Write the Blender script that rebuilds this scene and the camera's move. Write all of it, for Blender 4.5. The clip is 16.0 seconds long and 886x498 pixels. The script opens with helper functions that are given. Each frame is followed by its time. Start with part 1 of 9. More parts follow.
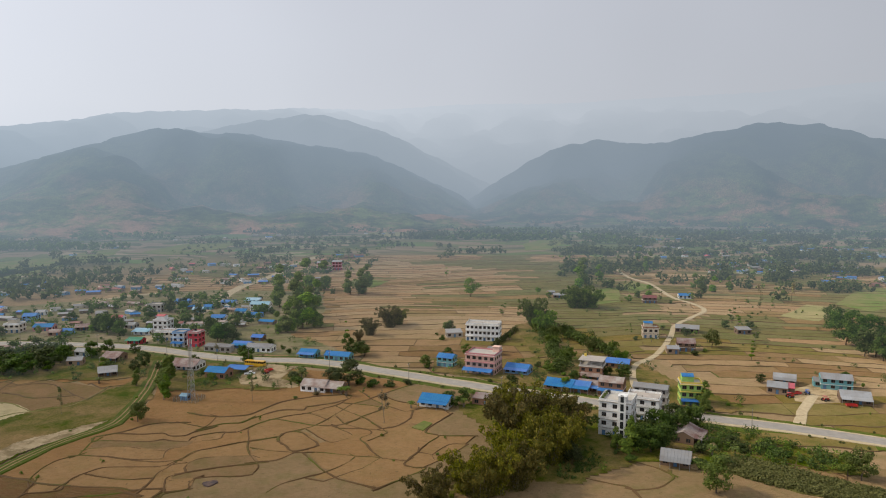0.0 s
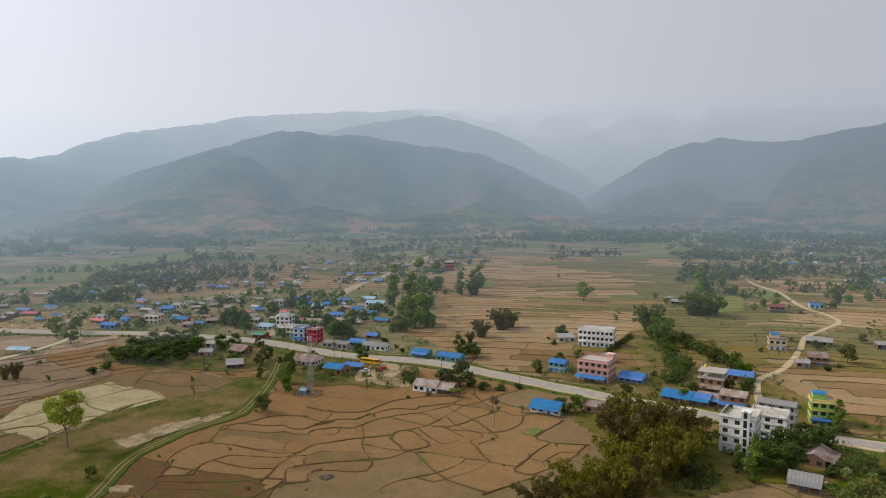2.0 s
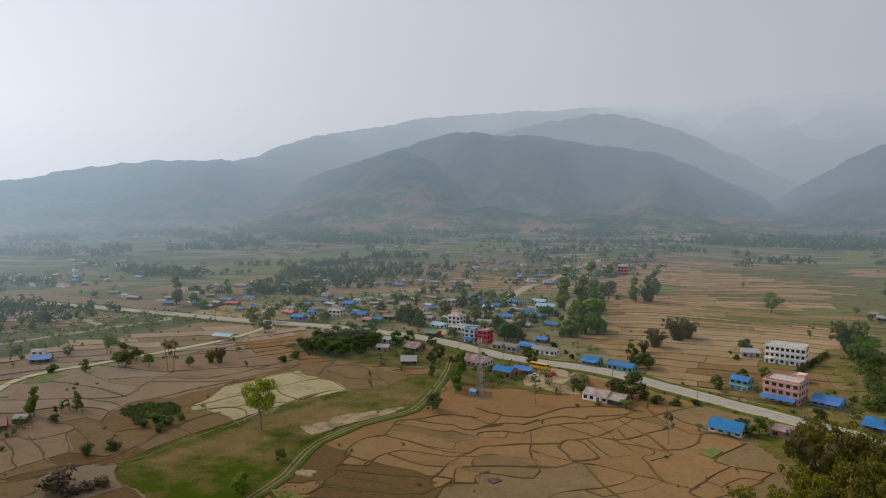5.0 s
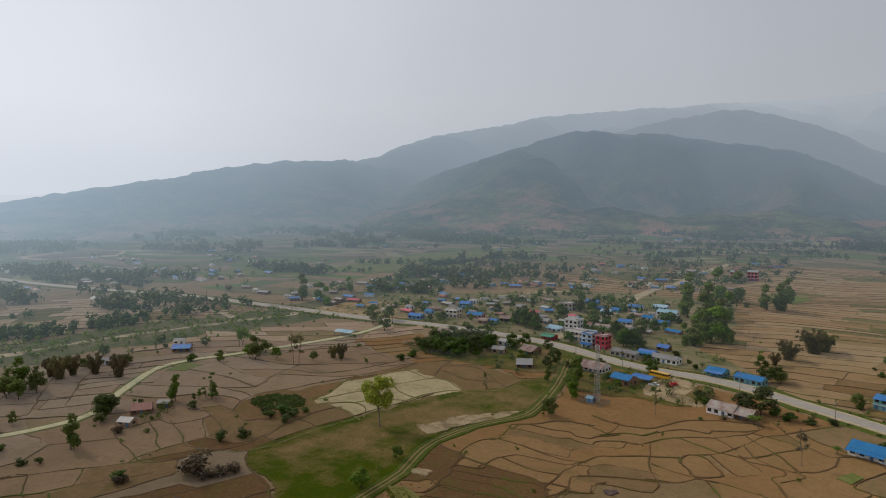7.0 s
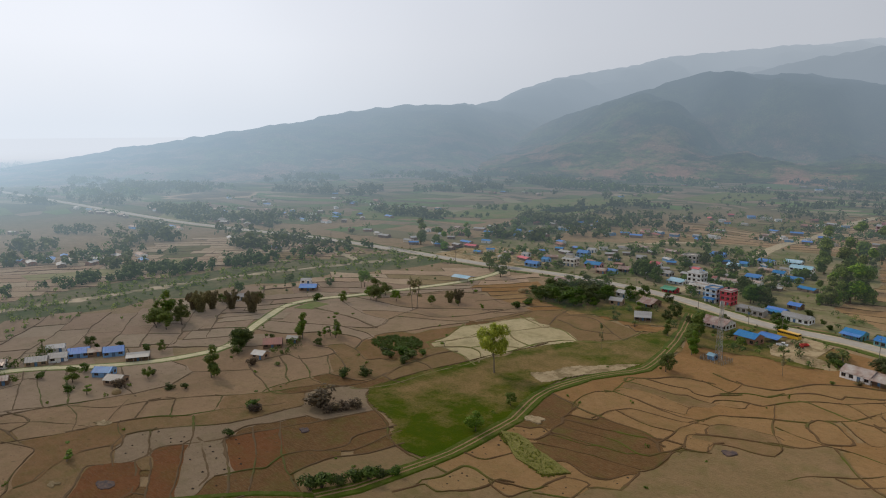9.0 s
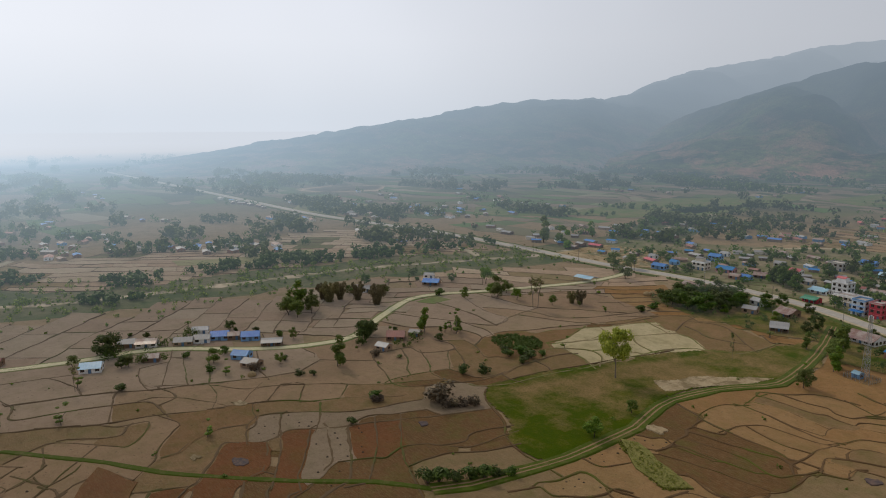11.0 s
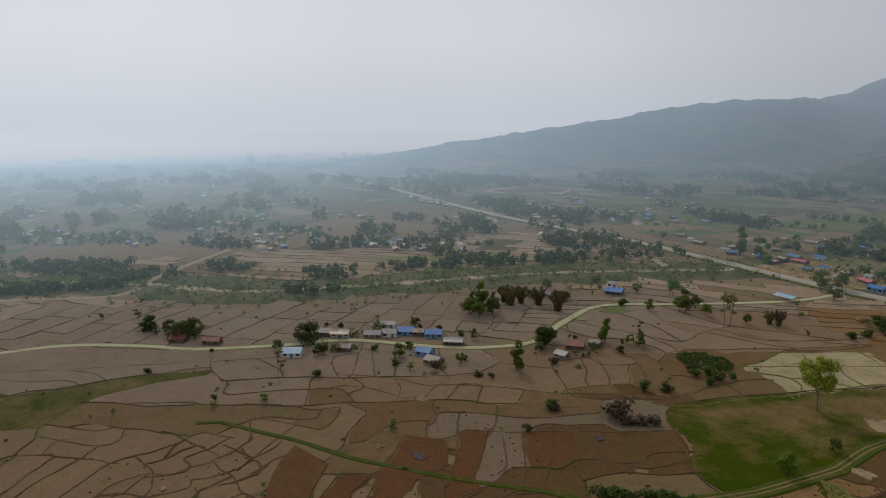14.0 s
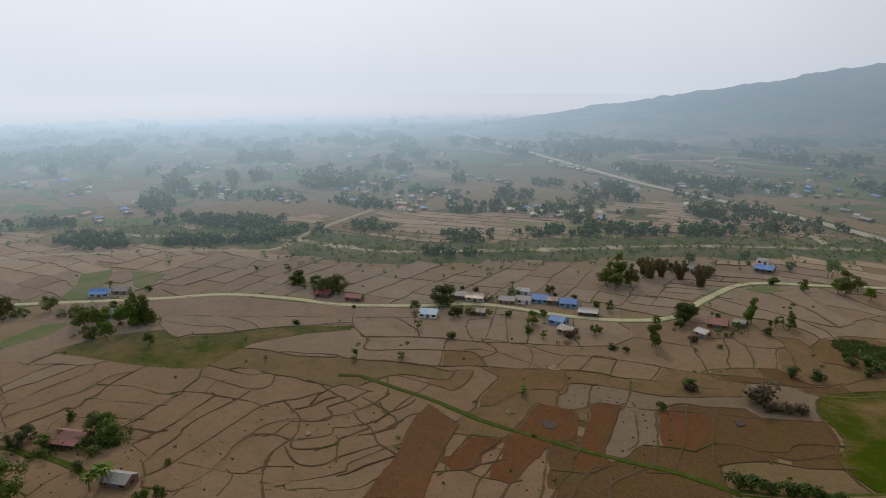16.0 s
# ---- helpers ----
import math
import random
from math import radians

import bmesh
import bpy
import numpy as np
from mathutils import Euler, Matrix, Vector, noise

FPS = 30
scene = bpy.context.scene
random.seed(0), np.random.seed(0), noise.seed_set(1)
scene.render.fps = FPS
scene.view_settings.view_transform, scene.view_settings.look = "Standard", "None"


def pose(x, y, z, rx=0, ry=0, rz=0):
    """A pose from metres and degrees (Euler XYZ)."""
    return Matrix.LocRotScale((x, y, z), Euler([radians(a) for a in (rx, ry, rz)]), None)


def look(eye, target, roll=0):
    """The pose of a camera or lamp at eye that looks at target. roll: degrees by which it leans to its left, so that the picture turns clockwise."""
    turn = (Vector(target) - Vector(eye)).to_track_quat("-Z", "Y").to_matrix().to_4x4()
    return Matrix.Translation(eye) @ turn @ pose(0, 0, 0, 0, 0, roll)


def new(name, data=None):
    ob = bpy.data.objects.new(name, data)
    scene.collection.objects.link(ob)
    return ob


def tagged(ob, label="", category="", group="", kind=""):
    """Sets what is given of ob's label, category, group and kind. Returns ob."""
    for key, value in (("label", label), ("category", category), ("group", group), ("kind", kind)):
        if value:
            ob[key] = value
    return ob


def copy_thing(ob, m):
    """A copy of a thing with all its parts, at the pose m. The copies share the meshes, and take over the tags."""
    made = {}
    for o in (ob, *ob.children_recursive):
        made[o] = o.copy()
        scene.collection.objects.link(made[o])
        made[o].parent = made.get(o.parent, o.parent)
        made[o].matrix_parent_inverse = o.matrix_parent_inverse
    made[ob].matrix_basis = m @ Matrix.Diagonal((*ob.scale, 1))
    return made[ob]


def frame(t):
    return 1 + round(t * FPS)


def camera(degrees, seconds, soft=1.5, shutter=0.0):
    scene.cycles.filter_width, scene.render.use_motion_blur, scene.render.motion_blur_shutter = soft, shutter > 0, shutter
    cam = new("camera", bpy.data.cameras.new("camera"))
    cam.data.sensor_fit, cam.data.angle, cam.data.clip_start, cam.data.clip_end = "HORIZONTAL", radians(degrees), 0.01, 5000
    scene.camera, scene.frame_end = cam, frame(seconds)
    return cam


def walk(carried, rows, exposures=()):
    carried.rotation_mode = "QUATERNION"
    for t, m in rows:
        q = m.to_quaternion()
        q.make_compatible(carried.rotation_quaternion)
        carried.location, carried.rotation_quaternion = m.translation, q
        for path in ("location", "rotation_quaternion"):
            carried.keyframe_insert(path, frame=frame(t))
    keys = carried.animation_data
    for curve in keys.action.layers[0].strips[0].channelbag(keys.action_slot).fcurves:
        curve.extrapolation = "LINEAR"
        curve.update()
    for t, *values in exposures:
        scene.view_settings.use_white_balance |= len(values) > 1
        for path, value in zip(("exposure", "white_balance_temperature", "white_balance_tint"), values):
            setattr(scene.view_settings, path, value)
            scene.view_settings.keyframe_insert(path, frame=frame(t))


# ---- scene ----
# One hovering aircraft that climbs slowly and turns to its left over a valley of dry paddy fields.
cam = camera(63.56, 16.0, soft=1.05)
PATH = [
    (0.0, pose(0.000, 0.000, 87.500, 84.578, 0, 0.000)),
    (0.5, pose(-0.165, 0.000, 87.892, 84.580, 0, 2.233)),
    (1.0, pose(-0.321, -0.005, 88.289, 84.579, 0, 4.479)),
    (1.5, pose(-0.466, -0.018, 88.688, 84.570, 0, 6.728)),
    (2.0, pose(-0.603, -0.037, 89.090, 84.555, 0, 8.953)),
    (2.5, pose(-0.729, -0.062, 89.496, 84.538, 0, 11.217)),
    (3.0, pose(-0.845, -0.094, 89.905, 84.529, 0, 13.457)),
    (3.5, pose(-0.951, -0.133, 90.319, 84.496, 0, 15.710)),
    (4.0, pose(-1.047, -0.177, 90.734, 84.483, 0, 17.987)),
    (6.5, pose(-1.384, -0.500, 92.866, 84.396, 0, 29.606)),
    (7.0, pose(-1.421, -0.585, 93.302, 84.395, 0, 31.961)),
    (7.5, pose(-1.449, -0.675, 93.743, 84.298, 0, 34.310)),
    (8.0, pose(-1.466, -0.772, 94.186, 83.046, 0, 36.657)),
    (8.5, pose(-1.474, -0.875, 94.634, 81.454, 0, 38.997)),
    (9.0, pose(-1.472, -0.985, 95.084, 79.940, 0, 41.398)),
    (11.5, pose(-1.316, -1.634, 97.386, 79.754, 0, 53.748)),
    (12.0, pose(-1.255, -1.782, 97.856, 79.770, 0, 56.197)),
    (12.5, pose(-1.185, -1.938, 98.330, 79.756, 0, 58.677)),
    (13.0, pose(-1.104, -2.100, 98.808, 79.748, 0, 61.146)),
    (13.5, pose(-1.014, -2.269, 99.289, 79.743, 0, 63.604)),
    (14.0, pose(-0.914, -2.444, 99.772, 79.512, 0, 66.046)),
    (14.5, pose(-0.804, -2.625, 100.261, 78.497, 0, 68.490)),
    (15.0, pose(-0.684, -2.814, 100.751, 77.103, 0, 70.975)),
    (15.5, pose(-0.554, -3.008, 101.246, 76.543, 0, 73.982)),
    (16.0, pose(-0.414, -3.209, 101.744, 76.526, 0, 77.138)),
]
# The picture is held a little darker as the view turns towards the bright side.
walk(cam, PATH, exposures=[(0.0, -0.06), (4.0, -0.24), (7.0, -0.54), (7.5, -0.58), (8.0, -0.60), (8.5, -0.52), (9.0, -0.36), (11.5, -0.53), (12.5, -0.66), (13.5, -0.77), (14.3, -0.82), (15.0, -0.68), (16.0, -0.56)])

# ---- world and sun ----
HAZE_LOW, HAZE_MID, HAZE_UP, HAZE_HIGH = (0.54, 0.585, 0.65), (0.59, 0.62, 0.68), (0.575, 0.60, 0.665), (0.51, 0.54, 0.61)
SKY_STRENGTH, SUN_ENERGY = 1.0, 3.0
# Haze tints and curves that Mat.distance() emits; GLARE serves the sky too.
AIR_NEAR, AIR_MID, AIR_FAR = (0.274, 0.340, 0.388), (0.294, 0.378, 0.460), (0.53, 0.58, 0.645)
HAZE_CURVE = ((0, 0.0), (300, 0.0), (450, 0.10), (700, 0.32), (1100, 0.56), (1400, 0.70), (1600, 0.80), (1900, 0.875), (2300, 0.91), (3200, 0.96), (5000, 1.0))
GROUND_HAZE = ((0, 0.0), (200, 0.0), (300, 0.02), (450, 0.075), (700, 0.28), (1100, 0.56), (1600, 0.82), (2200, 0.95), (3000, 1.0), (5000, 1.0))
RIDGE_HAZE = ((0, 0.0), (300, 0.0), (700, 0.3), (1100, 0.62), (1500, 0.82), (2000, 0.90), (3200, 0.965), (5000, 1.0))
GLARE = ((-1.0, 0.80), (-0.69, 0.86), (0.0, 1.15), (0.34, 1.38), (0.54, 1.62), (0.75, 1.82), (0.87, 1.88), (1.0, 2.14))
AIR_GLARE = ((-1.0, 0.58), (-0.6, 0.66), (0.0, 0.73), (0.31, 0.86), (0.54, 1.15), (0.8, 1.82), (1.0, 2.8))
HAZE_PLAIN = (0.495, 0.53, 0.585)
SUN_AZ, SUN_EL = 82.0, 38.0        # degrees to the left of +y, and above the horizon


def float_curve(tree, value, stops):
    """A smooth curve of one value through stops that run from -1 to 1; heights up to 4."""
    half = tree.nodes.new("ShaderNodeMapRange")
    half.inputs["From Min"].default_value, half.inputs["From Max"].default_value = -1.0, 1.0
    tree.links.new(value, half.inputs["Value"])
    n = tree.nodes.new("ShaderNodeFloatCurve")
    tree.links.new(half.outputs[0], n.inputs["Value"])
    curve = n.mapping.curves[0]
    while len(curve.points) < len(stops):
        curve.points.new(0.5, 0.5)
    for p, (x, h) in zip(curve.points, stops):
        p.location, p.handle_type = ((x + 1) / 2, h / 4), "AUTO_CLAMPED"
    n.mapping.update()
    up = tree.nodes.new("ShaderNodeMath")
    up.operation = "MULTIPLY"
    up.inputs[1].default_value = 4.0
    tree.links.new(n.outputs[0], up.inputs[0])
    return up.outputs[0]


world = bpy.data.worlds.new("sky")
scene.world = world
world.use_nodes = True
wn = world.node_tree.nodes
wl = world.node_tree.links
bg = wn["Background"]
sky = wn.new("ShaderNodeTexSky")
sky.sky_type = "NISHITA"
sky.sun_disc = False
sky.sun_elevation, sky.sun_rotation = radians(SUN_EL), radians(-SUN_AZ)
sky.altitude, sky.air_density, sky.dust_density, sky.ozone_density = 300, 1.0, 6.0, 1.0
# The overcast haze evens the sky out to a pale grey that is a little brighter low down.
tc = wn.new("ShaderNodeTexCoord")
sep = wn.new("ShaderNodeSeparateXYZ")
wl.new(tc.outputs["Generated"], sep.inputs[0])
ramp = wn.new("ShaderNodeValToRGB")
ramp.color_ramp.elements[0].position, ramp.color_ramp.elements[0].color = 0.0, (*HAZE_LOW, 1)
ramp.color_ramp.elements[1].position, ramp.color_ramp.elements[1].color = 0.55, (*HAZE_HIGH, 1)
for pos_, col_ in ((0.10, HAZE_MID), (0.24, HAZE_UP)):
    e_ = ramp.color_ramp.elements.new(pos_)
    e_.color = (*col_, 1)
wl.new(sep.outputs["Z"], ramp.inputs[0])
cloud = wn.new("ShaderNodeTexNoise")
cloud.inputs["Scale"].default_value, cloud.inputs["Detail"].default_value = 1.6, 3.0
wl.new(tc.outputs["Generated"], cloud.inputs["Vector"])
cramp = wn.new("ShaderNodeMapRange")
cramp.inputs["From Min"].default_value, cramp.inputs["From Max"].default_value = 0.3, 0.7
cramp.inputs["To Min"].default_value, cramp.inputs["To Max"].default_value = 0.93, 1.05
wl.new(cloud.outputs["Fac"], cramp.inputs["Value"])
cmul = wn.new("ShaderNodeVectorMath")
cmul.operation = "SCALE"
# The thin cloud is brightest on the sun's side.
glare = wn.new("ShaderNodeVectorMath")
glare.operation = "DOT_PRODUCT"
glare.inputs[1].default_value = (-math.sin(radians(SUN_AZ + 20)), math.cos(radians(SUN_AZ + 20)), 0.25)
wl.new(tc.outputs["Generated"], glare.inputs[0])
gramp = float_curve(world.node_tree, glare.outputs["Value"], GLARE)
gmul = wn.new("ShaderNodeVectorMath")
gmul.operation = "SCALE"
wl.new(ramp.outputs["Color"], gmul.inputs[0])
wl.new(gramp, gmul.inputs["Scale"])
wl.new(gmul.outputs[0], cmul.inputs[0])
wl.new(cramp.outputs["Result"], cmul.inputs["Scale"])
dim = wn.new("ShaderNodeVectorMath")
dim.operation = "SCALE"
dim.inputs["Scale"].default_value = 0.07
wl.new(sky.outputs["Color"], dim.inputs[0])
mixs = wn.new("ShaderNodeMix")
mixs.data_type = "RGBA"
mixs.inputs[0].default_value = 0.93
wl.new(dim.outputs[0], mixs.inputs[6])
wl.new(cmul.outputs[0], mixs.inputs[7])
wl.new(mixs.outputs[2], bg.inputs["Color"])
bg.inputs["Strength"].default_value = SKY_STRENGTH

sun = new("sun", bpy.data.lights.new("sun", "SUN"))
sun.data.energy, sun.data.angle, sun.data.color = SUN_ENERGY, radians(6), (1.0, 0.87, 0.68)
sd = Vector((-math.sin(radians(SUN_AZ)) * math.cos(radians(SUN_EL)), math.cos(radians(SUN_AZ)) * math.cos(radians(SUN_EL)), math.sin(radians(SUN_EL))))
sun.matrix_world = look(sd * 900, (0, 0, 0))


# ---- materials ----
class Mat:
    """A node material under construction."""

    def __init__(self, name, rough=0.85, metal=0.0, spec=0.3):
        self.m = bpy.data.materials.new(name)
        self.m.use_nodes = True
        self.nodes, self.links = self.m.node_tree.nodes, self.m.node_tree.links
        self.b = self.nodes["Principled BSDF"]
        self.b.inputs["Roughness"].default_value = rough
        self.b.inputs["Metallic"].default_value = metal
        if rough >= 0.95 and "Diffuse Roughness" in self.b.inputs:
            self.b.inputs["Diffuse Roughness"].default_value = 1.0
        self.b.inputs["Specular IOR Level"].default_value = spec
        self.out = self.b.outputs[0]
        self.where = self.nodes.new("ShaderNodeNewGeometry").outputs["Position"]

    def node(self, kind, **values):
        n = self.nodes.new(kind)
        for k, v in values.items():
            n.inputs[k.replace("_", " ")].default_value = v
        return n

    def noise(self, scale, detail=4.0, rough=0.55, vec=None, distort=0.0):
        n = self.node("ShaderNodeTexNoise", Scale=scale, Detail=detail, Roughness=rough, Distortion=distort)
        self.links.new(vec or self.where, n.inputs["Vector"])
        return n.outputs["Fac"]

    def squash(self, sx, sy, sz, turn=0.0):
        n = self.nodes.new("ShaderNodeMapping")
        n.inputs["Scale"].default_value = (sx, sy, sz)
        n.inputs["Rotation"].default_value = (0, 0, radians(turn))
        self.links.new(self.where, n.inputs["Vector"])
        return n.outputs[0]

    def span(self, fac, lo, hi, a=0.0, b=1.0):
        n = self.node("ShaderNodeMapRange", From_Min=lo, From_Max=hi, To_Min=a, To_Max=b)
        self.links.new(fac, n.inputs["Value"])
        return n.outputs[0]

    def ramp(self, fac, *stops):
        n = self.nodes.new("ShaderNodeValToRGB")
        el = n.color_ramp.elements
        while len(el) < len(stops):
            el.new(0.5)
        for e, (p, c) in zip(el, stops):
            e.position, e.color = p, (*c, 1)
        self.links.new(fac, n.inputs[0])
        return n.outputs[0]

    def mix(self, fac, a, b, mode="MIX"):
        n = self.nodes.new("ShaderNodeMix")
        n.data_type, n.blend_type = "RGBA", mode
        for slot, v in ((0, fac), (6, a), (7, b)):
            if isinstance(v, (int, float)):
                n.inputs[slot].default_value = v
            elif isinstance(v, tuple):
                n.inputs[slot].default_value = (*v, 1)
            else:
                self.links.new(v, n.inputs[slot])
        return n.outputs[2]

    def chance(self):
        return self.nodes.new("ShaderNodeObjectInfo").outputs["Random"]

    def island(self):
        return self.nodes.new("ShaderNodeNewGeometry").outputs["Random Per Island"]

    def hue(self, col, h=0.5, s=1.0, v=1.0):
        n = self.nodes.new("ShaderNodeHueSaturation")
        for key, val in (("Hue", h), ("Saturation", s), ("Value", v)):
            if isinstance(val, (int, float)):
                n.inputs[key].default_value = val
            else:
                self.links.new(val, n.inputs[key])
        self.links.new(col, n.inputs["Color"])
        return n.outputs[0]

    def colour(self, c):
        if isinstance(c, tuple):
            self.b.inputs["Base Color"].default_value = (*c, 1)
        else:
            self.links.new(c, self.b.inputs["Base Color"])
        return self

    def bump(self, height, strength=0.3, distance=0.1):
        n = self.node("ShaderNodeBump", Strength=strength, Distance=distance)
        self.links.new(height, n.inputs["Height"])
        self.links.new(n.outputs[0], self.b.inputs["Normal"])
        return self

    def distance(self, stops=GROUND_HAZE, thick=0.44, last=HAZE_PLAIN, lift=0.0):
        """Paints haze as emission on far ground, hills, houses and trees, growing with distance."""
        # The way is measured from the plan's middle.
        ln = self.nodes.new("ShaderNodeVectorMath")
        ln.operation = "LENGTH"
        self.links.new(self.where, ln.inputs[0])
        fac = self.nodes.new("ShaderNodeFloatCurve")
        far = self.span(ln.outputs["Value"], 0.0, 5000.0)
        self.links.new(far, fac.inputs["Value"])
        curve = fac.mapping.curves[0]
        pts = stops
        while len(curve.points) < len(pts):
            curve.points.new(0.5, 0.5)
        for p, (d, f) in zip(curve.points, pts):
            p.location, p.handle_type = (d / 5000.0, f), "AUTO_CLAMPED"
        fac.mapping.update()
        # The painted haze grows with height, towards the hills' crests.
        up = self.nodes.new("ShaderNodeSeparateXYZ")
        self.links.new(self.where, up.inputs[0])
        # The painted haze is made denser round the valley mouth.
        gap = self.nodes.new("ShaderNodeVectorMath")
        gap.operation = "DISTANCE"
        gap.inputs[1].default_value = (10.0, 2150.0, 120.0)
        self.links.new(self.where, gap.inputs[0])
        mouth_haze = self.node("ShaderNodeMapRange", From_Min=1150.0, From_Max=150.0)
        mouth_haze.interpolation_type = "SMOOTHSTEP"
        self.links.new(gap.outputs["Value"], mouth_haze.inputs["Value"])
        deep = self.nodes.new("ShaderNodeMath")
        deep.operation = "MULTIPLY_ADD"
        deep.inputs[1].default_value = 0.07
        self.links.new(mouth_haze.outputs[0], deep.inputs[0])
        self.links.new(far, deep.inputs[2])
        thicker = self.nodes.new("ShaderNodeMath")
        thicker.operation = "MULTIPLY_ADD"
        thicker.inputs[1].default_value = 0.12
        self.links.new(mouth_haze.outputs[0], thicker.inputs[0])
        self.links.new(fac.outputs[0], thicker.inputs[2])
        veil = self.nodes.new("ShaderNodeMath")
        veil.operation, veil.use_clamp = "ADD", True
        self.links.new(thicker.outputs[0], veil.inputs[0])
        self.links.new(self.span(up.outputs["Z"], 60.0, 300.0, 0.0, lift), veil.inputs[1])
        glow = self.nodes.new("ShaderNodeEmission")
        # The haze emission is set brighter on the sun's side.
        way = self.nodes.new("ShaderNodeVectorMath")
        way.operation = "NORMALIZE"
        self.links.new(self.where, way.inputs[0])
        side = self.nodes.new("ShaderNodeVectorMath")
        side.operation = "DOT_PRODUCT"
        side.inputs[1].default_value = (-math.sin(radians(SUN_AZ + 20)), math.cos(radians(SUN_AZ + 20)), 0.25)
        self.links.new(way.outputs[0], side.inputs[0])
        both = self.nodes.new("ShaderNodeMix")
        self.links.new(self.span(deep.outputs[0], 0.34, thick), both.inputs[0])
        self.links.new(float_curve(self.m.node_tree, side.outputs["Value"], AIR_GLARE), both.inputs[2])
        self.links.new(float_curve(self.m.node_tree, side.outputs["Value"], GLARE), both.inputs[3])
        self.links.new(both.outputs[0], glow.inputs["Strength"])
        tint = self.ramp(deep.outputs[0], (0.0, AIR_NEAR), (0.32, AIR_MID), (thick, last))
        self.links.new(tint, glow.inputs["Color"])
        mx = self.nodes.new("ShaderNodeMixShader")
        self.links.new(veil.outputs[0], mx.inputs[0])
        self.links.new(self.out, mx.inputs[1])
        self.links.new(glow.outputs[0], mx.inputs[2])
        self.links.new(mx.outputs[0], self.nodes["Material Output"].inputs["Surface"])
        self.m.cycles.emission_sampling = "NONE"
        return self


def plain_mat(name, col, rough=0.8, metal=0.0, spec=0.3, grain=2.0, vary=0.25, far=False, stain=(0.20, 0.17, 0.13), dirt=0.25):
    """Paint, plaster or metal sheet with large stains, fine grain and a shade of its own for each object."""
    k = Mat(name, rough, metal, spec)
    c = k.mix(k.span(k.noise(grain * 0.25, 5), 0.35, 0.75), col, tuple(v * (1 - vary) for v in col))
    c = k.mix(k.span(k.noise(grain, 6, 0.7), 0.5, 0.8, 0, dirt), c, stain)
    c = k.hue(c, v=k.span(k.chance(), 0, 1, 0.86, 1.12))
    k.colour(c)
    # far=True lays painted haze over the finish.
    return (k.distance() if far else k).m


def soil_mat(name, a, b, c_, green=0.0, stubble=0.35, island=True):
    """Dry paddy soil: two browns in large drifts, straw stubble in rows, a breath of weeds; each plot has a shade of its own."""
    k = Mat(name, 0.95, 0, 0.1)
    col = k.mix(k.span(k.noise(0.035, 6, 0.65), 0.35, 0.65), a, b)
    col = k.mix(k.span(k.noise(0.09, 6, 0.7), 0.52, 0.72, 0, 0.4), col, tuple(v * 0.62 for v in b))
    col = k.mix(k.span(k.noise(0.4, 6, 0.7), 0.45, 0.75, 0, 0.8), col, c_)
    rows = k.noise(1.0, 5, 0.75, k.squash(0.5, 2.6, 1, 20))
    col = k.mix(k.span(rows, 0.45, 0.75, 0, stubble), col, (0.36, 0.27, 0.15))
    if green:
        col = k.mix(k.span(k.noise(0.11, 6, 0.65), 0.48, 0.68, 0, green), col, (0.115, 0.118, 0.020))
    dots = k.noise(0.9, 2, 0.5)
    col = k.mix(k.span(dots, 0.66, 0.72, 0, 0.55), col, (0.10, 0.07, 0.04))
    r1 = k.island() if island else k.chance()
    col = k.hue(col, h=k.span(r1, 0, 1, 0.494, 0.508), s=k.span(r1, 0, 1, 1.06, 0.92), v=k.span(r1, 0, 1, 0.94, 1.07))
    k.colour(col)
    k.bump(k.noise(1.2, 6, 0.75), 0.9, 0.5)
    return k


def leaf_mat(name, dark, light, far=False, low=0.75):
    k = Mat(name, 0.7, 0, 0.25)
    c = k.ramp(k.island(), (0.0, tuple(v * low for v in dark)), (0.45, dark), (1.0, light))
    c = k.hue(c, h=k.span(k.chance(), 0, 1, 0.475, 0.52), s=k.span(k.chance(), 0, 1, 0.85, 1.1), v=k.span(k.chance(), 0, 1, 0.75, 1.25))
    k.colour(c)
    k.b.inputs["Transmission Weight"].default_value = 0.0
    tr = k.nodes.new("ShaderNodeBsdfTranslucent")
    k.links.new(c, tr.inputs["Color"])
    mx = k.nodes.new("ShaderNodeMixShader")
    mx.inputs[0].default_value = 0.22
    k.links.new(k.b.outputs[0], mx.inputs[1])
    k.links.new(tr.outputs[0], mx.inputs[2])
    k.links.new(mx.outputs[0], k.nodes["Material Output"].inputs["Surface"])
    k.out = mx.outputs[0]
    # far=True mixes painted haze over the leaf colours.
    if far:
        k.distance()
    return k.m


def bark_mat(name, col):
    k = Mat(name, 0.9, 0, 0.2)
    k.colour(k.mix(k.span(k.noise(3.0, 5, 0.7, k.squash(1, 1, 0.2)), 0.35, 0.7), col, tuple(v * 0.5 for v in col)))
    k.bump(k.noise(6, 4), 0.5, 0.03)
    return k.m


# ---- shared building blocks ----
def link(name, bm, mats, parent=None, label=""):
    """One mesh object out of a bmesh, under a thing or a part."""
    me = bpy.data.meshes.new(name)
    bm.to_mesh(me)
    bm.free()
    return hang(name, me, mats, parent, label)


def hang(name, me, mats, parent=None, label=""):
    if not me.materials:
        for m in mats if isinstance(mats, (list, tuple)) else [mats]:
            me.materials.append(m)
    ob = new(name, me)
    ob.parent = parent
    if label:
        tagged(ob, label)
    return ob


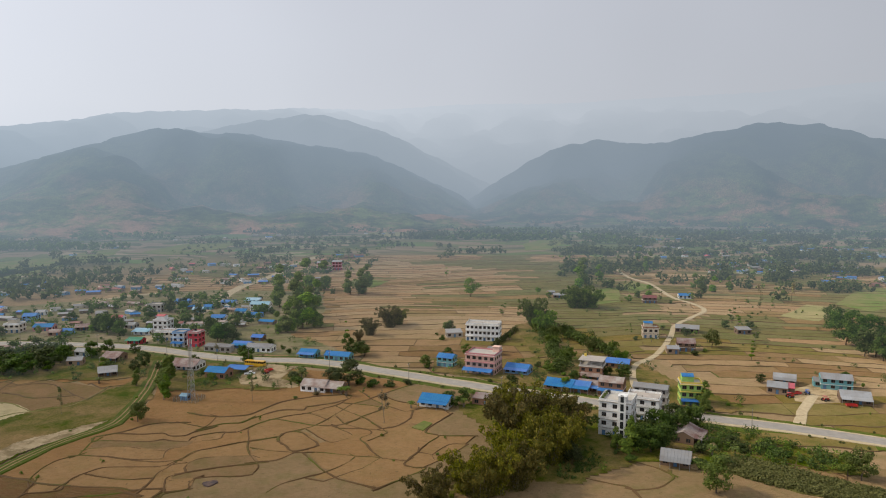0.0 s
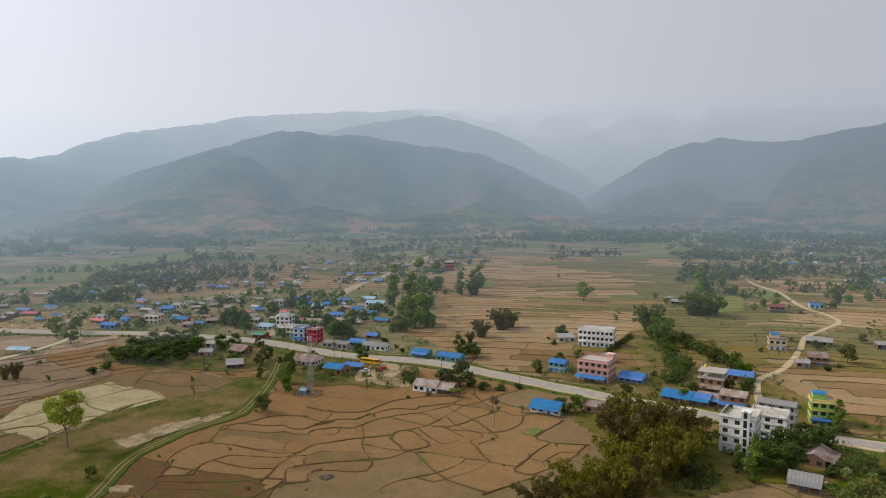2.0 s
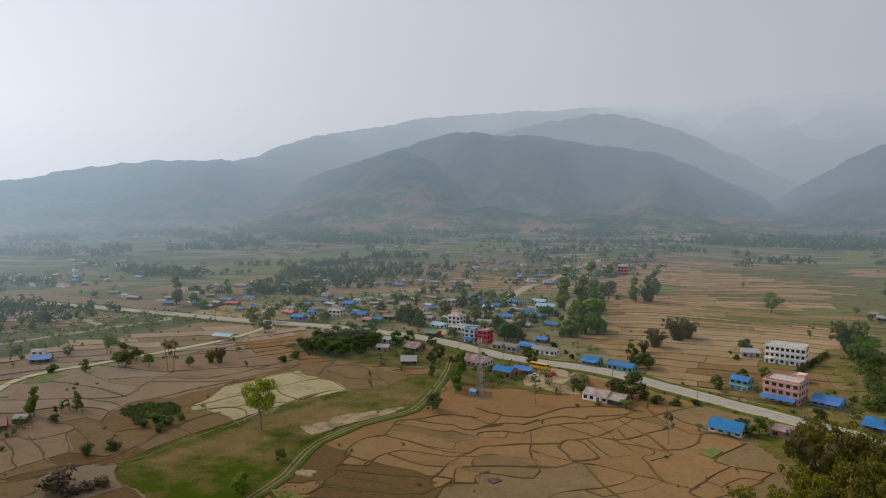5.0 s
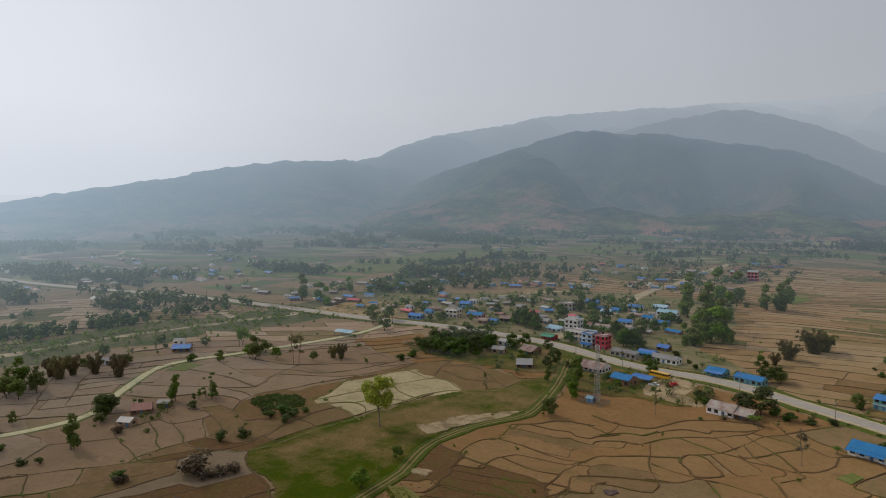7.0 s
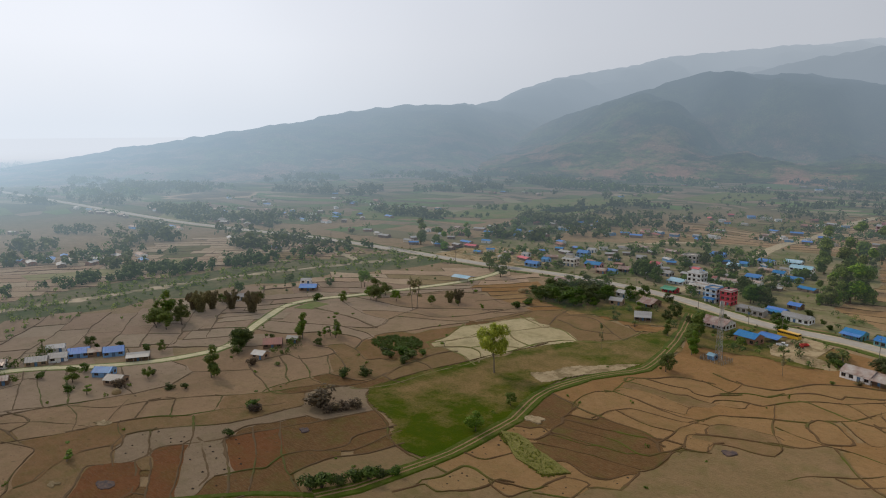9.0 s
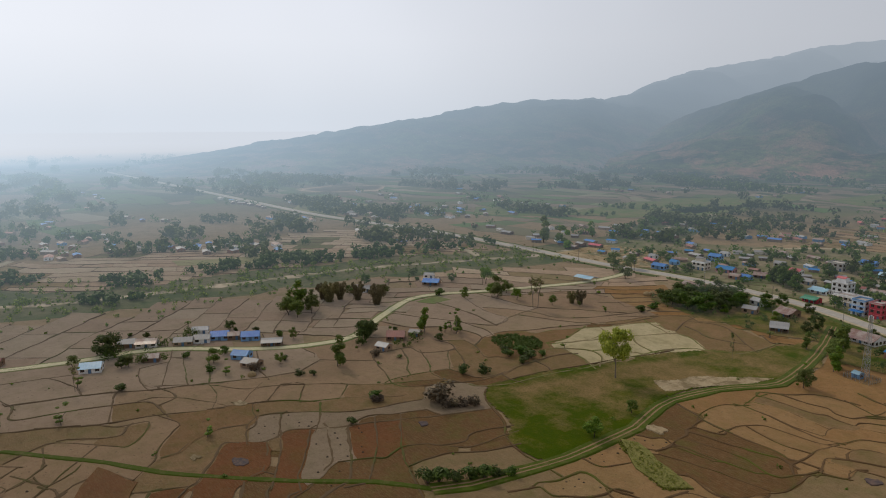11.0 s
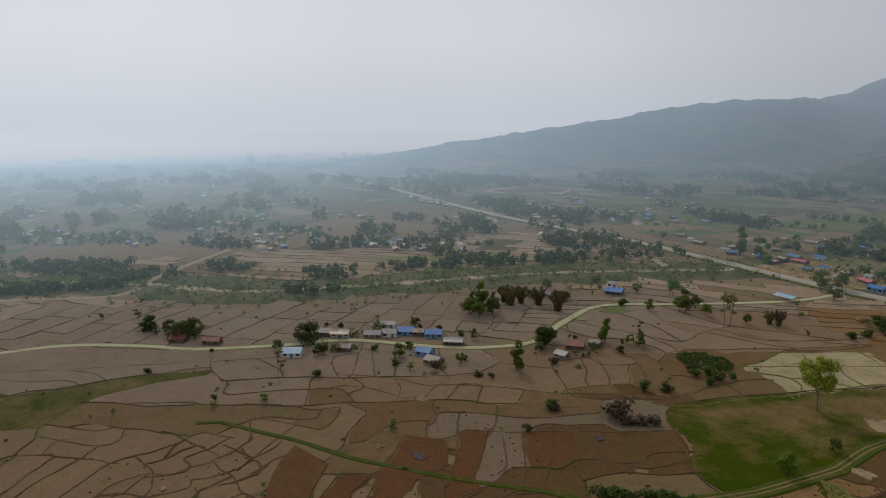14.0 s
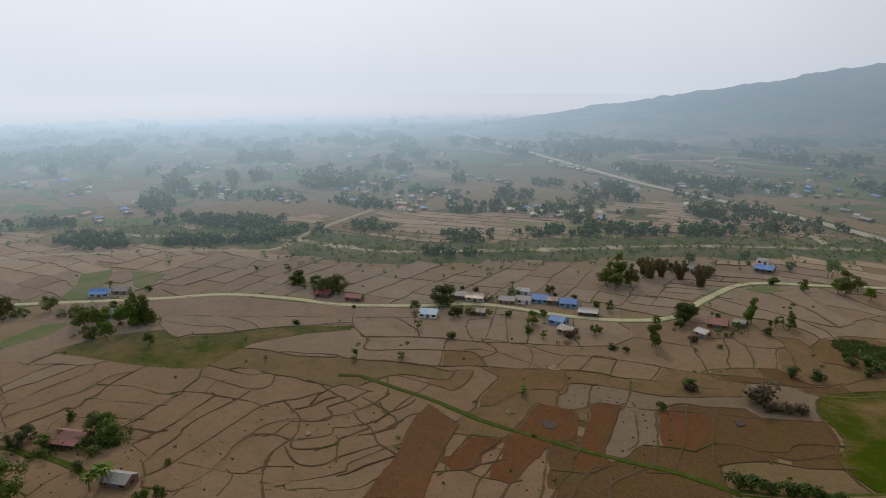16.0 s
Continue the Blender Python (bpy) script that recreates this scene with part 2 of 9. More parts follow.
def base(name, x, y, z=0.0, rz=0.0, label="", category="", group="", kind=""):
    ob = new(name)
    ob.empty_display_size = 0.5
    ob.matrix_basis = pose(x, y, z, 0, 0, rz)
    return tagged(ob, label, category, group, kind)


def box(bm, x0, y0, z0, x1, y1, z1, mi=0):
    v = [bm.verts.new(p) for p in ((x0, y0, z0), (x1, y0, z0), (x1, y1, z0), (x0, y1, z0), (x0, y0, z1), (x1, y0, z1), (x1, y1, z1), (x0, y1, z1))]
    for f in ((0, 3, 2, 1), (4, 5, 6, 7), (0, 1, 5, 4), (1, 2, 6, 5), (2, 3, 7, 6), (3, 0, 4, 7)):
        bm.faces.new([v[i] for i in f]).material_index = mi


def tube(bm, p, q, r0, r1, n=6, mi=0):
    p, q = Vector(p), Vector(q)
    d = (q - p).normalized()
    a = d.orthogonal().normalized()
    b = d.cross(a)
    rings = []
    for c, r in ((p, r0), (q, r1)):
        rings.append([bm.verts.new(c + (a * math.cos(6.2832 * i / n) + b * math.sin(6.2832 * i / n)) * r) for i in range(n)])
    for i in range(n):
        bm.faces.new((rings[0][i], rings[0][(i + 1) % n], rings[1][(i + 1) % n], rings[1][i])).material_index = mi
    bm.faces.new(rings[1]).material_index = mi
    bm.faces.new(rings[0][::-1]).material_index = mi


def smooth_line(pts, step=6.0):
    """A Catmull-Rom line through the given corners, in even steps."""
    p = [Vector((*q, 0)) for q in pts]
    p = [2 * p[0] - p[1], *p, 2 * p[-1] - p[-2]]
    out = []
    for a, b, c, d in zip(p, p[1:], p[2:], p[3:]):
        n = max(1, int((c - b).length / step))
        for i in range(n):
            t = i / n
            out.append(0.5 * (2 * b + (c - a) * t + (2 * a - 5 * b + 4 * c - d) * t * t + (3 * b - a - 3 * c + d) * t ** 3))
    return out + [p[-2]]


def ribbon(bm, line, left, right, z0, z1, mi=0, wob=0.0):
    """A slab along a line, from left to right of it, with sloping sides down to z0."""
    prev = None
    for i, p in enumerate(line):
        d = (line[min(i + 1, len(line) - 1)] - line[max(i - 1, 0)]).normalized()
        s = Vector((-d.y, d.x, 0))
        w = [wob * noise.noise(Vector((p.x * 0.13, p.y * 0.13, k * 9.1))) for k in (1, 2)]
        row = [bm.verts.new(p + s * (left + w[0] + abs(z1 - z0) * 1.2) + Vector((0, 0, z0))), bm.verts.new(p + s * (left + w[0]) + Vector((0, 0, z1))),
               bm.verts.new(p + s * (right + w[1]) + Vector((0, 0, z1))), bm.verts.new(p + s * (right + w[1] - abs(z1 - z0) * 1.2) + Vector((0, 0, z0)))]
        if prev:
            for k in range(3):
                bm.faces.new((prev[k + 1], prev[k], row[k], row[k + 1])).material_index = mi
        prev = row


def inside(x, y, poly):
    hit = False
    for (x0, y0), (x1, y1) in zip(poly, poly[1:] + poly[:1]):
        if (y0 > y) != (y1 > y) and x < (x1 - x0) * (y - y0) / (y1 - y0) + x0:
            hit = not hit
    return hit


def off_line(x, y, line):
    """How far a place lies from a line."""
    best = 1e9
    for a, b in zip(line, line[1:]):
        ex, ey = b[0] - a[0], b[1] - a[1]
        t = min(1, max(0, ((x - a[0]) * ex + (y - a[1]) * ey) / (ex * ex + ey * ey)))
        best = min(best, math.hypot(x - a[0] - t * ex, y - a[1] - t * ey))
    return best


# ---- ground ----
kg = soil_mat("dry_grass_and_soil", (0.34, 0.222, 0.118), (0.29, 0.19, 0.092), (0.255, 0.165, 0.08), green=0.4, island=False)
far_col = kg.b.inputs["Base Color"].links[0].from_socket
# Farther out the plots are only patches of the one sheet.
vor = kg.node("ShaderNodeTexVoronoi", Scale=0.018, Randomness=0.9)
kg.links.new(kg.squash(1.0, 0.62, 1, 8), vor.inputs["Vector"])
patch = kg.ramp(vor.outputs["Color"], (0.0, (0.20, 0.15, 0.09)), (0.26, (0.17, 0.155, 0.075)), (0.42, (0.09, 0.125, 0.035)), (0.58, (0.115, 0.145, 0.045)), (0.72, (0.19, 0.155, 0.085)), (0.86, (0.085, 0.165, 0.03)), (1.0, (0.25, 0.20, 0.12)))
patch = kg.mix(kg.span(kg.noise(0.012, 5, 0.6), 0.40, 0.60, 0, 0.75), patch, (0.065, 0.085, 0.03))
ln = kg.nodes.new("ShaderNodeVectorMath")
ln.operation = "LENGTH"
kg.links.new(kg.where, ln.inputs[0])
kg.colour(kg.mix(kg.span(ln.outputs["Value"], 700, 900), far_col, patch))
# Painted haze is emitted over the far part of the sheet.
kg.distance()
bm = bmesh.new()
rings = [0, 60, 120, 200, 300, 420, 560, 720, 900, 1200, 1700, 2400, 3300, 4900]
prev = None
for r in rings[1:]:
    row = [bm.verts.new((r * math.cos(a * math.pi / 36), r * math.sin(a * math.pi / 36), 0)) for a in range(72)]
    if prev:
        for i in range(72):
            bm.faces.new((prev[i], row[i], row[(i + 1) % 72], prev[(i + 1) % 72]))
    else:
        bm.faces.new(row)
    prev = row
ground = tagged(link("ground", bm, kg.m), "flat valley floor of dry brown soil and thin grass", "ground", kind="structure")

# ---- hills ----
def slope_mat(name, haze):
    """Dry forest on a slope with grassy openings, and bare reddish ground low down."""
    kh = Mat(name, 0.95, 0, 0.05)
    c = kh.mix(kh.span(kh.noise(0.007, 6, 0.65), 0.38, 0.60), (0.03, 0.06, 0.016), (0.30, 0.36, 0.10))
    c = kh.mix(kh.span(kh.noise(0.035, 5, 0.7), 0.42, 0.66, 0, 0.8), c, (0.015, 0.03, 0.012))
    sepz = kh.nodes.new("ShaderNodeSeparateXYZ")
    kh.links.new(kh.where, sepz.inputs[0])
    bare = kh.node("ShaderNodeMath")
    bare.operation = "MULTIPLY"
    kh.links.new(kh.span(kh.noise(0.011, 7, 0.72), 0.47, 0.60), bare.inputs[0])
    kh.links.new(kh.span(sepz.outputs["Z"], 150, 15), bare.inputs[1])
    c = kh.mix(bare.outputs[0], c, (0.60, 0.33, 0.21))
    kh.colour(c)
    kh.bump(kh.noise(0.06, 5, 0.7), 1.0, 14.0)
    # Haze by distance and height is emitted over the slope's colours.
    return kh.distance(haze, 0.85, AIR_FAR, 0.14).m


# One slope under two curves of painted haze, for near and back hills.
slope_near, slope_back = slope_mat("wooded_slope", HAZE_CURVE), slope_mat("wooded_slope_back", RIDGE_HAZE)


def profile(az, stops):
    for (a0, e0), (a1, e1) in zip(stops, stops[1:]):
        if a0 <= az <= a1:
            t = (az - a0) / (a1 - a0)
            return e0 + (e1 - e0) * t
    return stops[0][1] if az < stops[0][0] else stops[-1][1]


# Crest lines: degrees to the left of +y, and the crest's rise above the eye in degrees.
SPUR = [(-4, -3.0), (-1.5, -1.2), (0.5, -0.3), (3.8, 1.15), (6, 2.0), (8.3, 2.35), (12.5, 3.0), (14.5, 3.3), (17, 3.5), (19.2, 3.7), (21.5, 3.88), (23.2, 3.45), (25, 2.85), (28.1, 2.0), (31, 1.1), (33.4, 0.1), (36.3, -1.3), (38.6, -2.0), (40.8, -3.2), (43, -4.6)]
MIDDLE = [(-8, -3.0), (-5.9, -1.6), (-4.3, -0.5), (-2, 0.5), (-0.7, 1.2), (1.3, 2.2), (3.9, 3.5), (5.5, 4.1), (7.6, 4.75), (9.5, 5.05), (10.8, 5.15), (12.5, 4.8), (14, 4.6), (16.5, 4.1), (20, 3.2), (26, 1.5)]
EAST = [(-60, 1.0), (-40, 2.0), (-31.5, 2.8), (-27.5, 3.9), (-24.6, 4.16), (-21.6, 3.7), (-18, 3.0), (-15, 2.85), (-12, 3.1), (-9, 2.6), (-6.5, 1.4), (-4, -0.3), (-1, -2.2)]
RIDGE = [(-60, 5), (-32, 6.7), (-22, 6.3), (-10, 6.0), (0, 5.9), (6, 5.5), (11.5, 5.6), (14, 5.4), (16.7, 5.35), (20, 5.15), (22.5, 5.0), (24.9, 4.8), (27, 4.3), (29.4, 4.0), (32, 3.6), (34, 3.1), (35.9, 2.5), (37, 1.9), (38.6, 1.6), (44.5, 1.5), (48.7, 1.0), (54, 0.05), (62.9, -1.3), (68, -2.1), (72, -2.7), (80, -4.2)]
RIDGE_AT = [(-60, 4850), (0, 4650), (7, 4300), (12, 3625), (24, 3125), (34, 2625), (40, 2125), (54, 1810), (80, 1560)]
RIDGE_TOE = [(-60, 2880), (20, 2370), (34, 1625), (40, 1250), (54, 1160), (80, 1125)]


def range_mesh(name, label, crest, at, toe, a0, a1, rough, deep=0.85, mat=None):
    bm, n, prev = bmesh.new(), 44, None
    az = a0
    while az <= a1:
        rc, rt = (profile(az, at) if isinstance(at, list) else at), (profile(az, toe) if isinstance(toe, list) else toe)
        hc = max(90 + rc * math.tan(radians(profile(az, crest))), 0)
        row = []
        for i in range(n + 8):
            s = i / n
            r = rt + (rc - rt) * s
            x, y = -r * math.sin(radians(az)), r * math.cos(radians(az))
            q = min(s, 1.0)
            lift = hc * (0.25 * q + 0.75 * q * q * (3 - 2 * q)) * (1.0 if s <= 1 else max(0, 1 - 2.5 * (s - 1)))
            fold = noise.fractal(Vector((x * 0.0036, y * 0.0036, rough)), 0.9, 2.0, 3) - 0.1
            fine = noise.fractal(Vector((x * 0.02, y * 0.02, 3.3)), 0.8, 2.0, 4)
            z = lift * (1 + deep * min(fold, 0.14) * 4 * q * (1 - q)) + fine * 6.0 * min(1, hc / 40) * min(1, q * 4) - 1.5
            row.append(bm.verts.new((x, y, z)))
        if prev:
            for i in range(n + 7):
                bm.faces.new((prev[i], prev[i + 1], row[i + 1], row[i])).smooth = True
        prev = row
        az += 0.28
    return tagged(link(name, bm, mat or slope_near), label, "hill", kind="structure")


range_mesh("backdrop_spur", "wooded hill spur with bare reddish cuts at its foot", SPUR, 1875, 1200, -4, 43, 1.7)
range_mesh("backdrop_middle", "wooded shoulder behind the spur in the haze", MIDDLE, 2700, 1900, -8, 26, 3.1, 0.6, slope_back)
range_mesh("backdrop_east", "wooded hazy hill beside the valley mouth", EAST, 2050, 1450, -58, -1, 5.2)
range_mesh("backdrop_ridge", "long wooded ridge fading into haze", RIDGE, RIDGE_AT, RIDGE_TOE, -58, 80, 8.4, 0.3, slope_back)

# ---- plan of roads, water and meadows ----
ROAD = [(188, 210), (148.5, 232.4), (123.3, 246.1), (97.3, 257.0), (57.5, 277.4), (15.9, 297.7), (-21.6, 319.2), (-61.3, 339.6), (-105.8, 346.7), (-166, 371), (-229, 379), (-296, 374), (-375, 374), (-462, 371), (-544, 358), (-644, 344), (-775, 341), (-1000, 338), (-1438, 328)]
LANE = [(-349.7, -140.6), (-350.3, -124.5), (-345.6, -65.0), (-345.4, -31.7), (-330.7, -0.0), (-317.3, 20.0), (-307.5, 55.2), (-302.2, 86.0), (-279.1, 115.3), (-268.1, 136.7), (-266.6, 160.0), (-284.1, 184.8), (-304.7, 220.0), (-301.4, 243.6), (-297.9, 249.2), (-286.9, 277.3), (-273.1, 318.4), (-270.2, 348.4), (-273.6, 370.3)]
BYWAY = [(78, 278), (89.2, 329.1), (106.9, 353.1), (126.3, 392.0), (141.1, 427.9), (160.8, 455.1), (177.6, 479.4), (178.5, 506.3), (173.1, 533.8), (176.7, 605.2), (169.4, 652.4), (177.5, 767.0)]
COURT_WAY = [(128.9, 250.9), (136.6, 264.8), (145.6, 277.4), (152.1, 286.4)]
TRACK = [(-138.0, 341.8), (-129.4, 311.7), (-123.3, 286.4), (-119.0, 251.2), (-127.6, 234.0), (-133.4, 214.8), (-133.9, 198.7), (-129.0, 178.2), (-128.6, 163.6), (-128.5, 146.3), (-131.4, 129.7), (-134.5, 114.7), (-138.6, 104.7)]
FIELD_WAY = [(-139.0, 105.1), (-151.3, 95.8), (-165.6, 78.8), (-182.0, 62.4), (-192.9, 52.3), (-207.8, 42.2), (-219.9, 32.4), (-234.4, 20.0), (-236.5, 13.2)]
NORTH_WAY = [(-166, 379), (-161.4, 459.0), (-167.4, 576.3), (-158.0, 652.4), (-155.6, 741.0), (-146.8, 824.8)]
WEST_WAY = [(-441.0, -185.0), (-444.6, -162.5), (-450.1, -138.1), (-447.7, -106.4), (-444.5, -56.3), (-434.4, -23.6), (-438.9, -5.5), (-470.3, 8.1), (-513.1, 35.9), (-557.0, 67.0)]
SIDE_WAY = [(-453.1, 344.0), (-425.3, 338.3), (-398.7, 336.8), (-371.6, 328.2)]
EAST_WAY = [(-263.0, 500.3), (-240.6, 537.7), (-211.1, 563.2)]
RIVER = [(-510.8, -136.9), (-495.6, -98.4), (-472.6, -15.0), (-431.8, 35.4), (-412.4, 65.5), (-400.3, 143.3), (-394.1, 197.1), (-387.5, 245.1), (-362.7, 321.9), (-349.6, 350.5), (-346.7, 391.3), (-323.3, 403.5), (-340.0, 468.9), (-371.9, 568.7), (-389.8, 663.5)]
roads = [smooth_line(r) for r in (ROAD, LANE, BYWAY, COURT_WAY, TRACK, FIELD_WAY, NORTH_WAY, WEST_WAY)]
river_line = smooth_line(RIVER)

MEADOW = [(-183.6, 167.7), (-181.5, 191.1), (-175.5, 213.9), (-165.4, 250.4), (-155.4, 267.5), (-143.1, 280.8), (-135.5, 312.1), (-128.3, 319.4), (-116.7, 281.4), (-116.0, 257.0), (-129.4, 237.0), (-136.2, 217.1), (-136.7, 197.3), (-127.5, 168.3), (-131.5, 138.9), (-137.0, 136.5), (-147.4, 141.3), (-158.3, 150.3), (-175.9, 157.8)]
PALE = [(-220, 225.6), (-211, 249.9), (-197, 282.7), (-184.1, 278.4), (-172.6, 275.2), (-155.2, 265.1), (-167.7, 250.8), (-170.8, 235.7), (-173.9, 211.6), (-193.4, 217.7), (-202.7, 214.5)]
GRASS_WEST = [(-282.3, -92.1), (-295.9, -77.8), (-299.5, -55.1), (-288.7, -46.3), (-291.1, -27.2), (-292.5, -2.8), (-288.6, 24.1), (-281.6, 23.3), (-281.4, 3.1), (-275.1, -17.7), (-261.4, -28.3), (-252.0, -34.2), (-260.3, -54.7), (-272.1, -75.2)]
GRASS_FAR = [(-289.1, -111.4), (-299.8, -114.9), (-318.0, -105.0), (-317.9, -91.5), (-300.6, -98.6)]
CROP_ONE = [(-353.3, -106.7), (-399.1, -107.6), (-407.9, -94.3), (-374.1, -92.9), (-350.5, -94.5)]
CROP_TWO = [(-402.0, -84.3), (-389.7, -66.1), (-359.7, -69.0), (-370.7, -77.9)]
RUST_PLOT = [(-207.1, 39), (-195.1, 44.1), (-191, 45.5), (-179.4, 38.6), (-169.8, 33.3), (-155.3, 26.6), (-158.5, 12.2), (-166.4, 16.8), (-179.5, 24.1), (-198.4, 33.3)]
MAIZE = [(90.6, 219.2), (99.7, 215.5), (111.7, 204.9), (127.1, 189.7), (117.8, 184.6), (100.9, 193.3), (86.0, 207.8)]
HOUSE_WAY = [(-208.3, -87.7), (-204.9, -80.1), (-200.6, -75.2), (-198.6, -70.4), (-193.5, -64.1), (-188.9, -59.4), (-182.9, -55.3)]
WEED_CROP = [(-126.8, 167.4), (-121.4, 169.7), (-106.9, 163.1), (-96.2, 158.6), (-100.7, 152.5), (-111.7, 156.5)]

# ---- plots of the paddy land ----
soil_brown = soil_mat("paddy_soil", (0.333, 0.190, 0.077), (0.288, 0.161, 0.062), (0.230, 0.126, 0.049), green=0.2).m
soil_umber = soil_mat("umber_soil", (0.170, 0.081, 0.027), (0.137, 0.068, 0.020), (0.110, 0.057, 0.018), green=0.45).m
# Clay, tan and ash are greyed and blued for haze, plus haze emission.
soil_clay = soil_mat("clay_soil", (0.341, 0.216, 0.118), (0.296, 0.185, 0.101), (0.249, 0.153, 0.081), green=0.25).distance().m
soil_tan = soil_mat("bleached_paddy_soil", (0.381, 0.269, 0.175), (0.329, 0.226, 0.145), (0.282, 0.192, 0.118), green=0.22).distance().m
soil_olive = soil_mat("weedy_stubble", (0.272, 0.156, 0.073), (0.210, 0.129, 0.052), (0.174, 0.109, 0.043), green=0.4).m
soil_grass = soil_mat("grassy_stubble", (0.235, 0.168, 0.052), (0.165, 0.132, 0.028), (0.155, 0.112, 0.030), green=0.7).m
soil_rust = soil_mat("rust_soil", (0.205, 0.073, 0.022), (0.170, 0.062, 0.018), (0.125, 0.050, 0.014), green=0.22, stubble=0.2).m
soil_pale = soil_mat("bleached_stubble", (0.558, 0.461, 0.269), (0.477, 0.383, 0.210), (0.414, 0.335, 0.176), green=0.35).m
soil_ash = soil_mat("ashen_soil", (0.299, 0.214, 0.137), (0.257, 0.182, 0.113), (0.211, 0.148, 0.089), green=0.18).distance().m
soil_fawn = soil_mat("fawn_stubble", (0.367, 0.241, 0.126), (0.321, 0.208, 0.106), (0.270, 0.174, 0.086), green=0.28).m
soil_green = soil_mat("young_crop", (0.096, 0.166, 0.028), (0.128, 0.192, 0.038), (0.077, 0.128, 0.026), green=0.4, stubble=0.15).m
# Copies for plots beyond 420 m, mostly paler, with haze emission mixed in.
soil_hazed = {"fawn_stubble": soil_mat("fawn_stubble_back", (0.41, 0.265, 0.135), (0.36, 0.228, 0.112), (0.30, 0.192, 0.092), green=0.3).distance().m, "paddy_soil": soil_mat("paddy_soil_back", (0.34, 0.205, 0.10), (0.29, 0.17, 0.085), (0.25, 0.15, 0.075), green=0.2).distance().m, "bleached_paddy_soil": soil_mat("bleached_paddy_soil_back", (0.52, 0.37, 0.24), (0.45, 0.315, 0.195), (0.38, 0.26, 0.155), green=0.2).distance().m, "grassy_stubble": soil_mat("grassy_stubble_back", (0.20, 0.165, 0.058), (0.135, 0.135, 0.034), (0.145, 0.125, 0.04), green=0.8).distance().m, "weedy_stubble": soil_mat("weedy_stubble_back", (0.31, 0.195, 0.08), (0.25, 0.165, 0.06), (0.22, 0.145, 0.055), green=0.4).distance().m}
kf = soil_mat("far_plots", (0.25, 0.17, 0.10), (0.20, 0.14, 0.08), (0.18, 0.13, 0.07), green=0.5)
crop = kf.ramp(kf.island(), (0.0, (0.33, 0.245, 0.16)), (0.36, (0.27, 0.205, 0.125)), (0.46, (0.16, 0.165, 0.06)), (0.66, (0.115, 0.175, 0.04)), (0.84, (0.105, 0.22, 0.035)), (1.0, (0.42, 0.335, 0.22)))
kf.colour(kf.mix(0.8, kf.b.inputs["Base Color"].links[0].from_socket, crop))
# The far plots get painted haze as emission too.
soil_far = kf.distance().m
kb = Mat("bund_turf", 0.95, 0, 0.1)
kb.colour(kb.mix(kb.span(kb.noise(0.045, 6, 0.65), 0.50, 0.62), (0.14, 0.083, 0.038), (0.115, 0.120, 0.022)))
kb.bump(kb.noise(3, 5), 0.6, 0.1)
bund_turf = kb.distance().m


def wob(p, amp=2.2):
    """Field edges wander; the same place always wanders alike."""
    v = noise.noise_vector(Vector((p[0] * 0.055, p[1] * 0.055, 2.0))) * amp + noise.noise_vector(Vector((p[0] * 0.2, p[1] * 0.2, 5.0))) * amp * 0.35
    return (p[0] + v.x, p[1] + v.y)


# Zones of the paddy land: outline, plot length, terrace width, turn of the terraces, wander, bend.
ZONES = [
    ("paddock", [(-371.7, -90.5), (-361.3, -52.7), (-328.2, 19.9), (-304.9, 56.6), (-303.8, 93.2), (-286.6, 137.0), (-299.4, 180.8), (-337.5, 226.0), (-358.9, 228.2), (-366.2, 182.7), (-370.3, 114.5), (-388.4, 55.1), (-420.6, -2.7), (-441.2, -104.9)], 24, 16, 141, 1.6, 10),
    ("north", [(-250, 400), (-150, 381), (-50, 344), (75, 281), (95, 344), (156, 475), (188, 825), (-75, 950), (-262, 650)], 42, 10.5, 5, 2.0, 27),
    ("east", [(75, 256), (300, 138), (525, 375), (525, 800), (188, 825), (156, 475), (95, 344)], 52, 10.5, -10, 2.0, 20),
    ("west", [(-140, 75), (-140, 312), (-238, 362), (-538, 338), (-538, -200), (-412, -162), (-283.7, -98.0)], 26, 11.5, 50, 2.6, 30),
]
# Land whose plots are laid out by their own bunds: the wide field south of the road, and the land west of the cart track.
BIG_FIELD = [(-140, 100), (20, 100), (250, 75), (250, 162), (100, 225), (75, 238), (25, 284), (-50, 322), (-106, 338), (-128, 312), (-113, 270), (-116, 250), (-127, 236), (-134, 215), (-134, 199), (-128.5, 178), (-128.5, 146), (-134, 115)]
WEST_LAND = [(-349.5, -135), (-348, -95), (-343, -30), (-314, 21), (-304.5, 56), (-299.5, 87), (-276.5, 116), (-265, 137), (-263.8, 160), (-281.5, 186), (-301, 220), (-298, 243), (-274.5, 278.6), (-260.1, 306.9), (-235.3, 304.6), (-201.7, 295.6), (-189, 311.3), (-165.7, 305.5), (-143.2, 296.2), (-128, 312), (-113, 270), (-116, 250), (-127, 236), (-134, 215), (-134, 199), (-128.5, 178), (-128.5, 146), (-134, 115), (-140, 90), (-112, 20), (-112, -135)]
KEEP_OUT = [MEADOW, GRASS_WEST, RUST_PLOT, MAIZE, WEED_CROP, BIG_FIELD, WEST_LAND]
rnd = random.Random(4)


def lay(u, v, turn, bend):
    """From terrace lines to the plan, with the land's slow bends."""
    ca, sa = math.cos(radians(turn)), math.sin(radians(turn))
    x, y = -75 + u * ca - v * sa, 225 + u * sa + v * ca
    q = noise.noise_vector(Vector((x * 0.009, y * 0.009, turn))) * bend
    return x + q.x, y + q.y


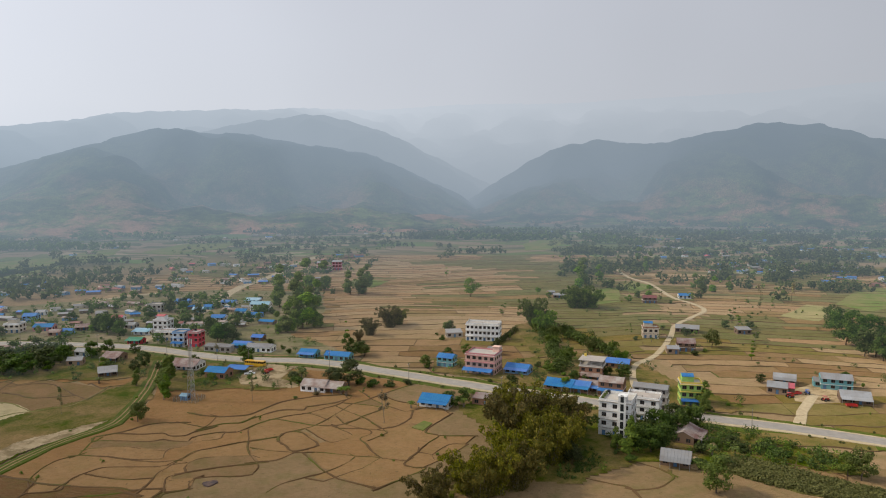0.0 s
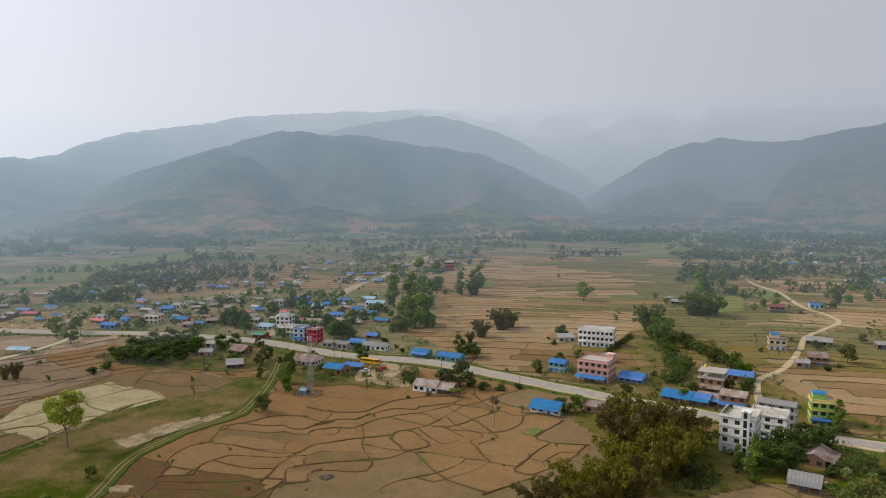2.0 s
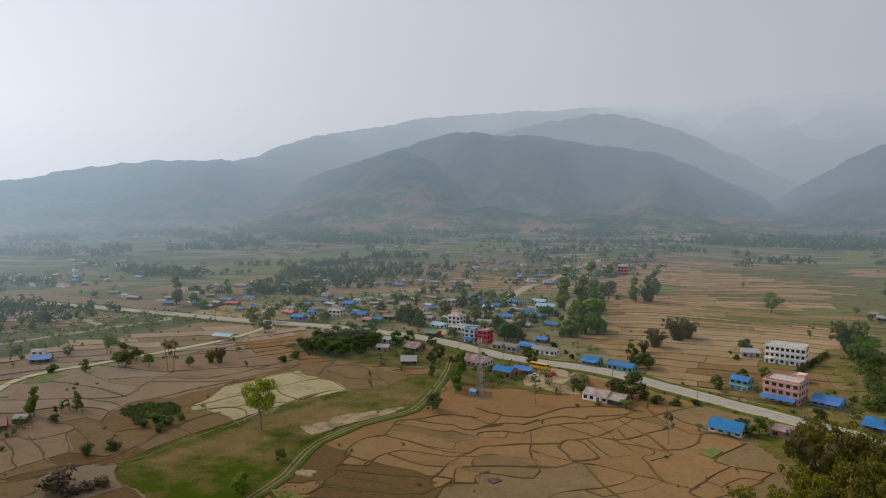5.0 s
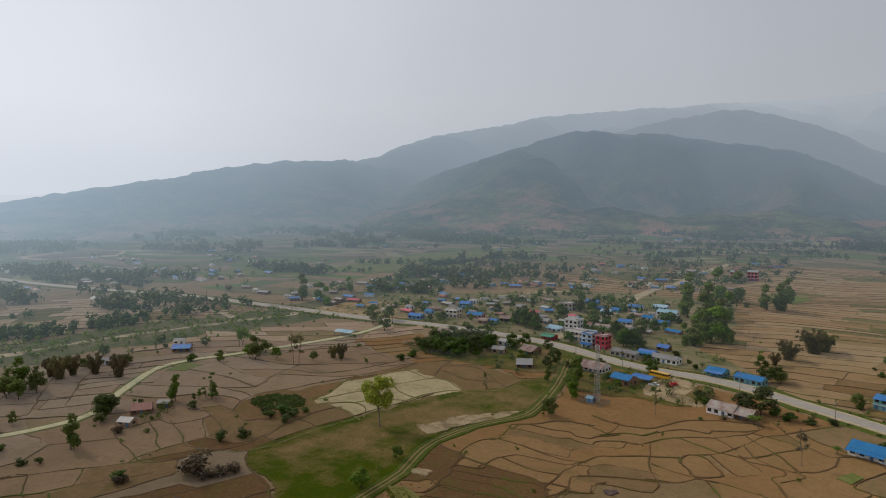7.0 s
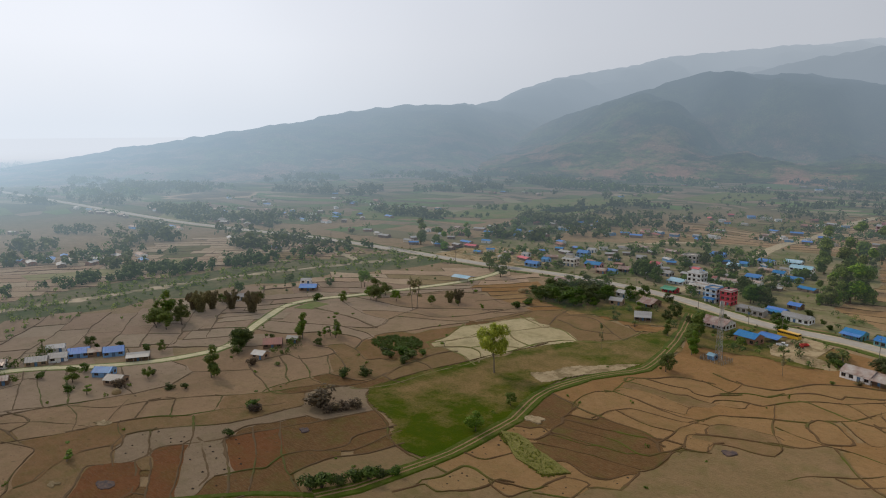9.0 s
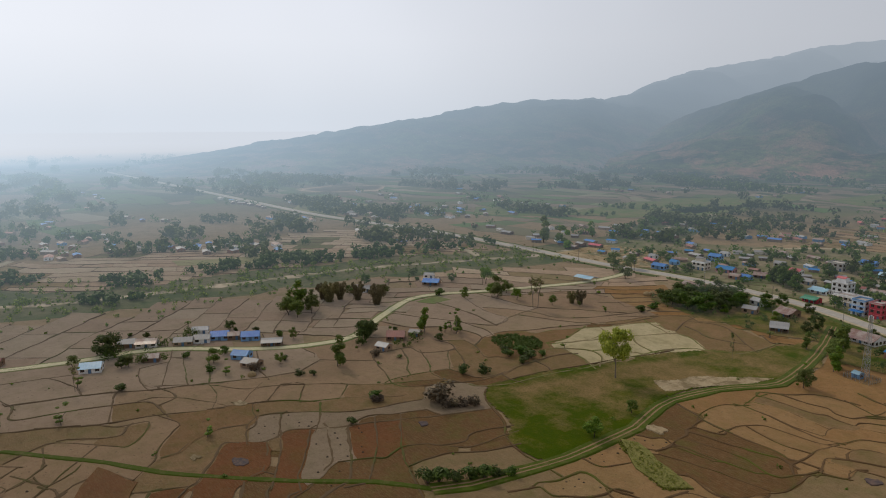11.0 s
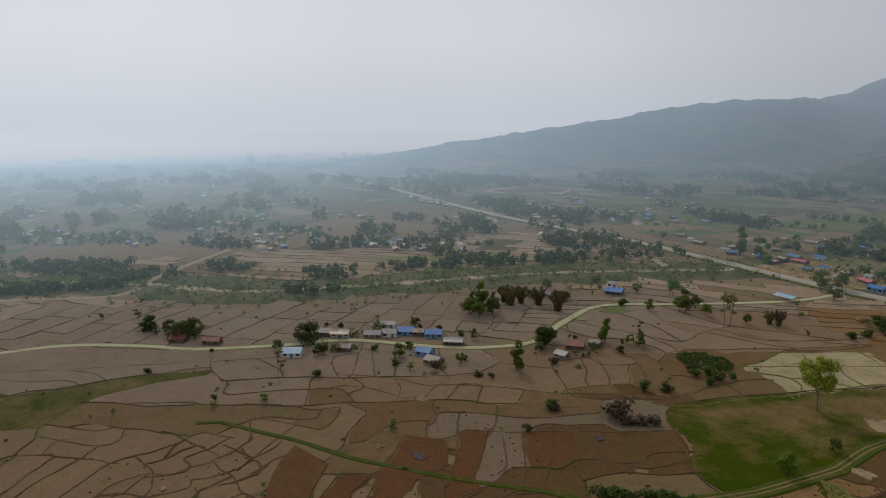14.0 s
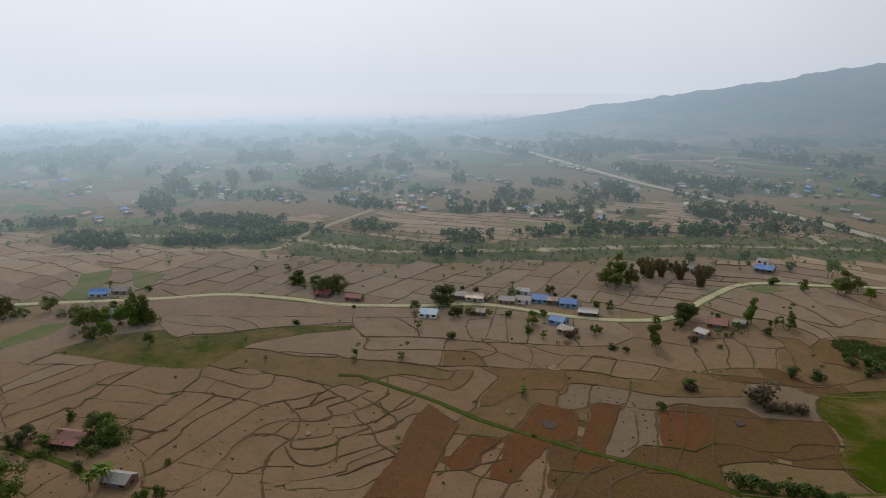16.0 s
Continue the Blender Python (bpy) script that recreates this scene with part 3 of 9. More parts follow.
def terrace(u, j, wid, w, seed):
    return j * wid + w * 1.3 * noise.noise(Vector((u * 0.035, j * 3.7, seed))) + w * 0.8 * noise.noise(Vector((u * 0.13, j * 5.1, seed + 4)))


def ridge(bm, run, half, hi):
    pv, n = None, len(run) - 1
    for k, p in enumerate(run):
        q, o = run[min(k + 1, n)], run[max(k - 1, 0)]
        dx, dy = q[0] - o[0], q[1] - o[1]
        dl = math.hypot(dx, dy) or 1
        h2 = half * (1 + 0.7 * noise.noise(Vector((p[0] * 0.12, p[1] * 0.12, 1.0))) + 0.9 * noise.noise(Vector((p[0] * 0.45, p[1] * 0.45, 1.0))))
        sx, sy = -dy / dl * h2, dx / dl * h2
        top_ = hi * (0.86 + 0.5 * noise.noise(Vector((p[0] * 0.09, p[1] * 0.09, 8.0))))
        cur = [bm.verts.new((p[0] + sx, p[1] + sy, 0.0)), bm.verts.new((p[0] + sx * 0.4, p[1] + sy * 0.4, top_)), bm.verts.new((p[0] - sx * 0.4, p[1] - sy * 0.4, top_)), bm.verts.new((p[0] - sx, p[1] - sy, 0.0))]
        if pv:
            for m in range(3):
                bm.faces.new((pv[m + 1], pv[m], cur[m], cur[m + 1]))
        pv = cur


def free(x, y):
    return not any(inside(x, y, q) for q in KEEP_OUT) and off_line(x, y, ROAD) > 8 and off_line(x, y, RIVER) > 33 and off_line(x, y, LANE) > 4


bunds, bunds_west, bunds_pale = bmesh.new(), bmesh.new(), bmesh.new()
bund_lines = []
rb = random.Random(19)


def bund(*corners):
    """Notes a low earth bund along a line of corners, wandering a little."""
    bund_lines.append([wob((p.x, p.y), 1.1) for p in smooth_line(corners, 1.3)])


# The wide field before the mast.
bund((-119.1, 237.6), (-111.7, 243.9), (-108.1, 248.8), (-102.5, 252.2), (-94.6, 252.7))
bund((-111.7, 241.3), (-104.8, 241), (-97.4, 242.1), (-93.6, 239.2), (-88.6, 239.2), (-86.6, 242.8), (-82.3, 246.4))
bund((-118.2, 233.4), (-108.4, 233.9), (-98.5, 233.8), (-94.7, 235.3), (-90.9, 233.8), (-85.4, 233.4), (-85.6, 236.9), (-78.8, 242.2), (-75.6, 242.3))
bund((-115.9, 226.6), (-106.2, 229), (-94.4, 226.6))
bund((-116.3, 220.8), (-117.1, 225.8), (-118, 231.6), (-117.2, 233.6))
bund((-116.3, 220.8), (-103.9, 219.3), (-96.3, 218.5), (-89.2, 218.6), (-89.4, 222.8), (-88.9, 227.4), (-84.3, 228.5), (-84.2, 233.1), (-76.6, 235.5), (-76.5, 239.7))
bund((-121, 200.9), (-122.3, 205.5), (-122.5, 209.6), (-121.8, 214), (-119.9, 218.3), (-116.3, 220.8))
bund((-131.6, 204.8), (-123.1, 202.8), (-117.9, 200.7), (-110.3, 199.6))
bund((-117.3, 191.2), (-117.9, 195.5), (-119.6, 202.7))
bund((-110.1, 199.2), (-109.2, 204.2), (-107.5, 207.6), (-104.3, 211.4), (-100.6, 212.2), (-94.5, 212.2), (-88.5, 212.1), (-83.9, 213.7))
bund((-83.7, 216.3), (-82.3, 219.2), (-81, 223.8), (-78.8, 226.4), (-72.7, 229.6), (-68.4, 232.3), (-62, 234.9))
bund((-103.9, 219.3), (-97, 217.8), (-90.2, 216.3), (-84.6, 217.1))
bund((-104.4, 206.3), (-98.9, 204.3), (-93.3, 202.8), (-87.8, 203.2))
bund((-86.1, 192.6), (-85.2, 196.2), (-84.9, 200.7), (-85.3, 204.2), (-85, 208.6), (-83.7, 213.3))
bund((-110.1, 199.2), (-103.6, 198), (-97.5, 197.2), (-91.5, 196.5), (-87.2, 195.3), (-84.9, 196.3))
bund((-114.9, 175.7), (-115.3, 182.3), (-115.6, 186.8), (-116.3, 189.6), (-110.9, 190.1), (-106.1, 189.9), (-100.2, 191.3), (-93.4, 192.5), (-89.4, 193.9), (-86.1, 192.6))
bund((-117.6, 190.2), (-116.7, 193.5), (-111.3, 194.4), (-108.7, 195.9), (-109.5, 198.9))
bund((-114.9, 172.3), (-114.5, 175.8), (-110.5, 176.8), (-101.7, 177))
bund((-107.7, 184.5), (-100.7, 185), (-95.4, 185.5), (-92, 183.9), (-86.9, 182.4), (-84.5, 183), (-82.9, 187.3), (-80.3, 191.9), (-79.3, 193.8), (-72.8, 195.8), (-73.6, 199), (-73.4, 203.4))
bund((-80.3, 180.6), (-80.5, 185.9), (-80.8, 191), (-79.8, 193.7))
bund((-78.3, 193.6), (-80.4, 200.4), (-81.2, 204.8), (-77.3, 208), (-78.6, 211.5), (-78.2, 216.1), (-77.1, 218.4), (-71.9, 220.6), (-66.1, 221), (-60, 221.4))
bund((-77.3, 208), (-72.3, 210.1), (-65.7, 213.2), (-57.9, 215.5))
bund((-73.4, 203.4), (-66.8, 204.6), (-59.6, 205))
bund((-69.4, 246.9), (-64.7, 231.5), (-62.1, 224), (-59.9, 219.5), (-56.6, 213), (-56.9, 206.5))
bund((-75.6, 242.3), (-72.4, 242.5), (-69.4, 246.9), (-66.3, 251.5), (-59.2, 258.5), (-49.4, 264.9), (-41.9, 273.1), (-38, 280.7))
bund((-97.4, 263.5), (-87.7, 259.3), (-77.6, 260.2), (-72.4, 262.2), (-67.7, 270.6), (-63.5, 277.6), (-57.2, 281.5), (-50.7, 284.6), (-40.4, 286.3))
bund((-71.7, 255.5), (-63.1, 265.8), (-53.3, 267.5), (-52.9, 271.2), (-46.6, 274.1), (-42.4, 276.6), (-38, 280.7))
bund((-94.4, 252.1), (-87.6, 249), (-84.9, 247.7), (-84.3, 252.5), (-84.5, 260))
bund((-84.5, 246.5), (-79.5, 251.6), (-73.1, 252.5), (-71.5, 256.2))
bund((-50.2, 263.3), (-43.8, 257.5))
bund((-50, 245.4), (-46.5, 249.3), (-41.8, 258.6), (-37.8, 267.7), (-35.4, 274.6), (-31.3, 278.5))
bund((-60.8, 256.1), (-51.3, 251.9), (-45.6, 250.1), (-38.3, 249.4), (-33.7, 253.6), (-28.4, 261.9), (-23.6, 267.6))
bund((-37.8, 267.7), (-31.4, 260.5), (-27.9, 256.9), (-24.8, 251.4), (-19.4, 241.8))
bund((-39.9, 260.4), (-35.5, 251.9), (-29.7, 246.7), (-22.5, 244.4))
bund((-55.5, 237.6), (-54.4, 242), (-50.5, 242.9), (-46.6, 238.6), (-42.3, 231.4), (-42.5, 227.7), (-48.7, 224.7), (-51.6, 229.2), (-55, 233.8), (-55.5, 237.6))
bund((-46.6, 243.8), (-41.9, 236.9), (-38, 232.4), (-35, 234.7), (-31.6, 237.7), (-33.1, 241.8), (-36.7, 245.6), (-38.2, 248.8))
bund((-36.8, 246.2), (-31.7, 246.2), (-26.5, 244.6), (-25.1, 240.9), (-28.5, 236.3), (-25, 230.3), (-22.4, 223.5), (-20.3, 220.7))
bund((-60, 227.2), (-55.6, 225.6), (-48.4, 223.7), (-41.7, 223.3), (-32.2, 221.7), (-27.5, 220.9), (-21.1, 220), (-13.9, 217.7), (-11.1, 217.4))
bund((-58.6, 216.3), (-51.9, 217.9), (-48.3, 223.2))
bund((-49.7, 194), (-46, 200.1), (-38.5, 205.7), (-34, 210.2), (-30.4, 215.5), (-28.1, 220.7))
bund((-35.2, 201.5), (-30.8, 206.2), (-24.6, 211.6))
bund((-43, 220), (-39, 213.5), (-35.4, 208.1), (-31.2, 203.3))
bund((-35.3, 292.3), (-26.9, 278.9), (-19.6, 270), (-15, 265.7), (-10.9, 267.4), (-5.2, 271.4))
bund((-35.5, 275.3), (-28.6, 273.4), (-23.5, 270.4))
bund((-24, 284.8), (-17.9, 278.1), (-9, 272.5), (-0.1, 268.6))
bund((-27.8, 283.9), (-20.1, 293.5))
bund((-12.5, 258), (-16.1, 250), (-20.8, 246.5))
bund((1.9, 260.3), (-2.4, 252.1), (-6, 242.8), (-1.3, 239.6), (-4.8, 232.6), (-9, 223.4), (-11.3, 217.8), (-12, 213.7), (-8.5, 211.2), (-5.5, 211.1), (-10.6, 204.6), (-15.1, 199.6), (-19.5, 195.2))
bund((-1.3, 239.6), (5.1, 238.6), (11.5, 238.5))
bund((-3.7, 221.9), (2.4, 230.4), (7.7, 230.7))
bund((-8.2, 225), (-2, 221.4))
bund((-5.2, 212.8), (1.5, 220), (5.8, 226))
# Its near edge beside the cart track.
bund((-126.4, 174.4), (-123.4, 175.4), (-120.9, 176.5), (-118.7, 179.5), (-115.7, 178.2))
bund((-123.5, 168.1), (-118.6, 168.6), (-115.6, 170.3), (-114.8, 176.3), (-111.7, 178.5), (-105.7, 178.4), (-98.3, 178.9), (-89.7, 180))
bund((-113.4, 168.6), (-103.2, 171.1), (-94.6, 172.4), (-86.1, 173))
bund((-125.2, 119.5), (-123.1, 124.8), (-121.9, 127.9), (-117.1, 127.1), (-115.3, 129.4), (-111.4, 134), (-109.3, 138.6), (-109.5, 141.7), (-108.4, 143.5))
bund((-123.9, 129), (-122, 133.6), (-121.4, 138.8), (-120.7, 142.9), (-117.5, 144), (-111.8, 141.8), (-109.1, 142), (-104.3, 143.1), (-98.3, 144.8), (-97.5, 149), (-96.9, 153.6))
bund((-127.9, 146.4), (-125.3, 149.6), (-121.8, 149.3), (-118.3, 150.1), (-116.3, 154.2), (-115.2, 158.1))
bund((-96.9, 153.6), (-95.1, 156.4), (-91.5, 157.6), (-88.7, 157.2), (-88.7, 152.9), (-88.3, 147.2))
bund((-107.8, 139.1), (-102.1, 137.6), (-100, 142.2), (-97.9, 145.6))
bund((-101, 164.4), (-91.9, 161.4), (-86.6, 162.7), (-84.5, 166.6), (-83.7, 169.9), (-80.2, 174.7), (-79.9, 183.1), (-80.3, 189.7), (-78.3, 193), (-74.1, 195.2))
bund((-86.2, 157.4), (-80.9, 159.7))
# Dark plots west of the meadow.
bund((-182.2, 58.9), (-190.8, 66.2), (-199.1, 72), (-198.9, 74.7), (-194.7, 80.7), (-193.5, 85.9), (-195.6, 92.7), (-192.2, 98.8), (-187.6, 106.2), (-184.6, 114.3), (-180.8, 123.7), (-178.2, 129.8), (-175.4, 133.8), (-173.2, 140))
bund((-207.9, 83.1), (-212, 89.9), (-208.1, 98.5), (-202.7, 106.1), (-197.8, 111.8), (-194.2, 119.9), (-192.1, 131), (-189.6, 139.7))
bund((-186.3, 108.4), (-189.3, 115.1), (-188.7, 119.7), (-185.4, 124.7), (-183.1, 131.2), (-181.2, 135.9))
bund((-192.2, 98.8), (-186.2, 94.9), (-179.8, 89.9), (-168.3, 80.4))
bund((-189.5, 103.3), (-176.6, 96), (-169, 91.7), (-166.6, 87.8), (-163.1, 85.2))
bund((-186.7, 108.6), (-166.2, 96.3), (-155.9, 90))
bund((-194.4, 89.2), (-184.9, 84), (-174.1, 76.6))
bund((-193.9, 84.2), (-184.1, 79.1), (-176.4, 73.8))
bund((-183.6, 116.6), (-171.8, 109.1), (-161.8, 101.7), (-152.7, 94.2))
bund((-180.6, 124.6), (-164, 113.2), (-148.2, 105))
bund((-166.2, 96.3), (-164, 102.1), (-161.5, 105.9), (-163.2, 109.6), (-163.9, 113.7), (-160.9, 119.7), (-157.6, 122.8), (-155.3, 130.1), (-157.7, 133.8), (-157.5, 139.1), (-154.7, 147))
bund((-153.1, 107.4), (-153.1, 112.6), (-151.9, 122.1), (-149.2, 127.1), (-146.4, 131.8), (-144, 139.5))
bund((-157.3, 122.6), (-152.8, 127.3), (-151.1, 132.1), (-150.3, 145))
bund((-227, 81), (-222.4, 94.2), (-217.9, 103), (-212.5, 109), (-208.5, 117.6), (-203.8, 125.6), (-197.2, 134.3), (-195.8, 140.2))
bund((-241.1, 152.7), (-227.1, 146.5), (-216.5, 143.4), (-206.8, 140.5), (-201.2, 143.4), (-197, 151.4), (-193.2, 161.7), (-190.7, 168.5), (-190.6, 179.5), (-192, 190), (-192.4, 199.1))
bund((-239, 167.8), (-237.1, 170.3), (-229.5, 170.1), (-225.5, 177.1), (-224.5, 183.8))
bund((-236.2, 165.9), (-226.8, 160.8), (-219.5, 154.6), (-211.5, 151.5))
bund((-229.5, 170.1), (-219.8, 165.6), (-207.6, 159.1), (-204.1, 158.8))
bund((-224.8, 180.3), (-207.3, 167.4))
bund((-211.7, 141.4), (-210.8, 152.2), (-206.9, 169))
bund((-240.3, 185.5), (-231.4, 186.6), (-224.5, 183.8), (-213.9, 179.2), (-202.4, 170.8))
bund((-231.6, 194.5), (-219.6, 192.4), (-209.4, 186.4), (-205.8, 190.5))
bund((-208.3, 140.4), (-202.8, 151.2), (-199.4, 157.6), (-193.8, 161.1))
bund((-221.5, 91.7), (-207.2, 86.2), (-203.8, 81.5), (-197.5, 79))
bund((-202.5, 107.1), (-191.7, 101))
bund((-208.3, 95.5), (-195.3, 88.7))
# Small plots round the field path.
bund((-219, -48.9), (-223.1, -45.9), (-227.1, -43.4), (-231.8, -39.5), (-234.9, -38.5), (-238.8, -37), (-245.3, -34.2))
bund((-228, -50.4), (-225, -45.6))
bund((-234.6, -38.5), (-231.2, -30.9), (-228.1, -26.7), (-224.1, -19.9))
bund((-231.5, -30.9), (-237.1, -29.4), (-240.3, -28.3))
bund((-202, -46.1), (-207.8, -40.7), (-212.4, -37.1), (-218.2, -34.1), (-222.7, -30.8), (-228.2, -27))
bund((-209.3, -47.3), (-206.2, -42.2))
bund((-189.1, -44), (-195.3, -40.9), (-203.3, -35.5), (-207.7, -34.5), (-213.2, -31.2), (-218.6, -26), (-223, -21.8), (-228.6, -18.1))
bund((-223.3, -19.9), (-220.7, -15.2), (-217.8, -12.6))
bund((-180.8, -42.6), (-184.1, -38.4), (-189.6, -33.8), (-195.7, -29.5), (-201.5, -24.8), (-208.3, -19.2), (-214.6, -15.1), (-218.9, -10.7), (-220.2, -6.1), (-220.1, -2.1), (-221.4, 2.6))
bund((-212.6, -2.9), (-213.6, 2.3), (-217.2, 7.1), (-219.3, 12))
bund((-170.9, -33.6), (-174.3, -31.5), (-177.6, -28.3), (-181.5, -25), (-187.5, -22.1), (-193.3, -19.1), (-199.2, -14.7), (-202.7, -12.3), (-204.4, -9.9), (-206.1, -6.2), (-206.2, -1.8))
bund((-181.5, -25), (-178.7, -19.5), (-176.4, -11.9))
bund((-168, -22.9), (-172.8, -20.7), (-177.6, -19.4))
bund((-198.6, -14.6), (-197.4, -9.3), (-194.5, -5.2), (-192.8, -3.4))
bund((-197.4, -9.3), (-200.7, -6.9), (-204.3, -4.4))
bund((-219.4, -6.1), (-212.7, -3.6), (-207.1, -1.5), (-201, -2), (-195.9, -3), (-191.5, -5.8), (-186.3, -9.3), (-180.1, -11.4), (-173.8, -11.9), (-164.4, -11.2))
bund((-204.3, -1.6), (-203.3, 3.1), (-203.6, 7.5), (-207, 8.7), (-211, 7), (-213.8, 11.5), (-215.4, 15))
bund((-205.2, 8.6), (-205.7, 14.1), (-207.6, 15.5), (-209.8, 19.1), (-211.4, 22), (-215.2, 26.1))
bund((-231.8, 5.2), (-225.9, 8.4), (-220.2, 11.4), (-214.7, 14.3), (-209.5, 17.1), (-206.9, 15.1), (-200.8, 16.7), (-196.2, 18.7), (-191.5, 19.3), (-186.4, 19.3), (-182.9, 21.2))
bund((-211.4, 22), (-206.5, 24.9))
bund((-198.4, 18.4), (-199.7, 21.7), (-202.7, 24.3))
bund((-193.6, -3.1), (-193.4, 2.5), (-194.8, 7.5), (-197.9, 8.3), (-197.5, 13.2), (-198.5, 17.7))
bund((-193.6, -4), (-188.8, -4.4), (-187, -1.8), (-186.9, 2.8))
bund((-187, 4.5), (-188.2, 7.6), (-191.3, 9), (-193, 12.8), (-194.2, 16))
bund((-190.7, 8.7), (-187.1, 8.1), (-180.7, 7.8))
bund((-186.6, -5.3), (-182.3, -4.2), (-178.5, -2.1), (-177.1, 1.7), (-177.4, 5.1), (-180.1, 8.1), (-181.7, 11.1), (-183.2, 14.7), (-183.8, 17.2))
bund((-180.1, -11.4), (-178.9, -6.5), (-178.4, -4.3), (-175.3, -4.6), (-171.6, -4.5), (-170.7, -0.2), (-171, 5.2), (-171.9, 8), (-172.5, 9.9), (-175.6, 10.5), (-178.7, 14.2), (-181.1, 18.6), (-182.8, 20.9))
bund((-171.5, -9.7), (-171.1, -6.6), (-167.5, -6.1))
bund((-168.2, -8.2), (-167.4, -3.5), (-166.4, 1.2), (-165.8, 3.7), (-164.1, 4.7), (-163.4, 9.9), (-164.1, 13.1), (-166.1, 15.5))
bund((-170.9, 9.8), (-173.3, 13.6), (-176, 18.5))
bund((-191.6, 18.8), (-192.6, 22.8))
bund((-176.2, -41.8), (-174.9, -38.6), (-172.9, -33.9), (-173.8, -31.5))
bund((-217.9, 3.8), (-222.9, 6.8), (-228.2, 13.4), (-226.5, 16.8), (-222.1, 21.2))
bund((-250.8, -21.2), (-247, -14.5), (-242.3, -8.7), (-239.1, -3), (-233.3, 2.5), (-229.6, 7.2))
bund((-250.4, -26.2), (-246.2, -21.6), (-243.3, -17.3))
bund((-241.3, -28.4), (-237.6, -24), (-232.8, -18.3), (-231.9, -14.2), (-234.4, -10.1), (-239.5, -8.7))
bund((-276, -105.2), (-277.6, -103.8), (-274.9, -100.5), (-270.7, -96), (-270.6, -91.6), (-269.9, -86.4), (-267.7, -80.8), (-266.4, -77.4), (-266.5, -73), (-267.9, -71.4))
bund((-252.7, -99.4), (-256.7, -96), (-261.9, -93.4), (-265.4, -90.2), (-269.1, -86.9))
bund((-245.3, -97), (-250.4, -92.9), (-254.1, -88.2), (-258.9, -84.1), (-264.6, -78.8))
bund((-230.9, -92.2), (-236.2, -91.5), (-240.5, -88.7), (-246.8, -83.8), (-253.3, -77.9))
bund((-254.3, -76.9), (-257.6, -74.7), (-260.5, -72.2), (-264.9, -72.3))
bund((-226, -90.6), (-230.3, -86.7), (-233.4, -82.2), (-239.2, -76.6), (-242.4, -71.1), (-248.5, -67.2), (-253.5, -64), (-254.6, -61.7))
bund((-216.1, -87.4), (-217.3, -84.7), (-221.5, -81.9), (-225, -77.7), (-227.7, -75.2), (-230, -73.7), (-229.4, -70.8))
bund((-214.2, -73.7), (-220.2, -73.2), (-227.4, -70.8), (-235.2, -68.8), (-238.1, -65.5), (-244.4, -63.3), (-251, -60.4), (-254.8, -58.6), (-259.4, -56))
bund((-235.6, -66.1), (-232.4, -59.8), (-229.6, -53.6), (-225.6, -45.3))
bund((-245, -62.3), (-242.9, -56.5), (-239.5, -51.8), (-234.9, -46.9), (-232.9, -42.5))
bund((-211.1, -55), (-214, -51.8), (-217.9, -49.3), (-225, -45.4), (-229.8, -42.1))
bund((-218.6, -56.5), (-217.6, -53.6), (-216.4, -51.2))
bund((-210.8, -51.3), (-208.7, -47.2), (-206.2, -42.4), (-209.3, -39.4))
bund((-200.4, -48.4), (-203.7, -45.9), (-206.2, -42.4))
bund((-205, -52.7), (-203.3, -48.9), (-202.3, -46.2))
bund((-238.3, -94.7), (-236.5, -91.6))
bund((-272.2, -96.5), (-276.2, -93.9), (-278.6, -92))
bund((-218, 27.2), (-219.3, 28))
bund((-200.2, 22.6), (-202.5, 25), (-204.3, 25.6), (-207.9, 24.4))
bund((-203, 25.4), (-200.8, 27.1), (-196.6, 27.2), (-195.7, 26.2))
bund((-196.2, 26.6), (-200, 31.4))
bund((-203.7, 25.5), (-205.8, 30), (-208, 33.1))
bund((-192.8, 21.5), (-193.9, 25.9), (-195.9, 27.1))
bund((-206.1, 28), (-211.5, 32.3), (-213.7, 34.3))
bund((-270.3, -19.9), (-266.6, -12.5), (-263.1, -7.3), (-258.3, -0.9), (-255.7, 5.5), (-253.7, 10.4))
bund((-263.2, -2.7), (-259.9, 3.1), (-257.7, 8.3), (-255.7, 13.6), (-251.2, 18.6), (-241.5, 39.4))
bund((-244.6, 32.5), (-239.6, 42.1), (-236.3, 51.9), (-234.5, 59.9), (-230.7, 69.4), (-226.1, 80.7))
bund((-268.5, 27.1), (-258.8, 25.9), (-255.4, 40.8), (-251.4, 53.2), (-247.8, 63.4), (-241.4, 66.1), (-232.5, 66.2))
bund((-272.8, 25.4), (-267.1, 47.4), (-262.2, 60.3), (-256.2, 72.6), (-252, 85.3), (-245.2, 101.4), (-242.3, 114.3), (-241.1, 119.7))
bund((-261.5, 57.8), (-250, 54))
bund((-251, 87.2), (-238, 86), (-227.3, 80))
bund((-255.6, 72.4), (-245.4, 73.9), (-241.4, 66.1))
bund((-232, 36.6), (-227.4, 43.8), (-225.1, 49.3), (-230.3, 53))
bund((-230.9, 28.4), (-231.9, 32.6), (-225.9, 39.5), (-218.7, 45.9), (-215.5, 50), (-221.3, 55.4), (-227.9, 59.2), (-230.5, 58.8), (-232.3, 51), (-238.2, 46))
bund((-232.1, 63.5), (-222.1, 66.8), (-217.1, 63.2), (-209.4, 57.1), (-201.1, 52.5))
bund((-187.7, 42.6), (-179.4, 38.6), (-172.3, 35.4), (-167.3, 31.2), (-155.4, 26.2))
bund((-186.8, 42.1), (-184.4, 46.6), (-182.6, 51.2), (-180.2, 57.3), (-182.7, 59.9))
bund((-184.4, 46.6), (-178.5, 42.5), (-173.2, 38), (-167.2, 35.5))
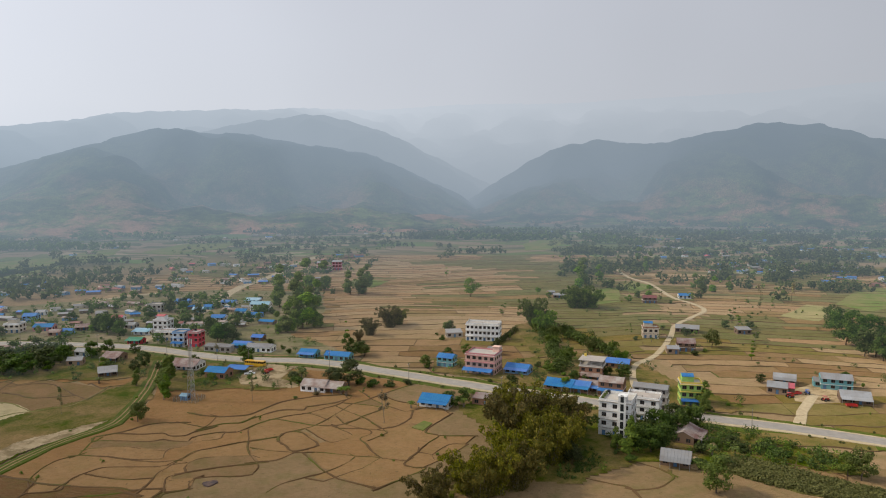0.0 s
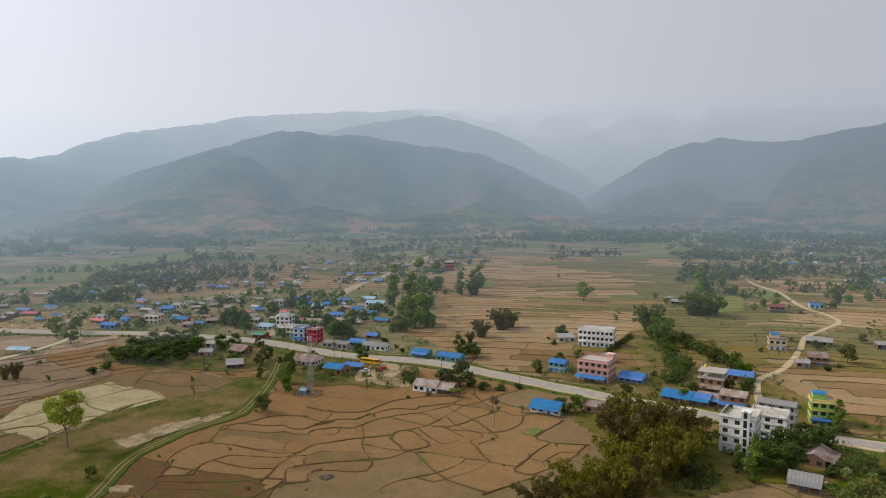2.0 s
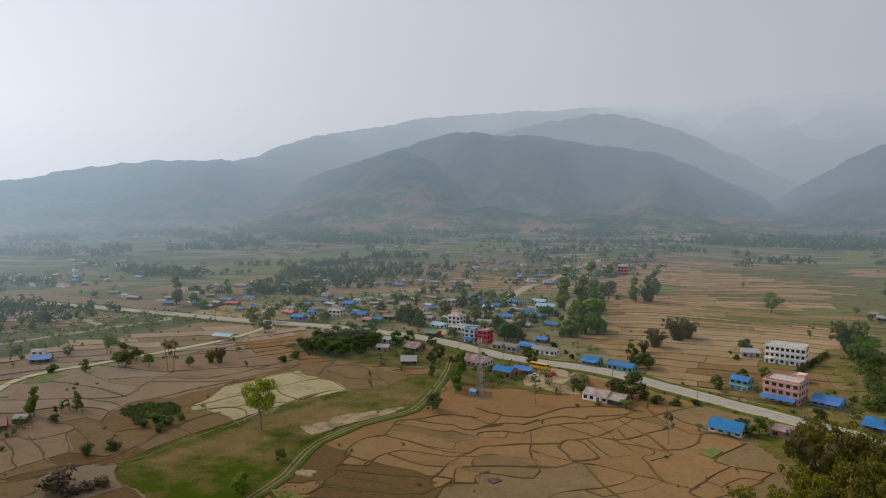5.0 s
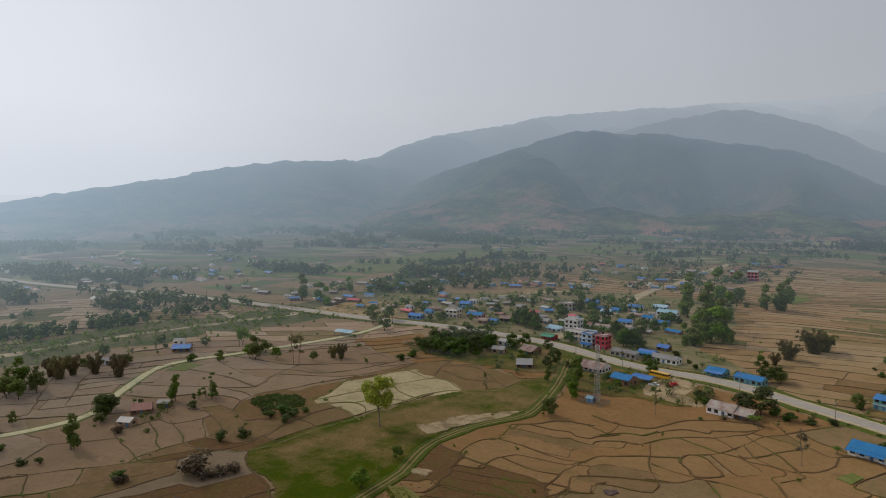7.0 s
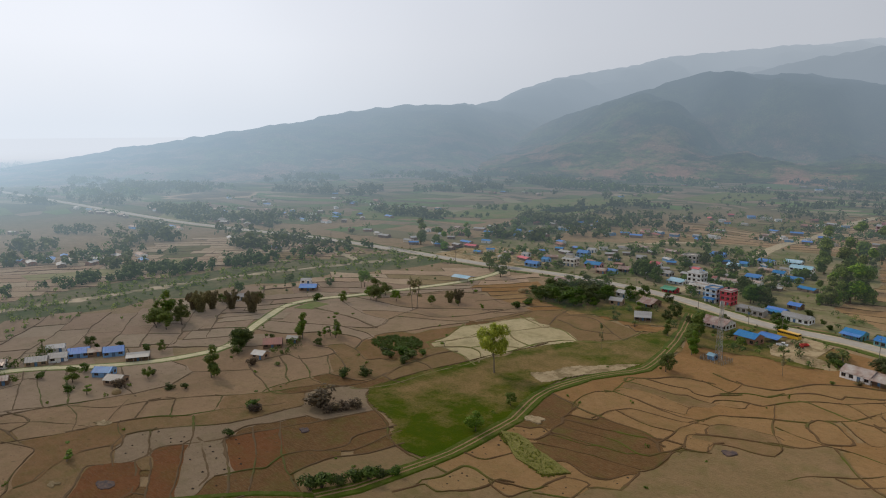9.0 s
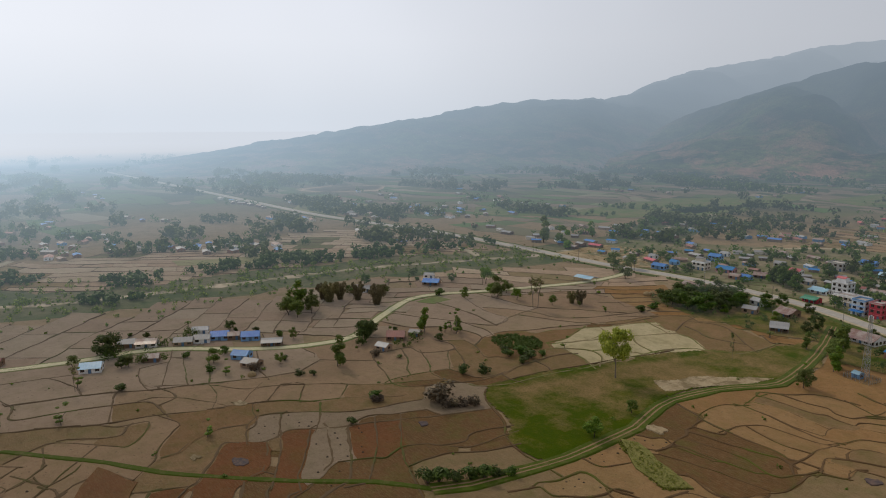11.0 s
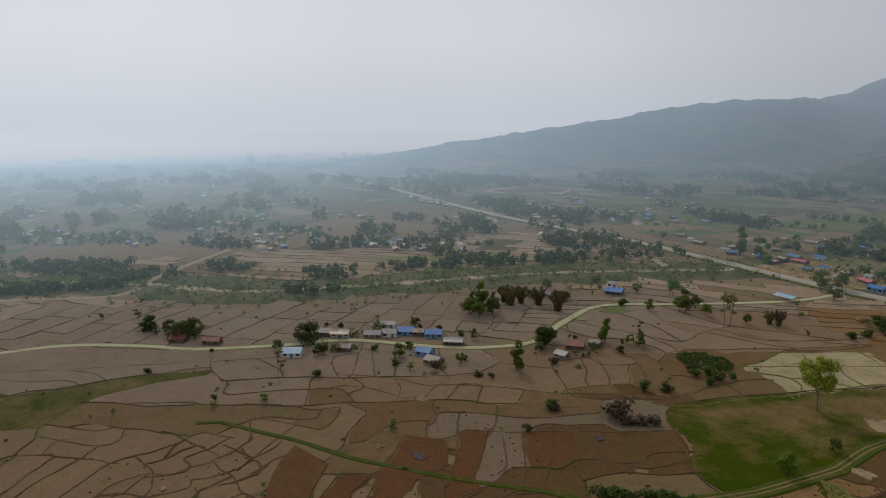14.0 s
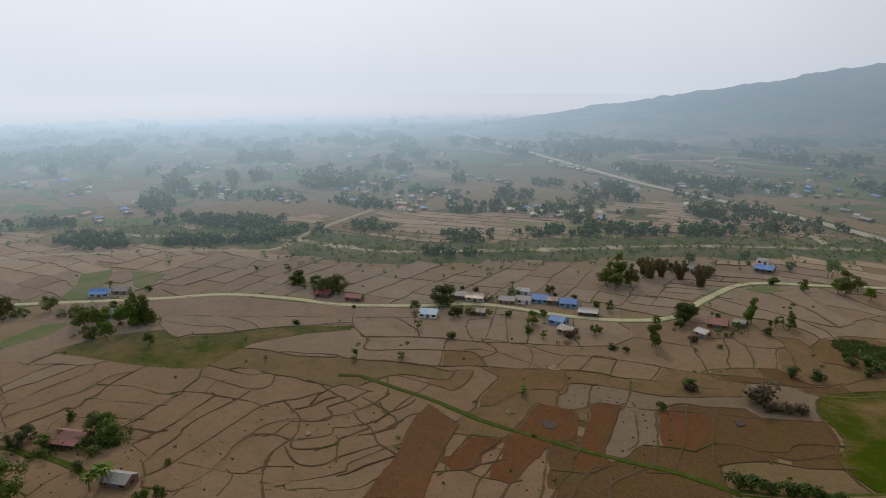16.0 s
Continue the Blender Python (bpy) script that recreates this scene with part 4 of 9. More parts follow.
bund((-167.5, 31.6), (-167.1, 35.8), (-166.5, 41.1), (-167.4, 43.6), (-172.8, 46.7), (-176.5, 51.4), (-180.2, 55.6))
bund((-180.2, 57.3), (-172.8, 53.3), (-168.8, 50.4), (-162.7, 45.4), (-161.7, 43.6), (-152.6, 38.4))
bund((-174, 65.4), (-168, 60.7), (-162, 54.6), (-157.3, 50.7), (-150.9, 45.6))
bund((-171, 66.8), (-164.4, 63.1), (-156.7, 59.2), (-148.8, 54.9))
bund((-165, 71), (-159, 67.7), (-153.5, 61.5), (-148.3, 57.2))
bund((-160, 74.6), (-156.7, 71.5), (-151.3, 65.2), (-147.2, 62))
bund((-161.7, 43.6), (-159.4, 47.5), (-157.5, 51.2))
bund((-159.2, 67), (-157.2, 71.7), (-158.6, 75.9), (-159.7, 80.2))
bund((-154.6, 83.3), (-151.5, 76.2), (-144.9, 71.9))
bund((-167.4, 43.6), (-168.6, 50.3))
# Long plots towards the garden house.
bund((-188.1, -78.1), (-194.4, -74.8), (-197, -72.7))
bund((-177.2, -69.5), (-182.9, -67.3), (-187.5, -63.5))
bund((-306.2, -56.7), (-294.2, -50.6), (-288.9, -47.8), (-290.8, -41.5), (-289.1, -28.2), (-291.4, -17), (-292, -1), (-291.3, 17.9), (-290, 23.7))
bund((-320.1, -61.1), (-316.7, -46.6), (-311.3, -29.5), (-304.7, -0.6), (-296.6, 28.1), (-291.8, 52.2))
bund((-305.6, -47.6), (-300.4, -38), (-297.6, -28.7), (-289.9, -22.6))
bund((-310.2, -28.3), (-302.1, -19.7), (-293, -14.8))
bund((-298.9, 24.7), (-284.2, 23.8), (-269.8, 27.3))
bund((-282.6, 72.7), (-270.4, 69), (-259.1, 68.3))
bund((-284.1, 89.7), (-266.8, 84.6), (-254.2, 81.3))
bund((-293.3, 42.5), (-278.6, 48.4), (-267, 47.9))
# The bleached plots and the terraces behind them.
bund((-218.8, 226.1), (-217.2, 235), (-211.2, 246.4), (-206.4, 257.5), (-200.7, 271.7), (-197.1, 280.9))
bund((-206.2, 219.9), (-205, 230.5), (-207.9, 240.8), (-209.9, 248.6))
bund((-203.9, 220.8), (-198.6, 233.8), (-197.8, 245.3), (-202.1, 253.5), (-207, 256.5))
bund((-198.6, 233.8), (-192, 249), (-185.4, 262.7), (-180, 274.5), (-172.6, 275.2), (-164.9, 271.1), (-156.1, 264.8))
bund((-200, 213.4), (-195.8, 220.4), (-189.5, 226.7), (-183.9, 226.7), (-178.3, 223.3), (-173.2, 216.2))
bund((-196.4, 219.4), (-190.7, 218.1), (-182.4, 216.7), (-173.6, 212.1))
bund((-188.1, 256.9), (-178.2, 249.2), (-168.2, 246.2), (-167.3, 250.2))
bund((-182.6, 235.4), (-172.3, 239.4), (-168.9, 240.1))
bund((-195.1, 284.2), (-185.2, 278.1), (-176.7, 275.5))
bund((-197.1, 280.9), (-188.2, 276.4), (-181, 272.8))
bund((-187.5, 163.1), (-182.2, 171.8), (-180.1, 179.5), (-179.5, 184.6), (-177.9, 196.1), (-174.8, 207.9), (-172.1, 223.9), (-170.8, 235.7), (-168.3, 249.9), (-162, 262.7), (-156.1, 264.8), (-151.1, 268), (-145.3, 271.5), (-143, 281.3), (-142.5, 294.8))
bund((-203.7, 167.2), (-193.3, 169.5), (-191.1, 178.7), (-193.1, 189.3), (-192.2, 200.5), (-192.4, 210.2), (-190.3, 217.5))
bund((-191.1, 178.7), (-185.2, 177.4), (-180.4, 177.9))
bund((-192.8, 199.6), (-185.1, 197.8), (-178.3, 194.2))
bund((-174.6, 286.4), (-166.7, 281.9), (-157.6, 283), (-152.7, 284.6))
bund((-186.5, 296.6), (-176.9, 302.8), (-168.3, 301.3), (-154, 289), (-143.6, 280.4))
bund((-182.1, 281.6), (-186.5, 296.6), (-188.6, 308.5))
bund((-229.9, 204.7), (-229.6, 216.1), (-222.2, 233.1), (-213.9, 253.3), (-204.5, 268.7), (-202.2, 277.6), (-200, 293.2))
bund((-240.5, 244.5), (-225.5, 251.3), (-215, 258.3), (-206.6, 275.4), (-203.1, 293.4))
bund((-257.3, 245.7), (-243.4, 251.1), (-230.8, 253.2), (-221.9, 262.5), (-215.4, 278.6), (-210.6, 297.4))
bund((-284.5, 255), (-267.8, 255.6), (-253.7, 257.7), (-244.1, 263.6), (-231.8, 274), (-219.2, 283.3))
bund((-294.5, 245.6), (-261.7, 234.6), (-244.8, 233.8), (-240, 220.5))
bund((-300.1, 224.8), (-273.1, 225.9), (-259.2, 225.1), (-241.4, 221.7))
bund((-285.2, 196), (-268.4, 204.4), (-252.4, 212.3), (-240, 220.5), (-244.8, 233.8), (-248.4, 252.4))
bund((-252.4, 212.3), (-236.8, 212.4), (-227.3, 208.9))
bund((-282.7, 253.4), (-272.7, 276.8), (-261.6, 299.7), (-244, 305.7))
bund((-275.8, 182.9), (-262.6, 186.8), (-253, 199.2), (-241.5, 204.7), (-230.6, 203.6), (-222.4, 193.3))
# Plots below the hamlet.
bund((-261.5, 70.4), (-255.6, 78.8), (-247.7, 88.4), (-237.1, 95.2), (-233.3, 105.1), (-225.9, 117.8), (-214.9, 131), (-208.6, 140.9))
bund((-228.6, 93.3), (-239.5, 103.7))
bund((-223.7, 99.4), (-233, 107.4))
bund((-216.4, 106.4), (-228.1, 115.1))
bund((-208.2, 118.1), (-218.1, 126.7))
bund((-296, 88.9), (-265.6, 76.6))
bund((-281.6, 99.8), (-254.7, 89))
bund((-270.6, 115.4), (-254.4, 109.4), (-243.1, 106.8))
bund((-264.4, 134.3), (-255.9, 134.5), (-249.4, 132.5), (-236.3, 144.8))
bund((-249.8, 66.8), (-242.2, 75.8), (-230, 83.2))
bund((-202, 60.1), (-207.6, 67.2), (-211.5, 74.1))
# The meadow's western bank.
bund((-131.5, 138), (-147.4, 140.8), (-158.3, 149.8), (-175.9, 157.3), (-184.2, 167.5), (-182.2, 191.1), (-176.2, 213.9), (-166, 250.4))
# Plots beside the maize.
bund((49.8, 222.7), (57.8, 217.1), (63.6, 212.6), (67.9, 207))
bund((41.1, 204.2), (48.5, 200.2), (53.6, 197.5), (55.4, 189.4))
bund((67.9, 207), (67.9, 204.2), (61.9, 198.3), (54.8, 196))
bund((99.7, 221.7), (105, 215.7), (114.1, 209.6), (118.8, 204.2))
bund((109.4, 213.9), (115.7, 221.2), (120.3, 221.2), (126.8, 218.4))
joined = {}
plots = []
for zi, (name, poly, lon, wid, turn, w, bend) in enumerate(ZONES):
    for j in range(-110, 111):
        u = -950 + rnd.uniform(0, lon)
        while u < 950:
            u1 = u + lon * rnd.uniform(0.45, 1.7)
            cx, cy = lay((u + u1) / 2, (j + 0.5) * wid, turn, bend)
            r = math.hypot(cx, cy)
            if 140 < r < 850 and -42 < math.degrees(math.atan2(-cx, cy)) < 118 and inside(cx, cy, poly) and not any(inside(cx, cy, q[1]) for q in ZONES[:zi]) and free(cx, cy):
                n = max(2, int((u1 - u) / 3.5))
                lean0, lean1 = 0.35 * wid * noise.noise(Vector((u, j, 2.0))), 0.35 * wid * noise.noise(Vector((u1, j, 2.0)))
                us = [u + (u1 - u) * k / n for k in range(n + 1)]
                low = [lay(q, terrace(q, j, wid, w, zi), turn, bend) for q in us]
                top = [lay(q + (lean0 + (lean1 - lean0) * k / n), terrace(q + (lean0 + (lean1 - lean0) * k / n), j + 1, wid, w, zi), turn, bend) for k, q in enumerate(us)]
                if sum(inside(p[0], p[1], MEADOW) for p in low + top) > 0.3 * len(low + top):
                    u = u1
                    continue
                half = rnd.choice((0.12, 0.16, 0.20, 0.26, 0.36)) * (1.0 + 0.0012 * r) * (1.0 if name == "big" else 0.75)
                bed = bunds if name in ("big", "south_east") else bunds_west
                ridge(bed, low, half * rnd.choice((0.8, 1.0, 1.5)), rnd.uniform(0.38, 0.58) if name == "big" else rnd.uniform(0.32, 0.52))
                m = 3
                if rnd.random() < 0.85:
                  ridge(bed, [(low[0][0] + (top[0][0] - low[0][0]) * k / m, low[0][1] + (top[0][1] - low[0][1]) * k / m) for k in range(m + 1)], half * 0.8, rnd.uniform(0.34, 0.48) if name == "big" else rnd.uniform(0.30, 0.42))
                plots.append((r, cx, cy, low + top[::-1], name))
            u = u1

# The plots between those bunds: every patch of small cells that the bunds close off is a plot.
CELL = 1.0
X0, Y0, NX, NY = -352.0, -136.0, 610, 480


def within(poly, gx, gy):
    hit = np.zeros(gx.shape, bool)
    for (x0, y0), (x1, y1) in zip(poly, poly[1:] + poly[:1]):
        if y0 != y1:
            hit ^= ((y0 > gy) != (y1 > gy)) & (gx < (x1 - x0) * (gy - y0) / (y1 - y0) + x0)
    return hit


gy_, gx_ = np.meshgrid(Y0 + (np.arange(NY) + 0.5) * CELL, X0 + (np.arange(NX) + 0.5) * CELL)
land = within(BIG_FIELD, gx_, gy_) | within(WEST_LAND, gx_, gy_)
for poly in (MEADOW, GRASS_WEST, RUST_PLOT, MAIZE, WEED_CROP):
    land &= ~within(poly, gx_, gy_)
land &= (np.hypot(gx_, gy_) > np.where(gx_ > -60, 178, 145)) & (gy_ > -110 - 0.1 * gx_ - 30) & (gx_ < 140)
wall_ = np.zeros(land.shape, bool)


def fence_off(line):
    for a, b in zip(line, line[1:]):
        for k in range(5):
            i, j = int((a[0] + (b[0] - a[0]) * k / 5 - X0) / CELL), int((a[1] + (b[1] - a[1]) * k / 5 - Y0) / CELL)
            wall_[max(i, 0):i + 2, max(j, 0):j + 2] = True


def onward(line, reach):
    """The way from a bund's end straight on, or bent a little, to the next bund or the edge of the land."""
    (x, y), back = line[-1], line[max(-4, -len(line))]
    head = math.atan2(y - back[1], x - back[0])
    best = None
    for turn in (0, 20, -20, 40, -40, 65, -65):
        for k in range(3, reach):
            px, py = x + math.cos(head + radians(turn)) * k, y + math.sin(head + radians(turn)) * k
            i, j = int((px - X0) / CELL), int((py - Y0) / CELL)
            if not (0 <= i < NX and 0 <= j < NY) or wall_[i, j] or not land[i, j]:
                if best is None or k + abs(turn) / 15 < best[0]:
                    best = (k + abs(turn) / 15, (px, py))
                break
    if best:
        n = max(1, int(math.hypot(best[1][0] - x, best[1][1] - y) / 1.6))
        return [(x + (best[1][0] - x) * q / n, y + (best[1][1] - y) * q / n) for q in range(1, n + 1)]
    return []


for line in bund_lines:
    fence_off(line)
for line in bund_lines:
    line += onward(line, 16)
    line[:] = onward(line[::-1], 16)[::-1] + line
    fence_off(line)
    mid_ = line[len(line) // 2]
    pale_ = inside(*mid_, PALE)
    ridge(bunds_pale if pale_ else bunds if line[0][0] > -135 else bunds_west, line, rb.uniform(0.30, 0.60) * (0.85 if line[0][0] < -205 else 1.0), rb.uniform(0.32, 0.46))
patch_of = np.full(land.shape, -1, int)
todo = land & ~wall_
count_ = 0
for i0, j0 in zip(*np.nonzero(todo)):
    if patch_of[i0, j0] >= 0:
        continue
    stack_ = [(int(i0), int(j0))]
    patch_of[i0, j0] = count_
    while stack_:
        i, j = stack_.pop()
        for a, b in ((i + 1, j), (i - 1, j), (i, j + 1), (i, j - 1)):
            if 0 <= a < NX and 0 <= b < NY and todo[a, b] and patch_of[a, b] < 0:
                patch_of[a, b] = count_
                stack_.append((a, b))
    count_ += 1
for _ in range(6):
    for di, dj in ((1, 0), (-1, 0), (0, 1), (0, -1)):
        near_ = np.roll(patch_of, (di, dj), (0, 1))
        take = land & (patch_of < 0) & (near_ >= 0)
        patch_of[take] = near_[take]
cell_plots = []
order_ = np.argsort(patch_of, axis=None, kind="stable")
sorted_ = patch_of.ravel()[order_]
for k in range(count_):
    at_ = order_[np.searchsorted(sorted_, k):np.searchsorted(sorted_, k + 1)]
    if len(at_) > 8:
        cell_plots.append(np.stack([at_ // NY, at_ % NY], 1))

tagged(link("bund", bunds, bund_turf, ground), "low earth bunds with thin grass between the plots", kind="stuff")
ky = Mat("bund_straw", 0.95, 0, 0.1)
ky.colour(ky.mix(ky.span(ky.noise(0.08, 5), 0.42, 0.60), (0.26, 0.20, 0.10), (0.17, 0.19, 0.045)))
ky.bump(ky.noise(3, 5), 0.6, 0.1)
tagged(link("bund", bunds_pale, ky.m, ground), "low straw-coloured bunds with green grass", kind="stuff")
kq = Mat("bund_turf_pale", 0.95, 0, 0.1)
kq.colour(kq.mix(kq.span(kq.noise(0.04, 5), 0.53, 0.66), (0.15, 0.098, 0.05), (0.10, 0.115, 0.022)))
kq.bump(kq.noise(3, 5), 0.6, 0.1)
tagged(link("bund", bunds_west, kq.distance().m, ground), "low pale bunds with thin green grass", kind="stuff")


SPOTS = {
    "rust": [(-190.7, 75.4), (-182.2, 87.4), (-179.5, 45.3), (-189.2, 40.9), (-174.4, 105.5), (-172.4, 114.5), (-170.2, 124.3)],
    "umber": [(-164.2, 142.7), (-155.5, 102.2), (-156.4, 118.4), (-148.7, 132), (-143.8, 128), (-185.3, 82.3), (-101.6, 194), (-95.1, 188.4), (-131.5, 195), (-97.2, 181.9), (-107.9, 175.5), (-98.9, 173.4), (-92.1, 167.8)],
    "ash": [(-199.9, 98.7), (-201.5, 91.4), (-177.2, 93.2), (-175.9, 98.9), (-203.2, 84.2), (-197.8, 107.7), (-225.6, 47.4), (-238.9, 33.7)],
    "olive": [(-68.5, 215.9), (-67.8, 207.9), (-68.6, 188.7), (-61.8, 194.3), (-78.1, 186.4), (-47.3, 206.1), (-213.9, 131.6), (-241.2, 59.5), (-233.7, 45.1), (-211.5, 67.5), (-193.7, 125.8), (-199.7, 119), (-228.5, 56.3)]}


def plot_soil(x, y, zone):
    """Which soil a plot has, by the stretch of land it lies in."""
    n = noise.noise(Vector((x * 0.011, y * 0.011, 7.0))) + rnd.uniform(-0.14, 0.14)
    if inside(x, y, PALE):
        return soil_pale
    if zone == "east":
        return soil_grass if n > 0.02 else soil_olive if n > -0.22 else soil_fawn
    if zone == "north":
        return soil_grass if n > 0.25 or x > 60 and n > -0.25 else soil_olive if n > 0.08 else soil_fawn
    if zone == "big":
        return soil_olive if n > 0.42 else soil_brown
    if zone == "land":
        return (soil_umber if n > 0.15 else soil_olive) if x > -215 and y > 60 else soil_clay if x > -255 else soil_tan
    if zone == "paddock" or x < -250:
        return soil_grass if n > 0.5 else soil_tan if n > -0.45 else soil_olive
    return soil_olive if n > 0.33 else soil_green if n < -0.66 else soil_brown


def plot_top(x, y, zone):
    """The plots step down from terrace to terrace by a hand or two."""
    k = 0.5 + noise.noise(Vector((x * 0.37, y * 0.41, 6.0)))
    return 0.05 + 0.24 * min(1.0, max(0.0, k))


def slab(bm, ring, x, y, top):
    up, low = [], []
    for p in ring:
        dx, dy = x - p[0], y - p[1]
        dl = math.hypot(dx, dy) or 1
        k = min(0.12, dl * 0.1)
        up.append(bm.verts.new((p[0] + dx / dl * k, p[1] + dy / dl * k, top)))
        low.append(bm.verts.new((p[0], p[1], -0.02)))
    try:
        bm.faces.new(up)
        for k in range(len(up)):
            bm.faces.new((low[k], low[(k + 1) % len(up)], up[(k + 1) % len(up)], up[k]))
    except ValueError:
        pass


def worn_corners():
    """Where the corners of the cells lie: along the borders between plots they are drawn into smooth lines."""
    pad = np.pad(patch_of, 1, constant_values=-2)
    across = pad[1:-1, 1:] != pad[1:-1, :-1]      # borders along x, between cells j - 1 and j
    along = pad[1:, 1:-1] != pad[:-1, 1:-1]       # borders along y
    px = np.repeat((X0 + np.arange(NX + 1) * CELL)[:, None], NY + 1, 1)
    py = np.repeat((Y0 + np.arange(NY + 1) * CELL)[None, :], NX + 1, 0)
    for _ in range(9):
        n, sx, sy = np.zeros(px.shape), np.zeros(px.shape), np.zeros(px.shape)
        for to, fro, edge in (((slice(0, -1), slice(None)), (slice(1, None), slice(None)), across), ((slice(None), slice(0, -1)), (slice(None), slice(1, None)), along)):
            n[to] += edge
            sx[to] += edge * px[fro]
            sy[to] += edge * py[fro]
            n[fro] += edge
            sx[fro] += edge * px[to]
            sy[fro] += edge * py[to]
        on = n >= 2
        px = np.where(on, 0.4 * px + 0.6 * sx / np.maximum(n, 1), px)
        py = np.where(on, 0.4 * py + 0.6 * sy / np.maximum(n, 1), py)
    return px, py


corner_x, corner_y = worn_corners()


def cell_mesh(cells, mat, z):
    """One plot out of its cells, with a shallow roll and worn corners, about its own middle."""
    corner, vs, fs = {}, [], []
    mx, my = X0 + (cells[:, 0].mean() + 0.5) * CELL, Y0 + (cells[:, 1].mean() + 0.5) * CELL
    for i, j in cells.tolist():
        f = []
        for a, b in ((i, j), (i + 1, j), (i + 1, j + 1), (i, j + 1)):
            if (a, b) not in corner:
                corner[a, b] = len(vs)
                vs.append((float(corner_x[a, b]) - mx, float(corner_y[a, b]) - my, z))
            f.append(corner[a, b])
        fs.append(f)
    me = bpy.data.meshes.new("paddy_plot")
    me.from_pydata(vs, [], fs)
    me.materials.append(mat)
    return me, mx, my


named = {"rust": soil_rust, "umber": soil_umber, "ash": soil_ash, "olive": soil_olive}
chosen = {}
for key, spots in SPOTS.items():
    for x, y in spots:
        i, j = int((x - X0) / CELL), int((y - Y0) / CELL)
        if patch_of[i, j] >= 0:
            chosen[int(patch_of[i, j])] = named[key]
cell_plots.sort(key=lambda c: -len(c))
for k, cells in enumerate(cell_plots):
    x, y = X0 + cells[:, 0].mean() * CELL, Y0 + cells[:, 1].mean() * CELL
    zone = "big" if inside(x, y, BIG_FIELD) else "land"
    z = plot_top(x, y, zone)
    soil = chosen.get(int(patch_of[cells[0][0], cells[0][1]])) or plot_soil(x, y, zone)
    me, mx, my = cell_mesh(cells, soil, z)
    if k < 300:
        hang("paddy_plot", me, soil, ground).location = (mx, my, 0)
    else:
        slab_bm = joined.setdefault(soil.name, (bmesh.new(), soil))[0]
        me.transform(Matrix.Translation((mx, my, 0)))
        slab_bm.from_mesh(me)
        bpy.data.meshes.remove(me)
for r, x, y, ring, zone in plots:
    soil, top = plot_soil(x, y, zone), plot_top(x, y, zone)
    # Farther plots take the copy of their soil with painted haze.
    soil = soil_hazed.get(soil.name, soil) if r > 420 else soil
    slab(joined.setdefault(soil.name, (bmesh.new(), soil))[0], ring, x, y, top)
for bm, soil in joined.values():
    tagged(link("paddy_plots_beyond", bm, soil, ground), "dry paddy plots farther off", kind="stuff")

# The plots of the far plain are larger and only hinted at.
bm = bmesh.new()
for j in range(-90, 90):
    u = -1750 + rnd.uniform(0, 60)
    while u < 1750:
        u1 = u + rnd.uniform(18, 75)
        cx, cy = lay((u + u1) / 2, (j + 0.5) * 20, 4, 60)
        r, a = math.hypot(cx, cy), math.degrees(math.atan2(-cx, cy))
        out_west = a > 78 and r > 600 and cx < -550
        if (860 < r or out_west or a > 30 and cy > 410 and r > 500) and r < 1650 and -40 < a < 116 and off_line(cx, cy, ROAD) > 16 and off_line(cx, cy, RIVER) > 38 and rnd.random() < 0.72:
            slab(bm, [lay(u, terrace(u, j, 20, 4, 9), 4, 60), lay(u1, terrace(u1, j, 20, 4, 9), 4, 60), lay(u1, terrace(u1, j + 1, 20, 4, 9), 4, 60), lay(u, terrace(u, j + 1, 20, 4, 9), 4, 60)], cx, cy, rnd.uniform(0.03, 0.25))
        u = u1
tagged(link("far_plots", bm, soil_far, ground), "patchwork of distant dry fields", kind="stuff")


def lawn(name, label, poly, mat, z=0.05):
    """A sheet of grass or sand with a wandering edge, a hand above the soil."""
    bm = bmesh.new()
    ring = []
    for a, b in zip(poly, poly[1:] + poly[:1]):
        n = max(1, int(math.hypot(b[0] - a[0], b[1] - a[1]) / 4))
        ring += [wob((a[0] + (b[0] - a[0]) * k / n, a[1] + (b[1] - a[1]) * k / n), 2.0) for k in range(n)]
    top = [bm.verts.new((*p, z)) for p in ring]
    low = [bm.verts.new((*p, -0.05)) for p in ring]
    bm.faces.new(top)
    for k in range(len(top)):
        bm.faces.new((low[k], low[(k + 1) % len(top)], top[(k + 1) % len(top)], top[k]))
    bmesh.ops.triangulate(bm, faces=[f for f in bm.faces if len(f.verts) > 4])
    bmesh.ops.recalc_face_normals(bm, faces=bm.faces)
    return tagged(link(name, bm, mat), label, "field", kind="structure")


